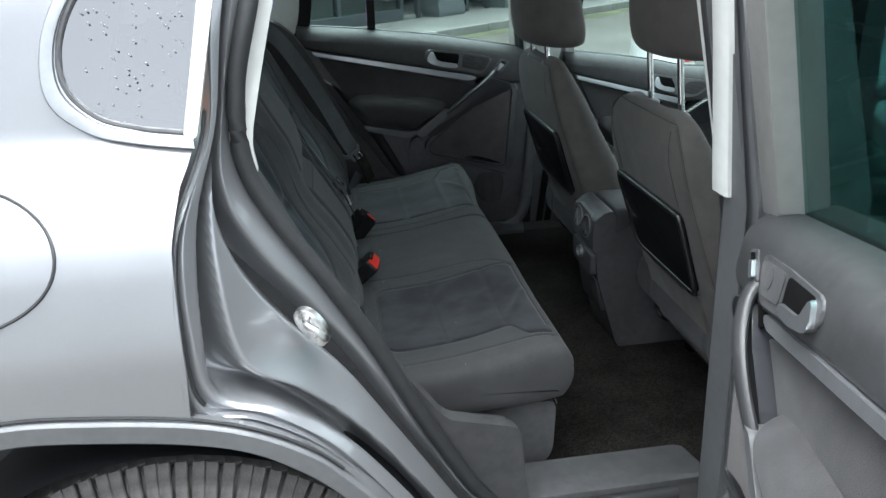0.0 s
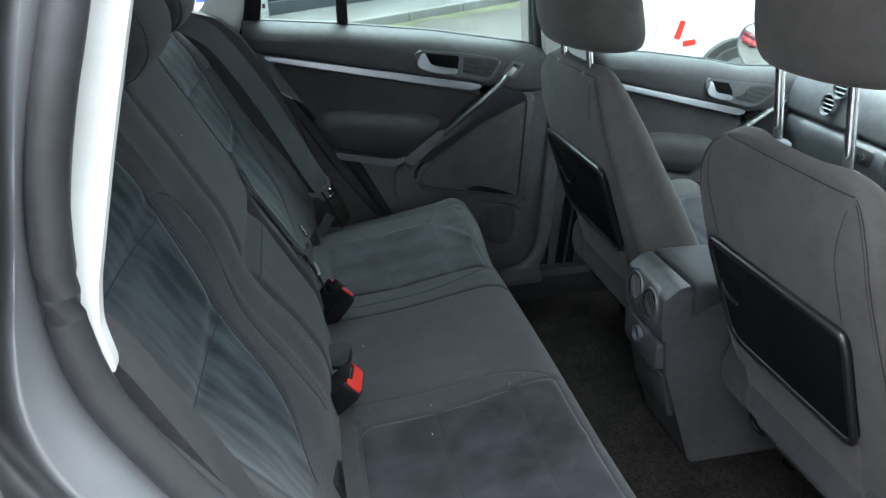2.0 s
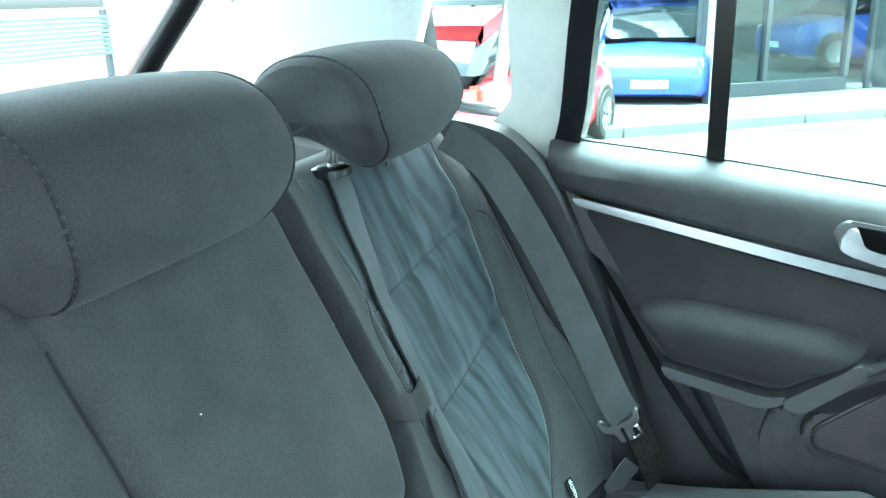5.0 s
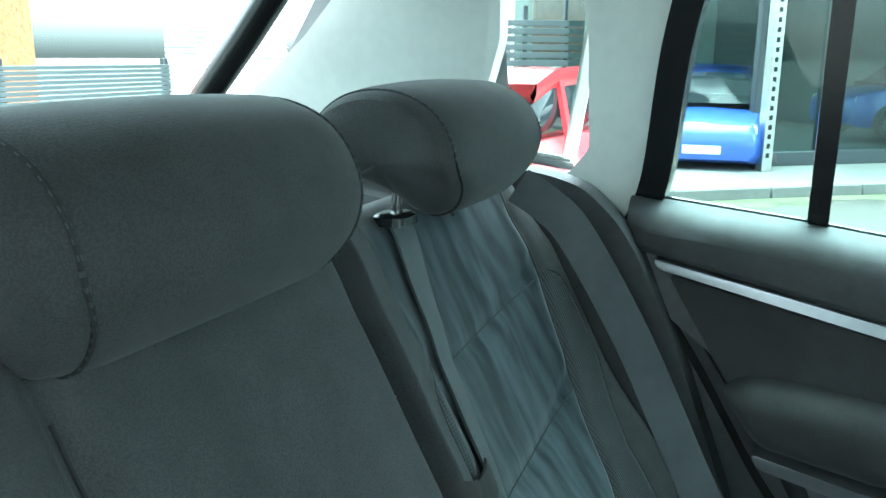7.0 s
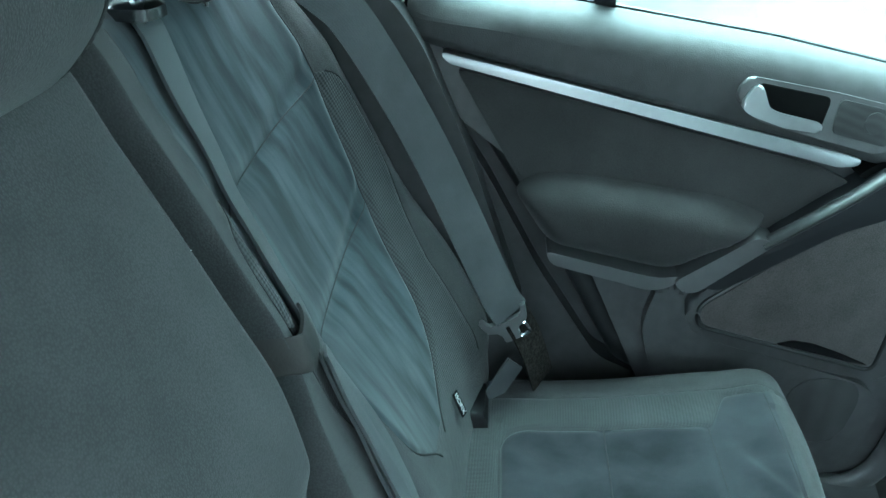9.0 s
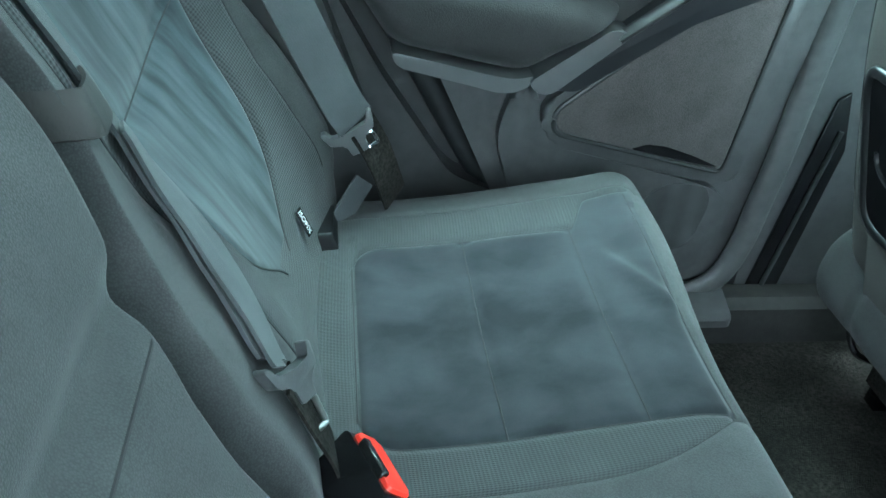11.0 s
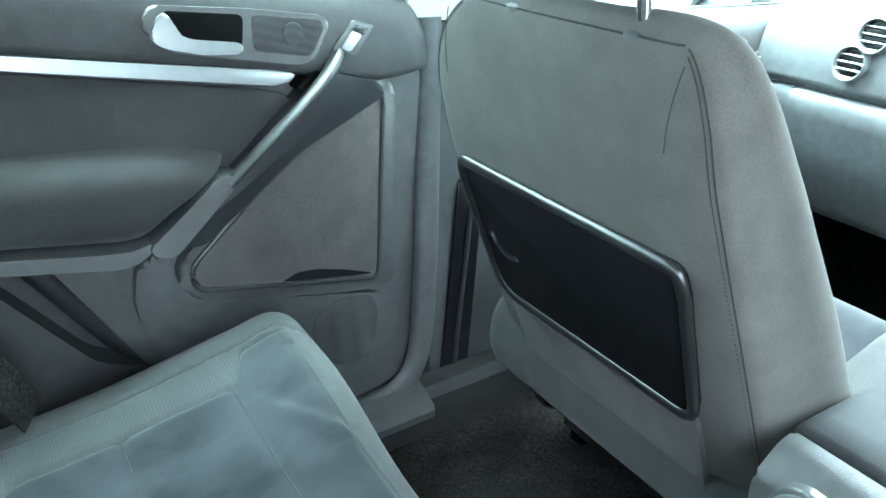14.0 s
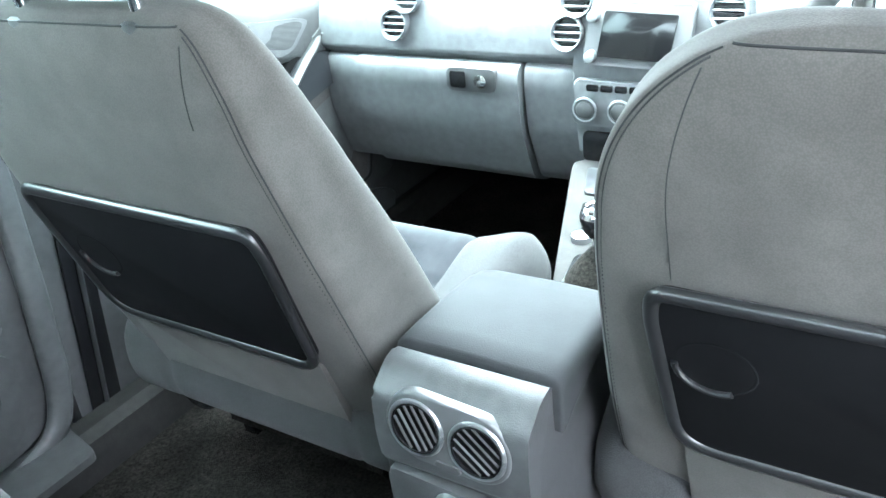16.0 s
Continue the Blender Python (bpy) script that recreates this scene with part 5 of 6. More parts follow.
# side bolsters between the bench and the side trim
for sg in (1, -1):
    def sb(u, v, d, sg=sg):
        return Vector((u - (0.0 if sg > 0 else 0.065), sg * d, v))
    part("side_bolster", plate(rounded([(-0.16, 1.13), (-0.10, 1.150), (-0.03, 1.142), (0.018, 1.128), (0.060, 1.09), (0.088, 1.050), (0.145, 0.93), (0.195, 0.80), (0.225, 0.72), (0.215, 0.60), (0.0, 0.60), (-0.10, 0.80)], 0.02), sb, 0.675, 0.628, 0.03, 5), SOFT, body)
# the rest of the outer skin, to close the car round the cabin
skin = thing("car_shell", "metallic grey outer skin and bonnet of the same car", "car")
zz = np.linspace(0.30, 0.985, 20)
part("side_skin", loft([[Vector((x, -skin_y(z), z)) for z in zz - 0.15 * float(smoothstep(0.72, 0.92, x)) * (zz - 0.30) / 0.685] for x in np.linspace(-0.95, 2.25, 40)], False), PAINT, skin)
part("side_skin", loft([[Vector((x, -skin_y(z), z)) for z in np.linspace(0.985, 1.09, 6)] for x in np.linspace(-0.95, -0.10, 10)], False), PAINT, skin)
part("side_skin", loft([[Vector((x, skin_y(z), z)) for z in zz - 0.12 * (zz - 0.30) / 0.685] for x in np.linspace(0.90, 2.25, 20)], False), PAINT, skin)
part("bonnet", loft([[Vector((x, y, z + 0.05 * (1 - (y / 0.84) ** 2))) for y in np.linspace(-0.84, 0.84, 15)] for x, z in ((1.90, 0.98), (2.3, 0.95), (2.8, 0.88), (3.1, 0.78), (3.2, 0.60), (3.22, 0.30))], False), PAINT, skin)
part("side_skin", loft([[Vector((x, 0.86, z)) for z in (0.30, 0.95 - 0.1 * max(0, x - 2.3))] for x in (2.25, 2.7, 3.18)], False), PAINT, skin)
part("side_skin", loft([[Vector((x, -0.86, z)) for z in (0.30, 0.95 - 0.1 * max(0, x - 2.3))] for x in (2.25, 2.7, 3.18)], False), PAINT, skin)
part("tail_skin", loft([[Vector((x, y, z)) for y in np.linspace(-0.86, 0.86, 9)] for x, z in ((-0.95, 0.30), (-1.0, 0.6), (-0.95, 0.95), (-0.72, 1.12))], False), PAINT, skin)
part("under_tray", box((3.9, 1.5, 0.03), (1.1, 0, 0.29), 0.0), GLOSS_BLACK, skin)
part("corner_skin", loft([[Vector((x, 0.775 - 0.30 * (z - 1.1), z)) for x in (-0.64 + 0.85 * (z - 1.1), -0.12)] for z in (1.08, 1.2, 1.35, 1.52)], False), PAINT, skin)

# left door mirror, its glass to the rear
def mirror_ring(x, k, grow=1.0):
    return [Vector((x - 0.10 * (y - 1.03), y, z)) for y, z in ((1.035 + 0.105 * k * grow * math.cos(a), 0.905 + 0.070 * k * grow * math.sin(a) * (1 + 0.12 * math.cos(a))) for a in (2 * math.pi * q / 40 for q in range(40)))]


dm = part("door_mirror", loft([mirror_ring(x, k) for x, k in ((1.545, 0.90), (1.545, 0.98), (1.555, 1.0), (1.585, 0.97), (1.615, 0.82), (1.635, 0.55), (1.642, 0.10))], True, True), PAINT, body, "grey painted door mirror")
part("mirror_glass", loft([mirror_ring(1.544, 0.90), mirror_ring(1.543, 0.88), mirror_ring(1.543, 0.01)]), CHROME, dm, "mirror glass")
part("mirror_arm", tube([(1.60, 0.80, 0.845), (1.595, 0.90, 0.860), (1.59, 0.98, 0.88)], 0.024, 12), GLOSS_BLACK, dm)

# ---- dashboard and centre console ----
dash = thing("dashboard", "grey soft-plastic dashboard with round vents and glovebox", "dashboard")
pad = [(1.425, 0.812), (1.418, 0.832), (1.43, 0.880), (1.455, 0.915), (1.52, 0.945), (1.70, 0.975), (2.0, 0.99), (2.0, 0.80), (1.50, 0.79)]
ring = [(p.x, p.y) for p in spline([(a, b, 0) for a, b in pad], 4, True)]
part("dash_pad", loft([[Vector((x, y, z)) for x, z in ring] for y in np.linspace(-0.69, 0.67, 30)]), DASH, dash)
low = rounded([(1.405, 0.806), (1.398, 0.78), (1.405, 0.70), (1.445, 0.60), (1.50, 0.575), (1.9, 0.56), (1.9, 0.80)], 0.02)
glove = part("glovebox", loft([[Vector((x, y, z)) for x, z in low] for y in (0.268, 0.275, 0.4, 0.575, 0.585)]), DASH, dash, "closed glovebox lid")
part("dash_lower", loft([[Vector((x + 0.012, y, z)) for x, z in low] for y in (0.165, 0.262)]), DASH, dash)
part("dash_lower", loft([[Vector((x + 0.012, y, z)) for x, z in low] for y in (-0.66, -0.10)]), DASH, dash)
part("dash_end", loft([[Vector((x + 0.012, y, z)) for x, z in low] for y in (0.592, 0.67)]), DASH, dash)


def face_at(u, v, d):
    """On the upright face of the dashboard: u across, v up, d to the rear."""
    return Vector((1.408 + 0.25 * max(0, v - 0.80) - d, u, v))


lock = part("glovebox_latch", plate(rounded([(0.395, 0.762), (0.395, 0.800), (0.303, 0.800), (0.308, 0.762)], 0.008), face_at, 0.0, 0.012, 0.003), PLASTIC, glove)
part("latch_recess", plate(rounded([(0.388, 0.768), (0.388, 0.795), (0.360, 0.795), (0.360, 0.768)], 0.004), face_at, 0.01, 0.014, 0.001), GLOSS_BLACK, lock)
part("latch_cylinder", loft([[face_at(0.332 + math.cos(a) * r, 0.780 + math.sin(a) * r, d) for a in (2 * math.pi * k / 20 for k in range(20))] for r, d in ((0.011, 0.01), (0.011, 0.015), (0.008, 0.016))]), CHROME, lock)


def dash_vent(y, z, r=0.033):
    v = part("air_vent", loft([[face_at(y + math.cos(a) * q, z + math.sin(a) * q, d) for a in (2 * math.pi * k / 32 for k in range(32))] for q, d in ((r, 0.0), (r, 0.012), (r * 0.94, 0.015), (r * 0.84, 0.012), (r * 0.80, -0.004))]), DASH, dash)
    part("vent_throat", loft([[face_at(y + math.cos(a) * q, z + math.sin(a) * q, 0.006) for a in (2 * math.pi * k / 32 for k in range(32))] for q in (r * 0.83, 0.001)]), GLOSS_BLACK, v)
    for k in range(-2, 3):
        h = math.sqrt(max(0.05, 1 - (k / 2.9) ** 2)) * r * 0.8
        part("vent_slat", loft([[face_at(y + u, z + k * 0.0105 + e, d) for e, d in ((-0.0022, 0.007), (0.001, 0.0115), (0.0024, 0.0105), (-0.001, 0.006))] for u in (-h, h)]), SILVER, v)


for y, z in ((0.476, 0.905), (0.500, 0.862), (0.176, 0.905), (0.188, 0.858), (-0.041, 0.893), (-0.052, 0.85), (-0.50, 0.88)):
    dash_vent(y, z, 0.026)

stack = part("radio_console", plate(rounded([(0.178, 0.81), (0.16, 0.925), (-0.07, 0.925), (-0.09, 0.81), (-0.08, 0.66), (0.165, 0.66)], 0.02), face_at, -0.06, 0.006, 0.01), DASH, dash)
unit = part("media_unit", plate(rounded([(0.158, 0.818), (0.150, 0.905), (0.0, 0.902), (0.006, 0.815)], 0.006), face_at, 0.0, 0.016, 0.004), BUTTON, dash, "black touch-screen media unit")
part("screen", plate(rounded([(0.136, 0.830), (0.128, 0.892), (0.022, 0.888), (0.030, 0.826)], 0.003), face_at, 0.014, 0.019, 0.001), SCREEN, unit)
for z in (0.83, 0.885):
    part("media_knob", loft([[face_at(0.145 + math.cos(a) * r, z + math.sin(a) * r, d) for a in (2 * math.pi * k / 20 for k in range(20))] for r, d in ((0.009, 0.014), (0.008, 0.026), (0.005, 0.027))]), SILVER, unit)
panel = part("climate_panel", plate(rounded([(0.175, 0.725), (0.172, 0.795), (-0.02, 0.79), (-0.02, 0.722)], 0.01), face_at, 0.0, 0.014, 0.004), DASH, dash)
for y in (0.152, 0.097, 0.042):
    k1 = part("climate_knob", loft([[face_at(y + math.cos(a) * r, 0.751 + math.sin(a) * r, d) for a in (2 * math.pi * k / 32 for k in range(32))] for r, d in ((0.018, 0.012), (0.017, 0.021), (0.015, 0.022), (0.014, 0.0205), (0.0125, 0.0225), (0.008, 0.0235), (0.001, 0.0238))]), GREY_PLASTIC, panel)
    part("knob_ring", tube([face_at(y + math.cos(a) * 0.0175, 0.751 + math.sin(a) * 0.0175, 0.020) for a in (2 * math.pi * k / 28 for k in range(29))], 0.0020, 6), SILVER, k1)
for k in range(6):
    part("climate_button", plate(rounded([(0.150 - k * 0.022, 0.779), (0.150 - k * 0.022, 0.789), (0.132 - k * 0.022, 0.789), (0.132 - k * 0.022, 0.779)], 0.002), face_at, 0.013, 0.017, 0.001), GLOSS_BLACK, panel)
part("storage_tray", plate(rounded([(0.16, 0.665), (0.16, 0.712), (-0.02, 0.712), (-0.02, 0.665)], 0.008), face_at, 0.0, 0.009, 0.002), GLOSS_BLACK, stack)

# steering wheel
steer = thing("steering_wheel", "black leather steering wheel before the driver's seat", "steering wheel")
sc, sx, sy = Vector((1.24, -0.335, 0.86)), Vector((0, 1, 0)), Vector((0.40, 0, 0.916))
rim_pts = [sc + sx * (0.185 * math.cos(a)) + sy * (0.185 * math.sin(a)) for a in (2 * math.pi * k / 60 for k in range(61))]
part("rim", tube(rim_pts, 0.016, 12), SOFT, steer)
part("hub", loft([[sc + sx * (r * math.cos(a)) + sy * (r * 0.8 * math.sin(a)) + Vector((d, 0, 0)) for a in (2 * math.pi * k / 28 for k in range(28))] for r, d in ((0.07, 0.04), (0.075, 0.0), (0.06, -0.02), (0.02, -0.026))]), SOFT, steer)
for a in (0.1, math.pi - 0.1, -math.pi / 2):
    part("spoke", tube([sc + (sx * math.cos(a) + sy * math.sin(a)) * r for r in (0.06, 0.18)], 0.013, 8), SILVER, steer)
part("column", tube([sc, sc + Vector((0.35, 0, -0.12))], 0.045, 14), PLASTIC, steer)

# centre console with its rear vents
con = thing("centre_console", "grey plastic centre console with rear air vents and armrest lid", "console")
CY = 0.018
side_line = rounded([(0.815, 0.355), (0.790, 0.44), (0.758, 0.55), (0.752, 0.64), (0.760, 0.690), (0.790, 0.712), (0.830, 0.716), (0.940, 0.712), (0.960, 0.64), (1.00, 0.60), (1.16, 0.355)], 0.022)
part("console_body", plate(side_line, lambda u, v, d: Vector((u, CY + d * (1 + 0.18 * max(0, 0.66 - v) / 0.3), v)), -0.077, 0.077, 0.014), PLASTIC, con)
bm = plate(rounded([(0.745, 0.700), (0.772, 0.721), (0.794, 0.7250), (0.794, 0.700), (0.785, 0.69), (0.764, 0.655), (0.764, 0.62), (0.746, 0.62), (0.743, 0.66)], 0.008), lambda u, v, d: Vector((u, CY + d, v)), -0.079, 0.079, 0.010, 5)
part("vent_housing", bm, GREY_PLASTIC, con, "silver-grey rear vent housing")
lid_rows = []
for u, drop, pinch in ((0.7985, 0.010, 0.004), (0.7995, 0.004, 0.001), (0.803, 0.001, 0.0), (0.83, 0.0, 0.0), (0.88, 0.0, 0.0), (0.93, 0.001, 0.002), (0.950, 0.003, 0.006), (0.958, 0.006, 0.011), (0.962, 0.012, 0.017)):
    hang = 0.030 - 0.55 * max(0.0, u - 0.803) * (u < 0.86) - 0.031 * (u >= 0.86)
    sec = [(-0.086, -hang), (-0.0868, 0.012), (-0.085, 0.020), (-0.080, 0.0255), (-0.070, 0.0280), (0.0, 0.0295), (0.070, 0.0280), (0.080, 0.0255), (0.085, 0.020), (0.0868, 0.012), (0.086, -hang), (0.0805, -hang), (0.080, 0.001), (-0.080, 0.001), (-0.0805, -hang)]
    lid_rows.append([Vector((u, CY + y - math.copysign(pinch, y), 0.700 + (z - drop if z > 0.005 else z) - 0.02 * (u - 0.82))) for y, z in sec])
part("armrest_lid", loft(lid_rows), LID, con, "grey padded armrest lid with sides that lap over the console", 60)


def rear_at(u, v, d):
    """On the console's rear face: u to the left, v up."""
    return Vector((0.7465 + 0.10 * max(0, v - 0.66) - d, CY + u, v))


def vent_at(u, v, d):
    """The same face, round the two vents."""
    return rear_at(u * 0.86, 0.677 + (v - 0.671) * 0.88, d)


oval = [(0.036 + 0.0385 * math.cos(a), 0.673 + 0.0405 * math.sin(a)) for a in (-math.pi / 2 + math.pi * k / 16 for k in range(17))] + [(-0.036 + 0.0385 * math.cos(a), 0.668 + 0.0405 * math.sin(a)) for a in (math.pi / 2 + math.pi * k / 16 for k in range(17))]
bez = part("vent_bezel", plate(oval, vent_at, -0.004, 0.006, 0.003), TRIM_GREY, con, "satin grey oval vent bezel")
for yv, zv, tilt in ((0.036, 0.673, 0.5), (-0.036, 0.668, 0.9)):
    v = part("air_vent", loft([[vent_at(yv + math.cos(a) * q, zv + math.sin(a) * q, d) for a in (2 * math.pi * k / 32 for k in range(32))] for q, d in ((0.030, 0.004), (0.029, 0.009), (0.027, 0.008), (0.026, 0.0045))], True, False), GLOSS_BLACK, bez)
    part("vent_ring", tube([vent_at(yv + math.cos(a) * 0.031, zv + math.sin(a) * 0.031, 0.0062) for a in (2 * math.pi * k / 32 for k in range(33))], 0.0026, 8), SILVER, v, "raised satin ring")
    part("vent_throat", loft([[vent_at(yv + math.cos(a) * q, zv + math.sin(a) * q, 0.0062) for a in (2 * math.pi * k / 32 for k in range(32))] for q in (0.0275, 0.001)]), VOID, v)
    for k in (-2, -1, 0, 1, 2):
        h = math.sqrt(1 - (k / 3.0) ** 2) * 0.026
        c, s = math.cos(tilt), math.sin(tilt)
        part("vent_slat", loft([[vent_at(yv + c * k * 0.0092 + s * t + e * c, zv + s * k * 0.0092 * -1 + c * t, d) for e, d in ((-0.0014, 0.0063), (-0.0008, 0.0085), (0.0008, 0.0085), (0.0014, 0.0063))] for t in (-h, h)]), TRIM_GREY if k == 1 else PLASTIC, v)
part("vent_wheel", plate(rounded([(0.014, 0.632), (0.014, 0.641), (-0.016, 0.640), (-0.016, 0.631)], 0.003), vent_at, 0.0, 0.008, 0.002), PLASTIC, bez)
sock = part("socket_panel", plate(rounded([(0.070, 0.560), (0.072, 0.618), (-0.070, 0.610), (-0.068, 0.555)], 0.01), rear_at, -0.012, 0.004, 0.003), PLASTIC, con)
part("power_socket", loft([[rear_at(0.004 + math.cos(a) * q, 0.594 + math.sin(a) * q, d) for a in (2 * math.pi * k / 28 for k in range(28))] for q, d in ((0.016, 0.0), (0.016, 0.012), (0.012, 0.013), (0.011, 0.002))]), SILVER, sock)
part("socket_hole", loft([[rear_at(0.004 + math.cos(a) * q, 0.594 + math.sin(a) * q, 0.006) for a in (2 * math.pi * k / 24 for k in range(24))] for q in (0.0115, 0.001)]), GREEN_GLASS, sock)
part("ashtray", plate(rounded([(0.074, 0.45), (0.072, 0.545), (-0.068, 0.542), (-0.066, 0.45)], 0.008), lambda u, v, d: Vector((0.758 + 0.2 * (0.56 - v) - d, CY + u, v)), -0.01, 0.004, 0.003), SOFT, con)


def tunnel_at(u, v, d):
    """On the console between the seats: its top climbs towards the dashboard."""
    return Vector((u, v, 0.655 + d + 0.04 * (u - 1.13)))


front = part("front_tray", plate(rounded([(0.94, -0.05), (0.94, 0.050), (1.06, 0.060), (1.20, 0.108), (1.37, 0.166), (1.40, 0.170), (1.40, -0.10), (1.10, -0.06)], 0.012), tunnel_at, -0.25, 0.0, 0.010), SILL, con, "grey plastic console between the seats")
part("gear_well", plate(rounded([(1.030, -0.045), (1.032, 0.045), (1.125, 0.058), (1.135, 0.040), (1.130, -0.045)], 0.010), tunnel_at, -0.01, 0.0025, 0.001), GLOSS_BLACK, front)
part("cup_recess", plate(rounded([(1.205, -0.05), (1.205, 0.086), (1.262, 0.104), (1.268, -0.05)], 0.008), tunnel_at, -0.01, 0.0022, 0.001), VOID, front, "near-black plate for the shaded cup recess")
part("front_panel", plate(rounded([(1.285, -0.06), (1.285, 0.112), (1.368, 0.140), (1.375, -0.06)], 0.008), tunnel_at, -0.01, 0.004, 0.002), SLATE, front)
part("panel_switch", plate(rounded([(1.305, 0.02), (1.305, 0.075), (1.330, 0.080), (1.330, 0.02)], 0.004), tunnel_at, 0.0, 0.007, 0.002), GLOSS_BLACK, front)
gear = part("gear_lever", tube([(1.088, 0.006, 0.64), (1.085, 0.012, 0.725)], 0.008, 12), CHROME, con)
part("gear_gaiter", loft([ring_at((1.088, 0.006, z), (1, 0, 0), (0, 1, 0), r, r, 2.5, 24) for z, r in ((0.645, 0.050), (0.660, 0.042), (0.680, 0.028), (0.695, 0.015))]), CARPET, gear)
part("gear_knob", loft([ring_at((1.085, 0.012, z), (1, 0, 0), (0, 1, 0), r, r, 2.2, 24) for z, r in ((0.712, 0.012), (0.722, 0.018), (0.735, 0.020), (0.744, 0.016), (0.747, 0.008))]), GLOSS_BLACK, gear)
part("gear_cap", loft([ring_at((1.085, 0.012, z), (1, 0, 0), (0, 1, 0), r, r, 2.2, 24) for z, r in ((0.738, 0.0205), (0.745, 0.0185), (0.749, 0.014), (0.748, 0.012))], True, False), CHROME, gear, "chrome ring round the knob")
part("start_button", loft([ring_at((1.165, 0.066, z), (1, 0, 0), (0, 1, 0), r, r, 2, 24) for z, r in ((0.655, 0.014), (0.664, 0.0135), (0.6655, 0.009))]), SILVER, con)

# ---- belts and small things in the cabin ----
def belt(label, points, width=0.047, up=(1, 0, 0.5)):
    b = thing("seat_belt", label, "seat belt", "seat belts")
    part("webbing", strap(spline(points, 6), width, 0.0024, up), WEBBING, b)
    return b


def laid(way, width, lift):
    """A strap laid on the single seat's backrest: way as (y, z), its edges drawn onto the cloth."""
    face = single_back.reshape(-1, 3)
    face = face[face[:, 0] > 0.03 - 0.53 * (face[:, 2] - 0.863) - 0.02]
    mid = [Vector((y, z)) for y, z in way]
    mid = [Vector((p.x, p.y)) for p in spline([(p.x, p.y, 0) for p in mid], 6)]
    rows = []
    for i, p in enumerate(mid):
        d = (mid[min(i + 1, len(mid) - 1)] - mid[max(i - 1, 0)]).normalized()
        side = Vector((-d.y, d.x))
        row = []
        for f in np.linspace(-0.5, 0.5, 7):
            q = p + side * (f * width)
            k = np.argsort((face[:, 1] - q.x) ** 2 + (face[:, 2] - q.y) ** 2)[:8]
            row.append([face[k, 0].mean(), q.x, q.y])
        rows.append(row)
    grid = np.array(rows)
    chord = np.linspace(grid[:, 0, 0], grid[:, -1, 0], 7).T
    grid[:, :, 0] = np.maximum(grid[:, :, 0], chord)
    for _ in range(4):
        grid[1:-1, :, 0] = (grid[:-2, :, 0] + 2 * grid[1:-1, :, 0] + grid[2:, :, 0]) / 4
    up, down = Vector((lift, 0, lift * 0.5)), Vector((lift - 0.0026, 0, lift * 0.5 - 0.0013))
    return loft([[Vector(p) + up for p in row] + [Vector(p) + down for p in row[::-1]] for row in grid])


mid = thing("seat_belt", "grey middle seat belt lying down the rear backrest", "seat belt", "seat belts")
part("webbing", laid([(0.345, 1.128), (0.337, 1.105), (0.312, 1.05), (0.288, 1.0), (0.268, 0.95), (0.257, 0.90), (0.246, 0.85), (0.220, 0.805), (0.184, 0.766)], 0.050, 0.007), WEBBING, mid)
part("folded_webbing", laid([(0.238, 0.905), (0.228, 0.85), (0.204, 0.805), (0.172, 0.768)], 0.022, 0.0115), WEBBING, mid, "belt run folded over itself above the tongue")
# its tongue: a grey bridge across the webbing, a waisted neck and a metal eye
TO, TW, TD = Vector((0.152, 0.176, 0.764)), Vector((0.42, 0.80, -0.32)).normalized(), Vector((0.36, -0.12, -0.90)).normalized()


def tongue_at(u, v, d=0.0):
    return TO + TW * u + TD * v + TW.cross(TD).normalized() * -d


BRIDGE = [(-0.031, -0.014), (-0.026, 0.003), (-0.011, 0.009), (-0.010, 0.024), (0.010, 0.024), (0.011, 0.009), (0.026, 0.003), (0.031, -0.016), (0.025, -0.017), (0.021, -0.005), (0.0, -0.003), (-0.021, -0.005), (-0.025, -0.015)]
mt = part("tongue", plate(rounded(BRIDGE, 0.003, 3), tongue_at, -0.0045, 0.0045, 0.002), GREY_PLASTIC, mid, "grey plastic tongue bridge")
mouth = rounded([(-0.011, 0.022), (0.011, 0.022), (0.010, 0.050), (-0.010, 0.050)], 0.004)
part("tongue_plate", tube([tongue_at(u.x, u.y) for u in mouth + mouth[:1]], 0.0024, 8), STEEL, mt, "bright metal eye")
# Black carpet colour stands in for the shade on this webbing.
part("lower_webbing", strap(spline([(0.150, 0.176, 0.760), (0.166, 0.172, 0.725), (0.180, 0.172, 0.690), (0.184, 0.175, 0.645)], 5), 0.038, 0.0024, (0.9, 0.1, 0.4)), CARPET, mid, "belt run below the tongue, shade put into its colour")
part("belt_keeper", laid([(0.140, 0.950), (0.172, 0.943), (0.205, 0.934), (0.246, 0.926)], 0.026, 0.0095), KEEPER, mid, "dark taupe keeper band round the bolster")

side = belt("grey outer seat belt hanging beside the rear seat", [(-0.05, 0.572, 1.135), (-0.01, 0.571, 1.112), (0.028, 0.570, 1.075), (0.103, 0.568, 0.953), (0.185, 0.562, 0.79), (0.206, 0.562, 0.758)], 0.046, (0.5, -1, 0.2))
def side_tongue(u, v, d=0.0):
    return Vector((0.200, 0.556 + d, 0.748)) + Vector((0.86, 0, 0.50)) * u + Vector((0.45, 0, -0.87)) * v


tg = part("tongue", plate(rounded(BRIDGE, 0.003, 3), side_tongue, 0.0045, -0.0045, 0.002), TRIM_GREY, side, "grey plastic tongue bridge")
eye = rounded([(0.208, 0.744), (0.221, 0.752), (0.229, 0.740), (0.220, 0.732)], 0.003)
part("tongue_plate", tube([(u.x, 0.555, u.y) for u in eye + eye[:1]], 0.0024, 8), CHROME, tg)
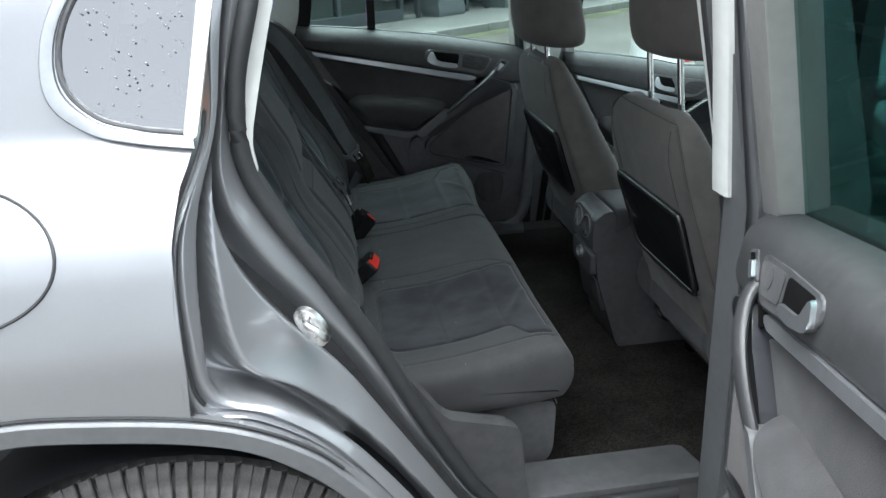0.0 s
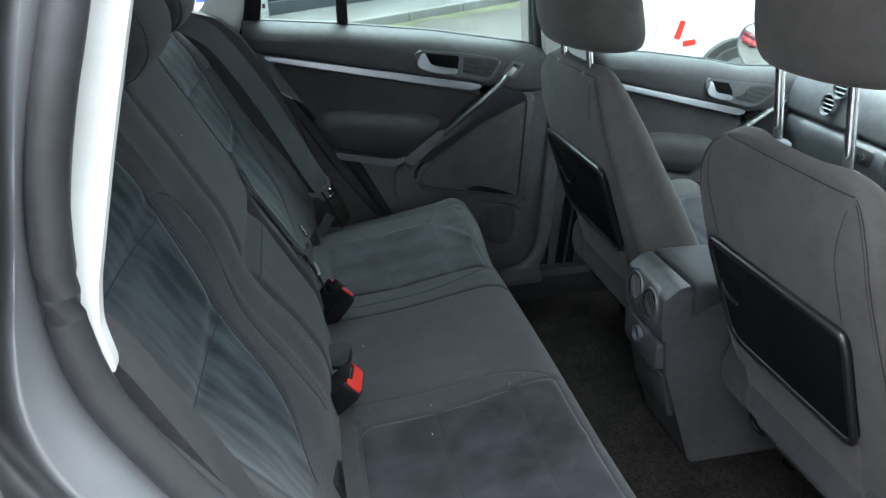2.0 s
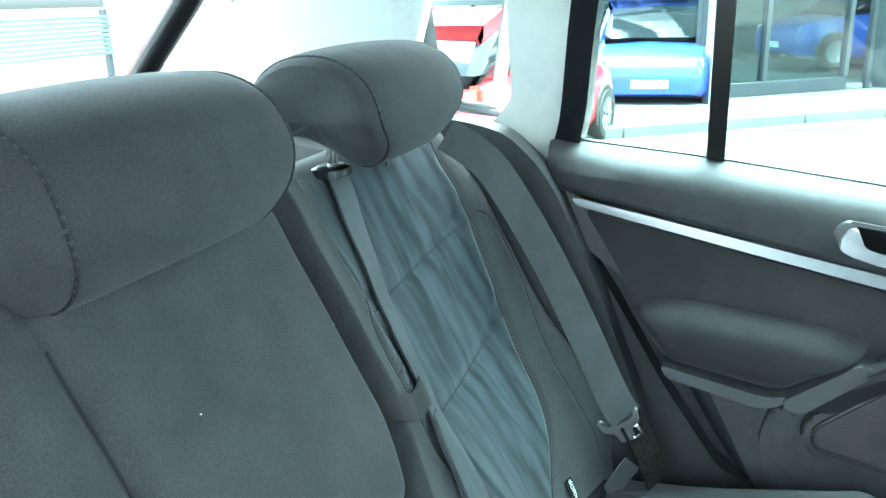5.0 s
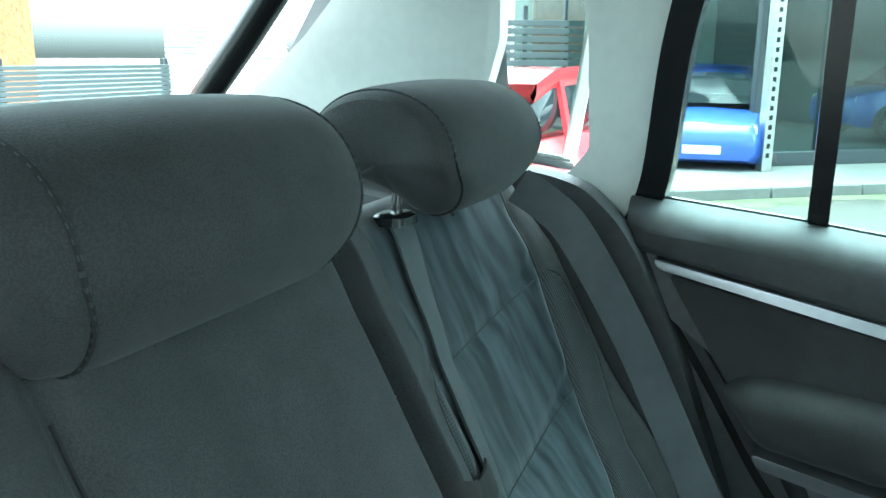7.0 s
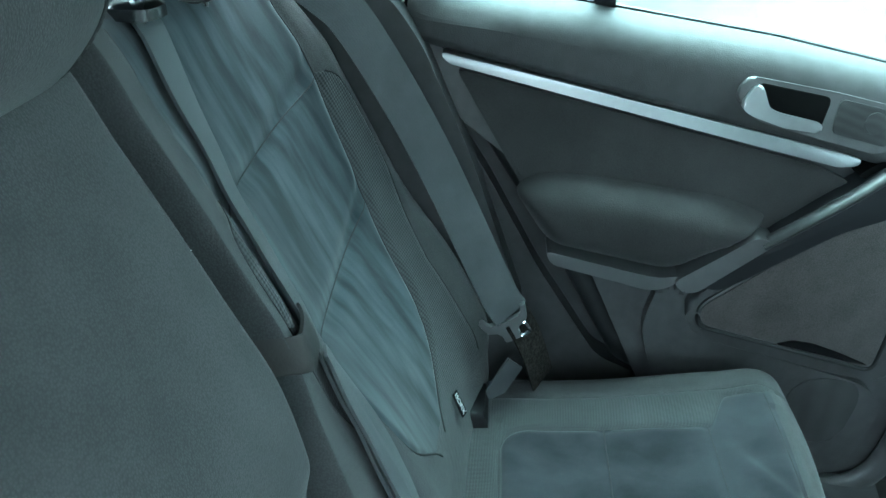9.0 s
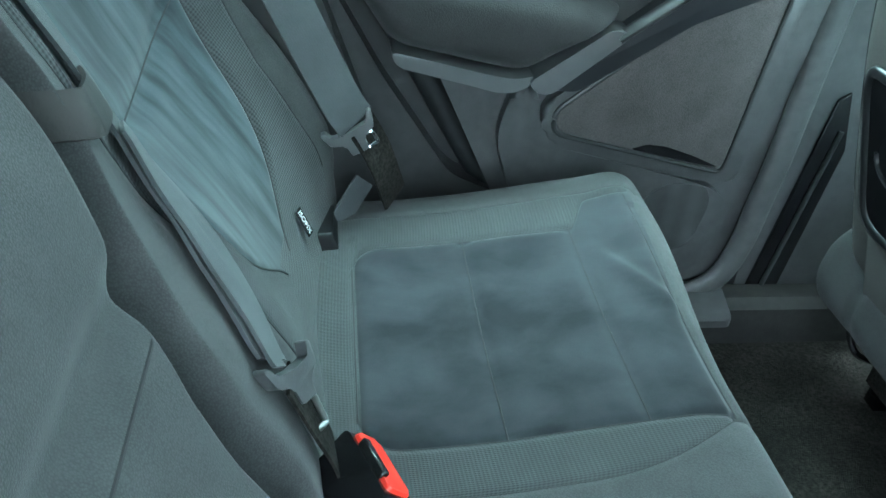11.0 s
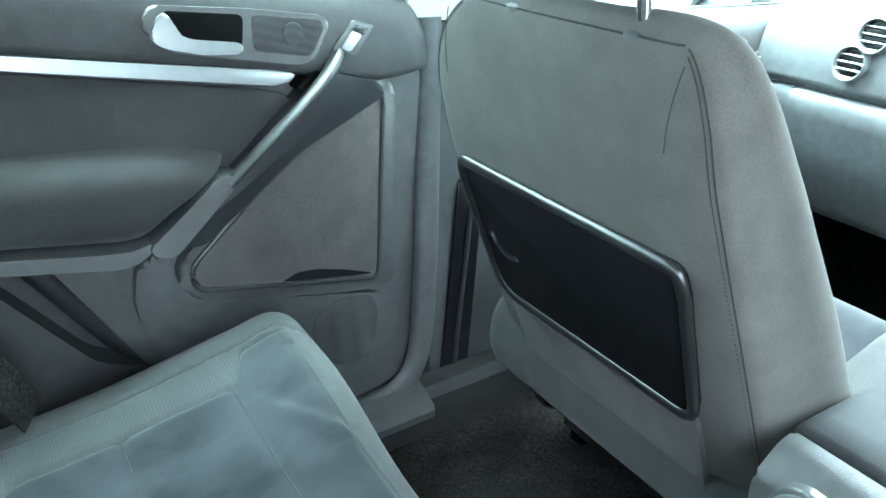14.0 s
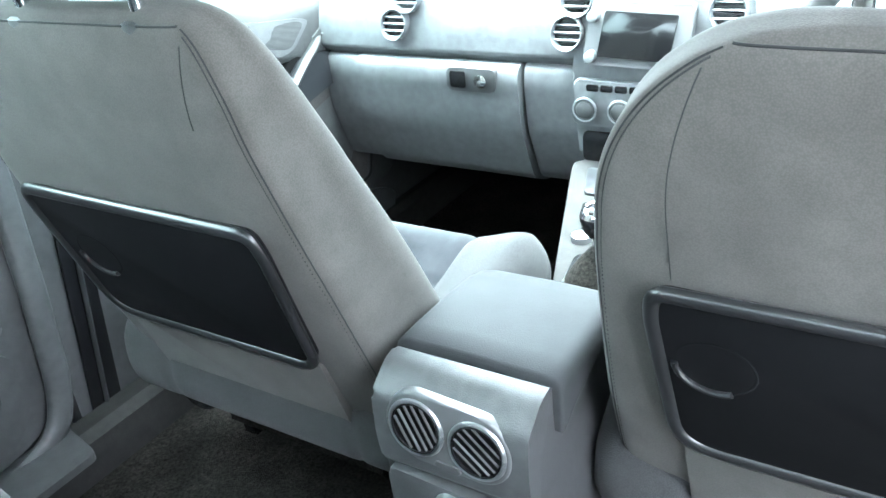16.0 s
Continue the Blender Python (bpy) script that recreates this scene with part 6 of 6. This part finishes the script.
# The outer belt's lower run is likewise coloured near-black to imitate shade.
part("lower_webbing", strap(spline([(0.212, 0.566, 0.752), (0.232, 0.568, 0.715), (0.252, 0.580, 0.655)], 5), 0.043, 0.0024, (0.7, -0.6, 0.3)), CARPET, side, "belt run below the tongue, shade put into its colour")
part("end_strap", strap(spline([(0.216, 0.572, 0.682), (0.198, 0.558, 0.656), (0.180, 0.545, 0.628)], 4), 0.026, 0.003, (0.6, -0.8, 0.3)), WEBBING, side)


def buckle(label, at, yaw, lean, red=True):
    """A stalk with a black box and a red push button in its mouth."""
    b = thing("belt_buckle", label, "belt buckle", "belt buckles")
    t = Matrix.Translation(at) @ Matrix.Rotation(yaw, 4, "Z") @ Matrix.Rotation(lean, 4, "Y") @ Matrix.Scale(1.15, 4)
    bm = plate(rounded([(-0.026, -0.075), (0.026, -0.075), (0.029, 0.0), (-0.029, 0.0)], 0.006), lambda u, v, d: Vector((d, u, v)), -0.014, 0.014, 0.005)
    bmesh.ops.transform(bm, matrix=t, verts=bm.verts)
    bd = part("buckle_body", bm, GLOSS_BLACK, b)
    if red:
        bm = plate(rounded([(-0.024, -0.011), (0.024, -0.011), (0.024, 0.011), (-0.024, 0.011)], 0.004), lambda u, v, d: Vector((v, u, d)), -0.012, 0.003, 0.002)
        bmesh.ops.transform(bm, matrix=t, verts=bm.verts)
        rb = part("release_button", bm, RED, bd, "red release button")
        bm = box((0.006, 0.030, 0.006), (-0.010, 0, 0.003), 0.001, 1)
        bmesh.ops.transform(bm, matrix=t, verts=bm.verts)
        part("buckle_slot", bm, GLOSS_BLACK, bd)
    return b


buckle("black belt buckle with red button on the rear cushion", (0.212, 0.158, 0.690), radians(22), radians(46))
buckle("black belt buckle with red button on the rear cushion", (0.206, -0.158, 0.692), radians(-10), radians(48))
# the middle place's buckle lies flat with its mouth towards the right-hand seat
flat = thing("belt_buckle", "plain black belt buckle lying flat on the rear cushion", "belt buckle", "belt buckles")
fb = part("buckle_body", plate(rounded([(0.164, -0.074), (0.172, -0.016), (0.180, -0.010), (0.208, -0.010), (0.212, -0.018), (0.198, -0.072)], 0.004), lambda u, v, d: Vector((u, v, 0.668 + d + 0.10 * (v + 0.04) - 0.10 * (u - 0.19))), -0.026, 0.0, 0.004), TRAY_BLACK, flat)
part("buckle_slot", box((0.026, 0.006, 0.010), (0.182, -0.074, 0.654), 0.001, 1), TRIM_GREY, fb, "metal edges in the mouth")
part("strap", strap(spline([(0.192, -0.014, 0.654), (0.186, 0.010, 0.650), (0.168, 0.030, 0.640)], 4), 0.028, 0.003, (0, 0, 1)), CARPET, fb)

# child-seat anchor tags with their lettering
def isofix(at, turn):
    tag = thing("anchor_tag", "small black tag with white ISOFIX lettering", "tag", "anchor tags")
    m = Matrix.Translation(at) @ turn
    bm = box((0.0012, 0.012, 0.030), (0, 0, 0), 0.0004, 1)
    bmesh.ops.transform(bm, matrix=m, verts=bm.verts)
    cloth = part("tag_cloth", bm, GLOSS_BLACK, tag)
    cu = bpy.data.curves.new("lettering", "FONT")
    cu.body, cu.size, cu.extrude = "ISOFIX", 0.0088, 0.0002
    cu.align_x, cu.align_y = "CENTER", "CENTER"
    tmp = bpy.data.objects.new("lettering", cu)
    scene.collection.objects.link(tmp)
    me = bpy.data.meshes.new_from_object(tmp.evaluated_get(bpy.context.evaluated_depsgraph_get()))
    bpy.data.objects.remove(tmp)
    me.transform(m @ Matrix(((0, 0, 1, 0.0009), (0, 1, 0, 0), (-1, 0, 0, 0), (0, 0, 0, 1))) @ Matrix.Identity(4))
    me.materials.append(WHITE_MARK)
    ob = new("lettering", me)
    ob.parent = tag
    ob["label"] = "white lettering"


for gy, gx in ((0.535, 0.165), (-0.310, 0.150)):
    guide = thing("anchor_guide", "black plastic child-seat anchor guide in the seat joint", "anchor guide", "anchor guides")
    part("guide_frame", plate(rounded([(-0.05, -0.03), (0.05, -0.03), (0.036, 0.006), (-0.036, 0.012)], 0.006), lambda u, v, d, gx=gx, gy=gy: Vector((gx + d + 0.02 - v * 0.4, gy + u, 0.645 + v)), -0.02, 0.0, 0.004), TRAY_BLACK, guide)
isofix((0.152, 0.472, 0.690), Matrix.Rotation(radians(-20), 4, "Z") @ Matrix.Rotation(radians(-28), 4, "Y"))
isofix((0.150, -0.245, 0.712), Matrix.Rotation(radians(-20), 4, "Z") @ Matrix.Rotation(radians(-28), 4, "Y"))

# ---- outside ----
ASPHALT = material("damp_asphalt", (0.062, 0.058, 0.049), 0.6, scale=30, vary=0.3, bump=0.3, bump_scale=120, stain=0.3, stain_scale=0.7)
MOSS = material("mossy_edge", (0.070, 0.077, 0.040), 0.9, scale=25, vary=0.4, bump=0.6, bump_scale=90, stain=0.4, stain_scale=2.0)
CONCRETE = material("pale_concrete", (0.15, 0.15, 0.14), 0.7, scale=15, vary=0.15, bump=0.2, bump_scale=150, stain=0.15, stain_scale=1.2)
PAVING = material("weathered_pale_paving", (0.34, 0.34, 0.32), 0.75, scale=12, vary=0.12, bump=0.2, bump_scale=120, stain=0.2, stain_scale=0.9)
DARK_METAL = material("anthracite_metal", (0.045, 0.052, 0.058), 0.4, vary=0.05, metal=0.2)
CLAD = material("grey_corrugated_cladding", (0.13, 0.145, 0.15), 0.4, metal=0.4, vary=0.06)
RENDERED = material("cream_render", (0.62, 0.60, 0.55), 0.85, vary=0.06, bump=0.2)
BRICK = material("orange_brick", (0.45, 0.17, 0.07), 0.85, scale=9, vary=0.3, bump=0.4, bump_scale=40)
PAINTS = {"red": material("red_car_paint", (0.62, 0.03, 0.04), 0.3, coat=0.8, vary=0.03), "white": material("white_car_paint", (0.78, 0.79, 0.80), 0.3, coat=0.8, vary=0.02), "blue": material("blue_car_paint", (0.04, 0.09, 0.40), 0.3, coat=0.8, vary=0.03), "grey": material("grey_car_paint", (0.16, 0.19, 0.21), 0.3, coat=0.8, vary=0.03)}
DARK_GLASS = material("dark_car_glass", (0.02, 0.025, 0.028), 0.05, vary=0.02)
LAMP = material("clear_lamp", (0.7, 0.7, 0.7), 0.1, vary=0.02)

YARD = -0.35  # the yard falls away beside the car


def fall(y):
    return YARD * smoothstep(1.1, 3.6, y)


yard_rows = [-400, -100, -25, -5, 0, 1.0] + [1.0 + 0.2 * k for k in range(1, 15)] + [5, 9, 14, 20, 30, 60, 120, 250, 400]
tagged(part("ground", loft([[Vector((x, y, fall(y))) for x in np.linspace(-400, 400, 9)] for y in yard_rows], False), ASPHALT), "damp grey-brown asphalt yard", "ground", kind="structure")

FX, FY = Vector((0.80, 0.60, 0)), Vector((-0.60, 0.80, 0))
F0 = Vector((-0.08, 12.16, YARD))


def fac(s, n, z):
    """Along the showroom's front s, behind it n, up z."""
    return F0 + (FX * s + FY * n + Vector((0, 0, z))) * 1.27


def block(s0, s1, n0, n1, z0, z1, bevel=0.01):
    bm = bmesh.new()
    bmesh.ops.create_cube(bm, size=1)
    for v in bm.verts:
        v.co = fac(s0 if v.co.x < 0 else s1, n0 if v.co.y < 0 else n1, z0 if v.co.z < 0 else z1)
    if bevel:
        bmesh.ops.bevel(bm, geom=bm.edges[:], offset=bevel, segments=1, affect="EDGES")
    return bm


tagged(part("pavement", block(-14, 16, -1.35, 14, 0.0, 0.10), CONCRETE), "pale concrete pavement before the showroom", "pavement", kind="structure")
for k in range(30):
    part("kerb_stone", block(-14 + k, -13.01 + k, -1.48, -1.36, 0.0, 0.115, 0.015), CONCRETE, bpy.data.objects["pavement"])
moss_rows = []
for k in range(121):
    s = -6 + 18 * k / 120
    w = 0.28 + 0.30 * noise.noise(Vector((s * 1.3, 0, 0))) + 0.25 * noise.noise(Vector((s * 4.1, 3, 0)))
    moss_rows.append([fac(s, -1.49, 0.012), fac(s, -1.49 - w * 0.5, 0.008), fac(s, -1.50 - max(0.06, w), 0.003)])
tagged(part("moss", loft(moss_rows, False), MOSS), "green moss along the kerb", "moss", kind="stuff")
road = [[Vector((4.62 + 0.55 * (y - 7.8) + dx, y, fall(y) + 0.004)) for dx in (0.0, 3.6)] for y in np.linspace(3.7, 38.0, 15)]
tagged(part("road", loft(road, False), CONCRETE), "smooth pale concrete drive", "road", kind="structure")

# showroom
shop = thing("showroom", "car showroom with dark-framed glazing and corrugated piers", "building")
part("floor_slab", block(-0.3, 2.2, 0.0, 9, 0.10, 0.16), CONCRETE, shop)
part("plinth", block(-0.3, 1.75, -0.06, 0.06, 0.10, 0.26), DARK_METAL, shop)
for s in (-0.30, 0.55, 1.70):
    part("mullion", block(s, s + 0.07, -0.05, 0.05, 0.26, 3.6), DARK_METAL, shop)
part("transom", block(-0.3, 1.75, -0.05, 0.05, 3.5, 3.7), DARK_METAL, shop)
for a, b in ((-0.23, 0.55), (0.62, 1.70)):
    part("pane", block(a, b, -0.008, 0.008, 0.26, 3.5, 0), GLASS, shop, "tall showroom pane")
part("end_pane", block(-0.29, -0.275, 0.06, 8.6, 0.26, 3.5, 0), GLASS, shop, "glazed end of the showroom")
for n in (2.8, 5.7):
    part("mullion", block(-0.31, -0.25, n, n + 0.07, 0.16, 3.6), DARK_METAL, shop)
part("fascia", block(-0.5, 16, -0.5, 8.8, 3.7, 4.9), CLAD, shop)
part("inner_wall", block(-0.3, 4.4, 8.6, 8.8, 0.1, 3.7), RENDERED, shop)
part("inner_panel", block(0.1, 1.8, 8.45, 8.58, 1.3, 2.6), BRICK, shop, "orange display panel")
for s0 in (2.55, 4.05):
    rows = []
    for k in range(41):
        z = 0.10 + 3.6 * k / 40
        d = 0.03 * (1 if k % 2 else 0)
        rows.append([fac(s0 - 0.28 - d * 0.3, 0.2, z), fac(s0 - 0.28, -0.25 - d, z), fac(s0 + 0.28, -0.25 - d, z), fac(s0 + 0.28 + d * 0.3, 0.2, z)])
    part("cladding_pier", loft(rows, False), CLAD, shop, "corrugated grey pier")
for s0 in (2.05, 3.1, 3.6):
    part("door_frame", block(s0, s0 + 0.07, -0.04, 0.04, 0.1, 2.6), DARK_METAL, shop)
part("side_wall", block(4.4, 4.55, 0.2, 8.7, 0.1, 3.7), CLAD, shop)

# perforated steel post before the glazing
post = thing("steel_post", "perforated galvanised steel post before the showroom", "post")
part("post", block(-0.42, -0.30, -0.45, -0.33, 0.10, 3.4, 0.006), STEEL, post)
for k in range(30):
    part("post_hole", block(-0.385, -0.345, -0.456, -0.448, 0.25 + k * 0.1, 0.30 + k * 0.1, 0.002), GLOSS_BLACK, post)


def parked_car(label, at, yaw, paint, group="parked cars"):
    """A small hatchback: lofted body, glasshouse, four wheels and lamps."""
    car = thing("parked_car", label, "car", group)
    m = Matrix.Translation(at) @ Matrix.Rotation(yaw, 4, "Z")

    def xf(bm):
        bmesh.ops.transform(bm, matrix=m, verts=bm.verts)
        return bm

    def section(x, w, z0, z1, crown):
        return [Vector((x, -w * 0.9, z0)), Vector((x, -w, z0 + 0.12)), Vector((x, -w, (z0 + z1) / 2)), Vector((x, -w * 0.96, z1 - 0.10)), Vector((x, -w * 0.86, z1)), Vector((x, 0, z1 + crown)), Vector((x, w * 0.86, z1)), Vector((x, w * 0.96, z1 - 0.10)), Vector((x, w, (z0 + z1) / 2)), Vector((x, w, z0 + 0.12)), Vector((x, w * 0.9, z0))]

    hull = [section(*p) for p in ((-1.98, 0.55, 0.35, 0.72, 0.0), (-1.93, 0.78, 0.26, 0.90, 0.02), (-1.6, 0.84, 0.20, 0.95, 0.02), (-0.6, 0.86, 0.18, 0.95, 0.0), (0.6, 0.86, 0.18, 0.94, 0.02), (1.2, 0.84, 0.19, 0.90, 0.04), (1.75, 0.78, 0.22, 0.80, 0.03), (1.93, 0.68, 0.28, 0.70, 0.02), (1.98, 0.50, 0.36, 0.60, 0.0))]
    body_part = part("body", xf(loft(hull)), PAINTS[paint], car)
    cab = [section(*p) for p in ((-1.88, 0.70, 0.90, 0.96, 0.0), (-1.62, 0.70, 0.90, 1.34, 0.02), (-1.3, 0.70, 0.90, 1.46, 0.03), (-0.3, 0.70, 0.90, 1.50, 0.03), (0.3, 0.70, 0.90, 1.44, 0.03), (0.85, 0.70, 0.90, 1.06, 0.02), (1.05, 0.68, 0.88, 0.93, 0.0))]
    part("glasshouse", xf(loft(cab)), DARK_GLASS, car)
    top = [section(*p) for p in ((-1.66, 0.68, 1.30, 1.36, 0.0), (-1.3, 0.69, 1.42, 1.475, 0.03), (-0.3, 0.69, 1.46, 1.515, 0.03), (0.35, 0.68, 1.40, 1.45, 0.02))]
    part("roof", xf(loft(top)), PAINTS[paint], car)
    for s in (-1, 1):
        for x in (-1.25, -0.35, 0.55):
            part("pillar", xf(loft([[Vector((x + k * (-0.25 if x < 0.5 else -0.5) * (1 if x > 0 else -0.3) + dx, s * (0.845 - 0.16 * k), 0.90 + 0.55 * k)) for dx in (-0.04, 0.04)] + [Vector((x + k * (-0.25 if x < 0.5 else -0.5) * (1 if x > 0 else -0.3) + dx, s * (0.80 - 0.16 * k), 0.90 + 0.55 * k)) for dx in (0.04, -0.04)] for k in (0, 1)])), PAINTS[paint], car)
        part("headlight", xf(loft([ring_at((1.78, s * 0.62, 0.68), (0.6, s * 0.5, 0), (0, 0, 1), r, r * 0.55, 2.4, 18) for r in (0.17, 0.15)])), LAMP, car)
        part("tail_light", xf(box((0.12, 0.14, 0.28), (-1.87, s * 0.70, 0.80), 0.03)), RED, car)
        part("door_handle", xf(box((0.16, 0.03, 0.03), (-0.25, s * 0.87, 0.80), 0.01)), PAINTS[paint], car)
        for x in (-1.25, 1.22):
            w = new("wheel")
            w.parent = car
            part("tyre", xf(loft([[Vector((x + r * math.cos(a), s * (0.785 + y), 0.30 + r * math.sin(a))) for y, r in ((-0.1, 0.2), (-0.1, 0.275), (-0.07, 0.30), (0.06, 0.30), (0.10, 0.275), (0.105, 0.20))] for a in (2 * math.pi * k / 36 for k in range(37))], False)), TYRE, w)
            part("rim", xf(loft([[Vector((x + r * math.cos(a), s * (0.785 + y), 0.30 + r * math.sin(a))) for a in (2 * math.pi * k / 36 for k in range(36))] for y, r in ((0.06, 0.215), (0.100, 0.21), (0.085, 0.19), (0.080, 0.02))])), SILVER, w)
            part("wheel_arch", xf(loft([[Vector((x + r * math.cos(a), s * y, 0.30 + r * math.sin(a))) for y, r in ((0.80, 0.345), (0.867, 0.345), (0.873, 0.337), (0.868, 0.28), (0.80, 0.28))] for a in (math.pi * (k / 24) for k in range(-2, 27))], False)), TYRE, w, "dark wheel arch lining")
            for q in range(7):
                a = 2 * math.pi * q / 7
                part("spoke", xf(tube([(x + r * math.cos(a), s * 0.872, 0.30 + r * math.sin(a)) for r in (0.03, 0.195)], 0.019, 6)), SILVER, w)
    part("number_plate", xf(box((0.02, 0.50, 0.11), (1.985, 0, 0.42), 0.004)), WHITE_MARK, car)
    part("rear_plate", xf(box((0.02, 0.50, 0.11), (-1.985, 0, 0.55), 0.004)), WHITE_MARK, car)
    return car


parked_car("red hatchback parked before the showroom, tail towards the grey car", (-2.22, 7.95, YARD), radians(82), "red")
white_car = parked_car("white hatchback with red stripes parked on the yard", (5.03, 5.13, YARD), radians(165.5), "white")
at_white = Matrix.Translation((5.03, 5.13, YARD)) @ Matrix.Rotation(radians(165.5), 4, "Z")
for u, z, wide, high, tilt in ((1.70, 0.70, 0.05, 0.15, -16), (1.62, 0.60, 0.10, 0.045, 8)):
    mark = box((wide, 0.012, high), (u, 0.792, z), 0.003, 1, Matrix.Rotation(radians(tilt), 4, "Y"))
    bmesh.ops.transform(mark, matrix=at_white, verts=mark.verts)
    part("stripe", mark, RED, white_car, "red reflective stripe")
parked_car("blue car parked beside the showroom's glazed end", (-1.15, 13.1, YARD), radians(-84), "blue")
parked_car("blue car standing inside the showroom", (2.4, 17.6, YARD + 0.205), radians(-150), "blue")
parked_car("grey car parked beyond the showroom", (9.2, 18.7, YARD + 0.13), radians(8), "grey")
parked_car("grey car parked beyond the showroom", (13.4, 19.5, YARD + 0.13), radians(8), "grey")

# yard behind the car: pale paving, slatted fence, brick house
slab_rows = [[Vector((x, y, fall(y) + 0.006)) for x in (-15.0, -8.0, -4.2)] for y in (-3.0, 0.0, 1.1, 1.7, 2.3, 2.9, 3.6, 9.0, 18.0)]
tagged(part("pavement", loft(slab_rows, False), PAVING), "pale concrete paving before the fence", "pavement", kind="structure")
fence = thing("slat_fence", "dark grey slatted metal fence behind the yard", "fence")
for k in range(9):
    part("slat", box((0.03, 9.0, 0.055), (-9.0, 5.4, 0.60 + k * 0.066), 0.004, 1), CLAD, fence)
for y in (1.0, 3.9, 6.9, 9.85):
    part("post", box((0.09, 0.09, 1.60), (-9.06, y, 0.45), 0.006, 1), DARK_METAL, fence)
shutter = thing("roller_shutter", "pale corrugated metal wall beside the fence", "wall panel")
for k in range(34):
    part("slat", box((0.05, 3.4, 0.075), (-9.2, 11.75, -0.30 + k * 0.088), 0.02, 1), RENDERED, shutter)
screen = thing("slat_fence", "dark slatted screen beyond the parked cars", "fence")
turned = Matrix.Translation((-5.4, 17.0, 0)) @ Matrix.Rotation(radians(38), 4, "Z")
for k in range(14):
    part("slat", box((7.6, 0.05, 0.13), turned @ Vector((0, 0, -0.2 + k * 0.17)), 0.01, 1, Matrix.Rotation(radians(38), 4, "Z")), CLAD, screen)
for x in (-3.8, 0.0, 3.8):
    part("post", box((0.1, 0.1, 2.75), turned @ Vector((x, 0.09, 1.0)), 0.006, 1, Matrix.Rotation(radians(38), 4, "Z")), DARK_METAL, screen)
house = thing("house", "orange brick house behind the fence", "house")
part("wall", box((0.4, 14, 5.2), (-17, 7.0, 2.0), 0.02), BRICK, house)
part("roof", loft([[Vector((-16.6, y, 4.5)), Vector((-19.5, y, 6.8)), Vector((-22.4, y, 4.5))] for y in (-0.4, 14.4)], False), CLAD, house)
for y in (2.5, 6.5, 10.5):
    w = part("window", box((0.1, 1.4, 1.3), (-16.78, y, 2.6), 0.01), RENDERED, house)
    part("pane", box((0.04, 1.2, 1.1), (-16.72, y, 2.6), 0.004), DARK_GLASS, w)
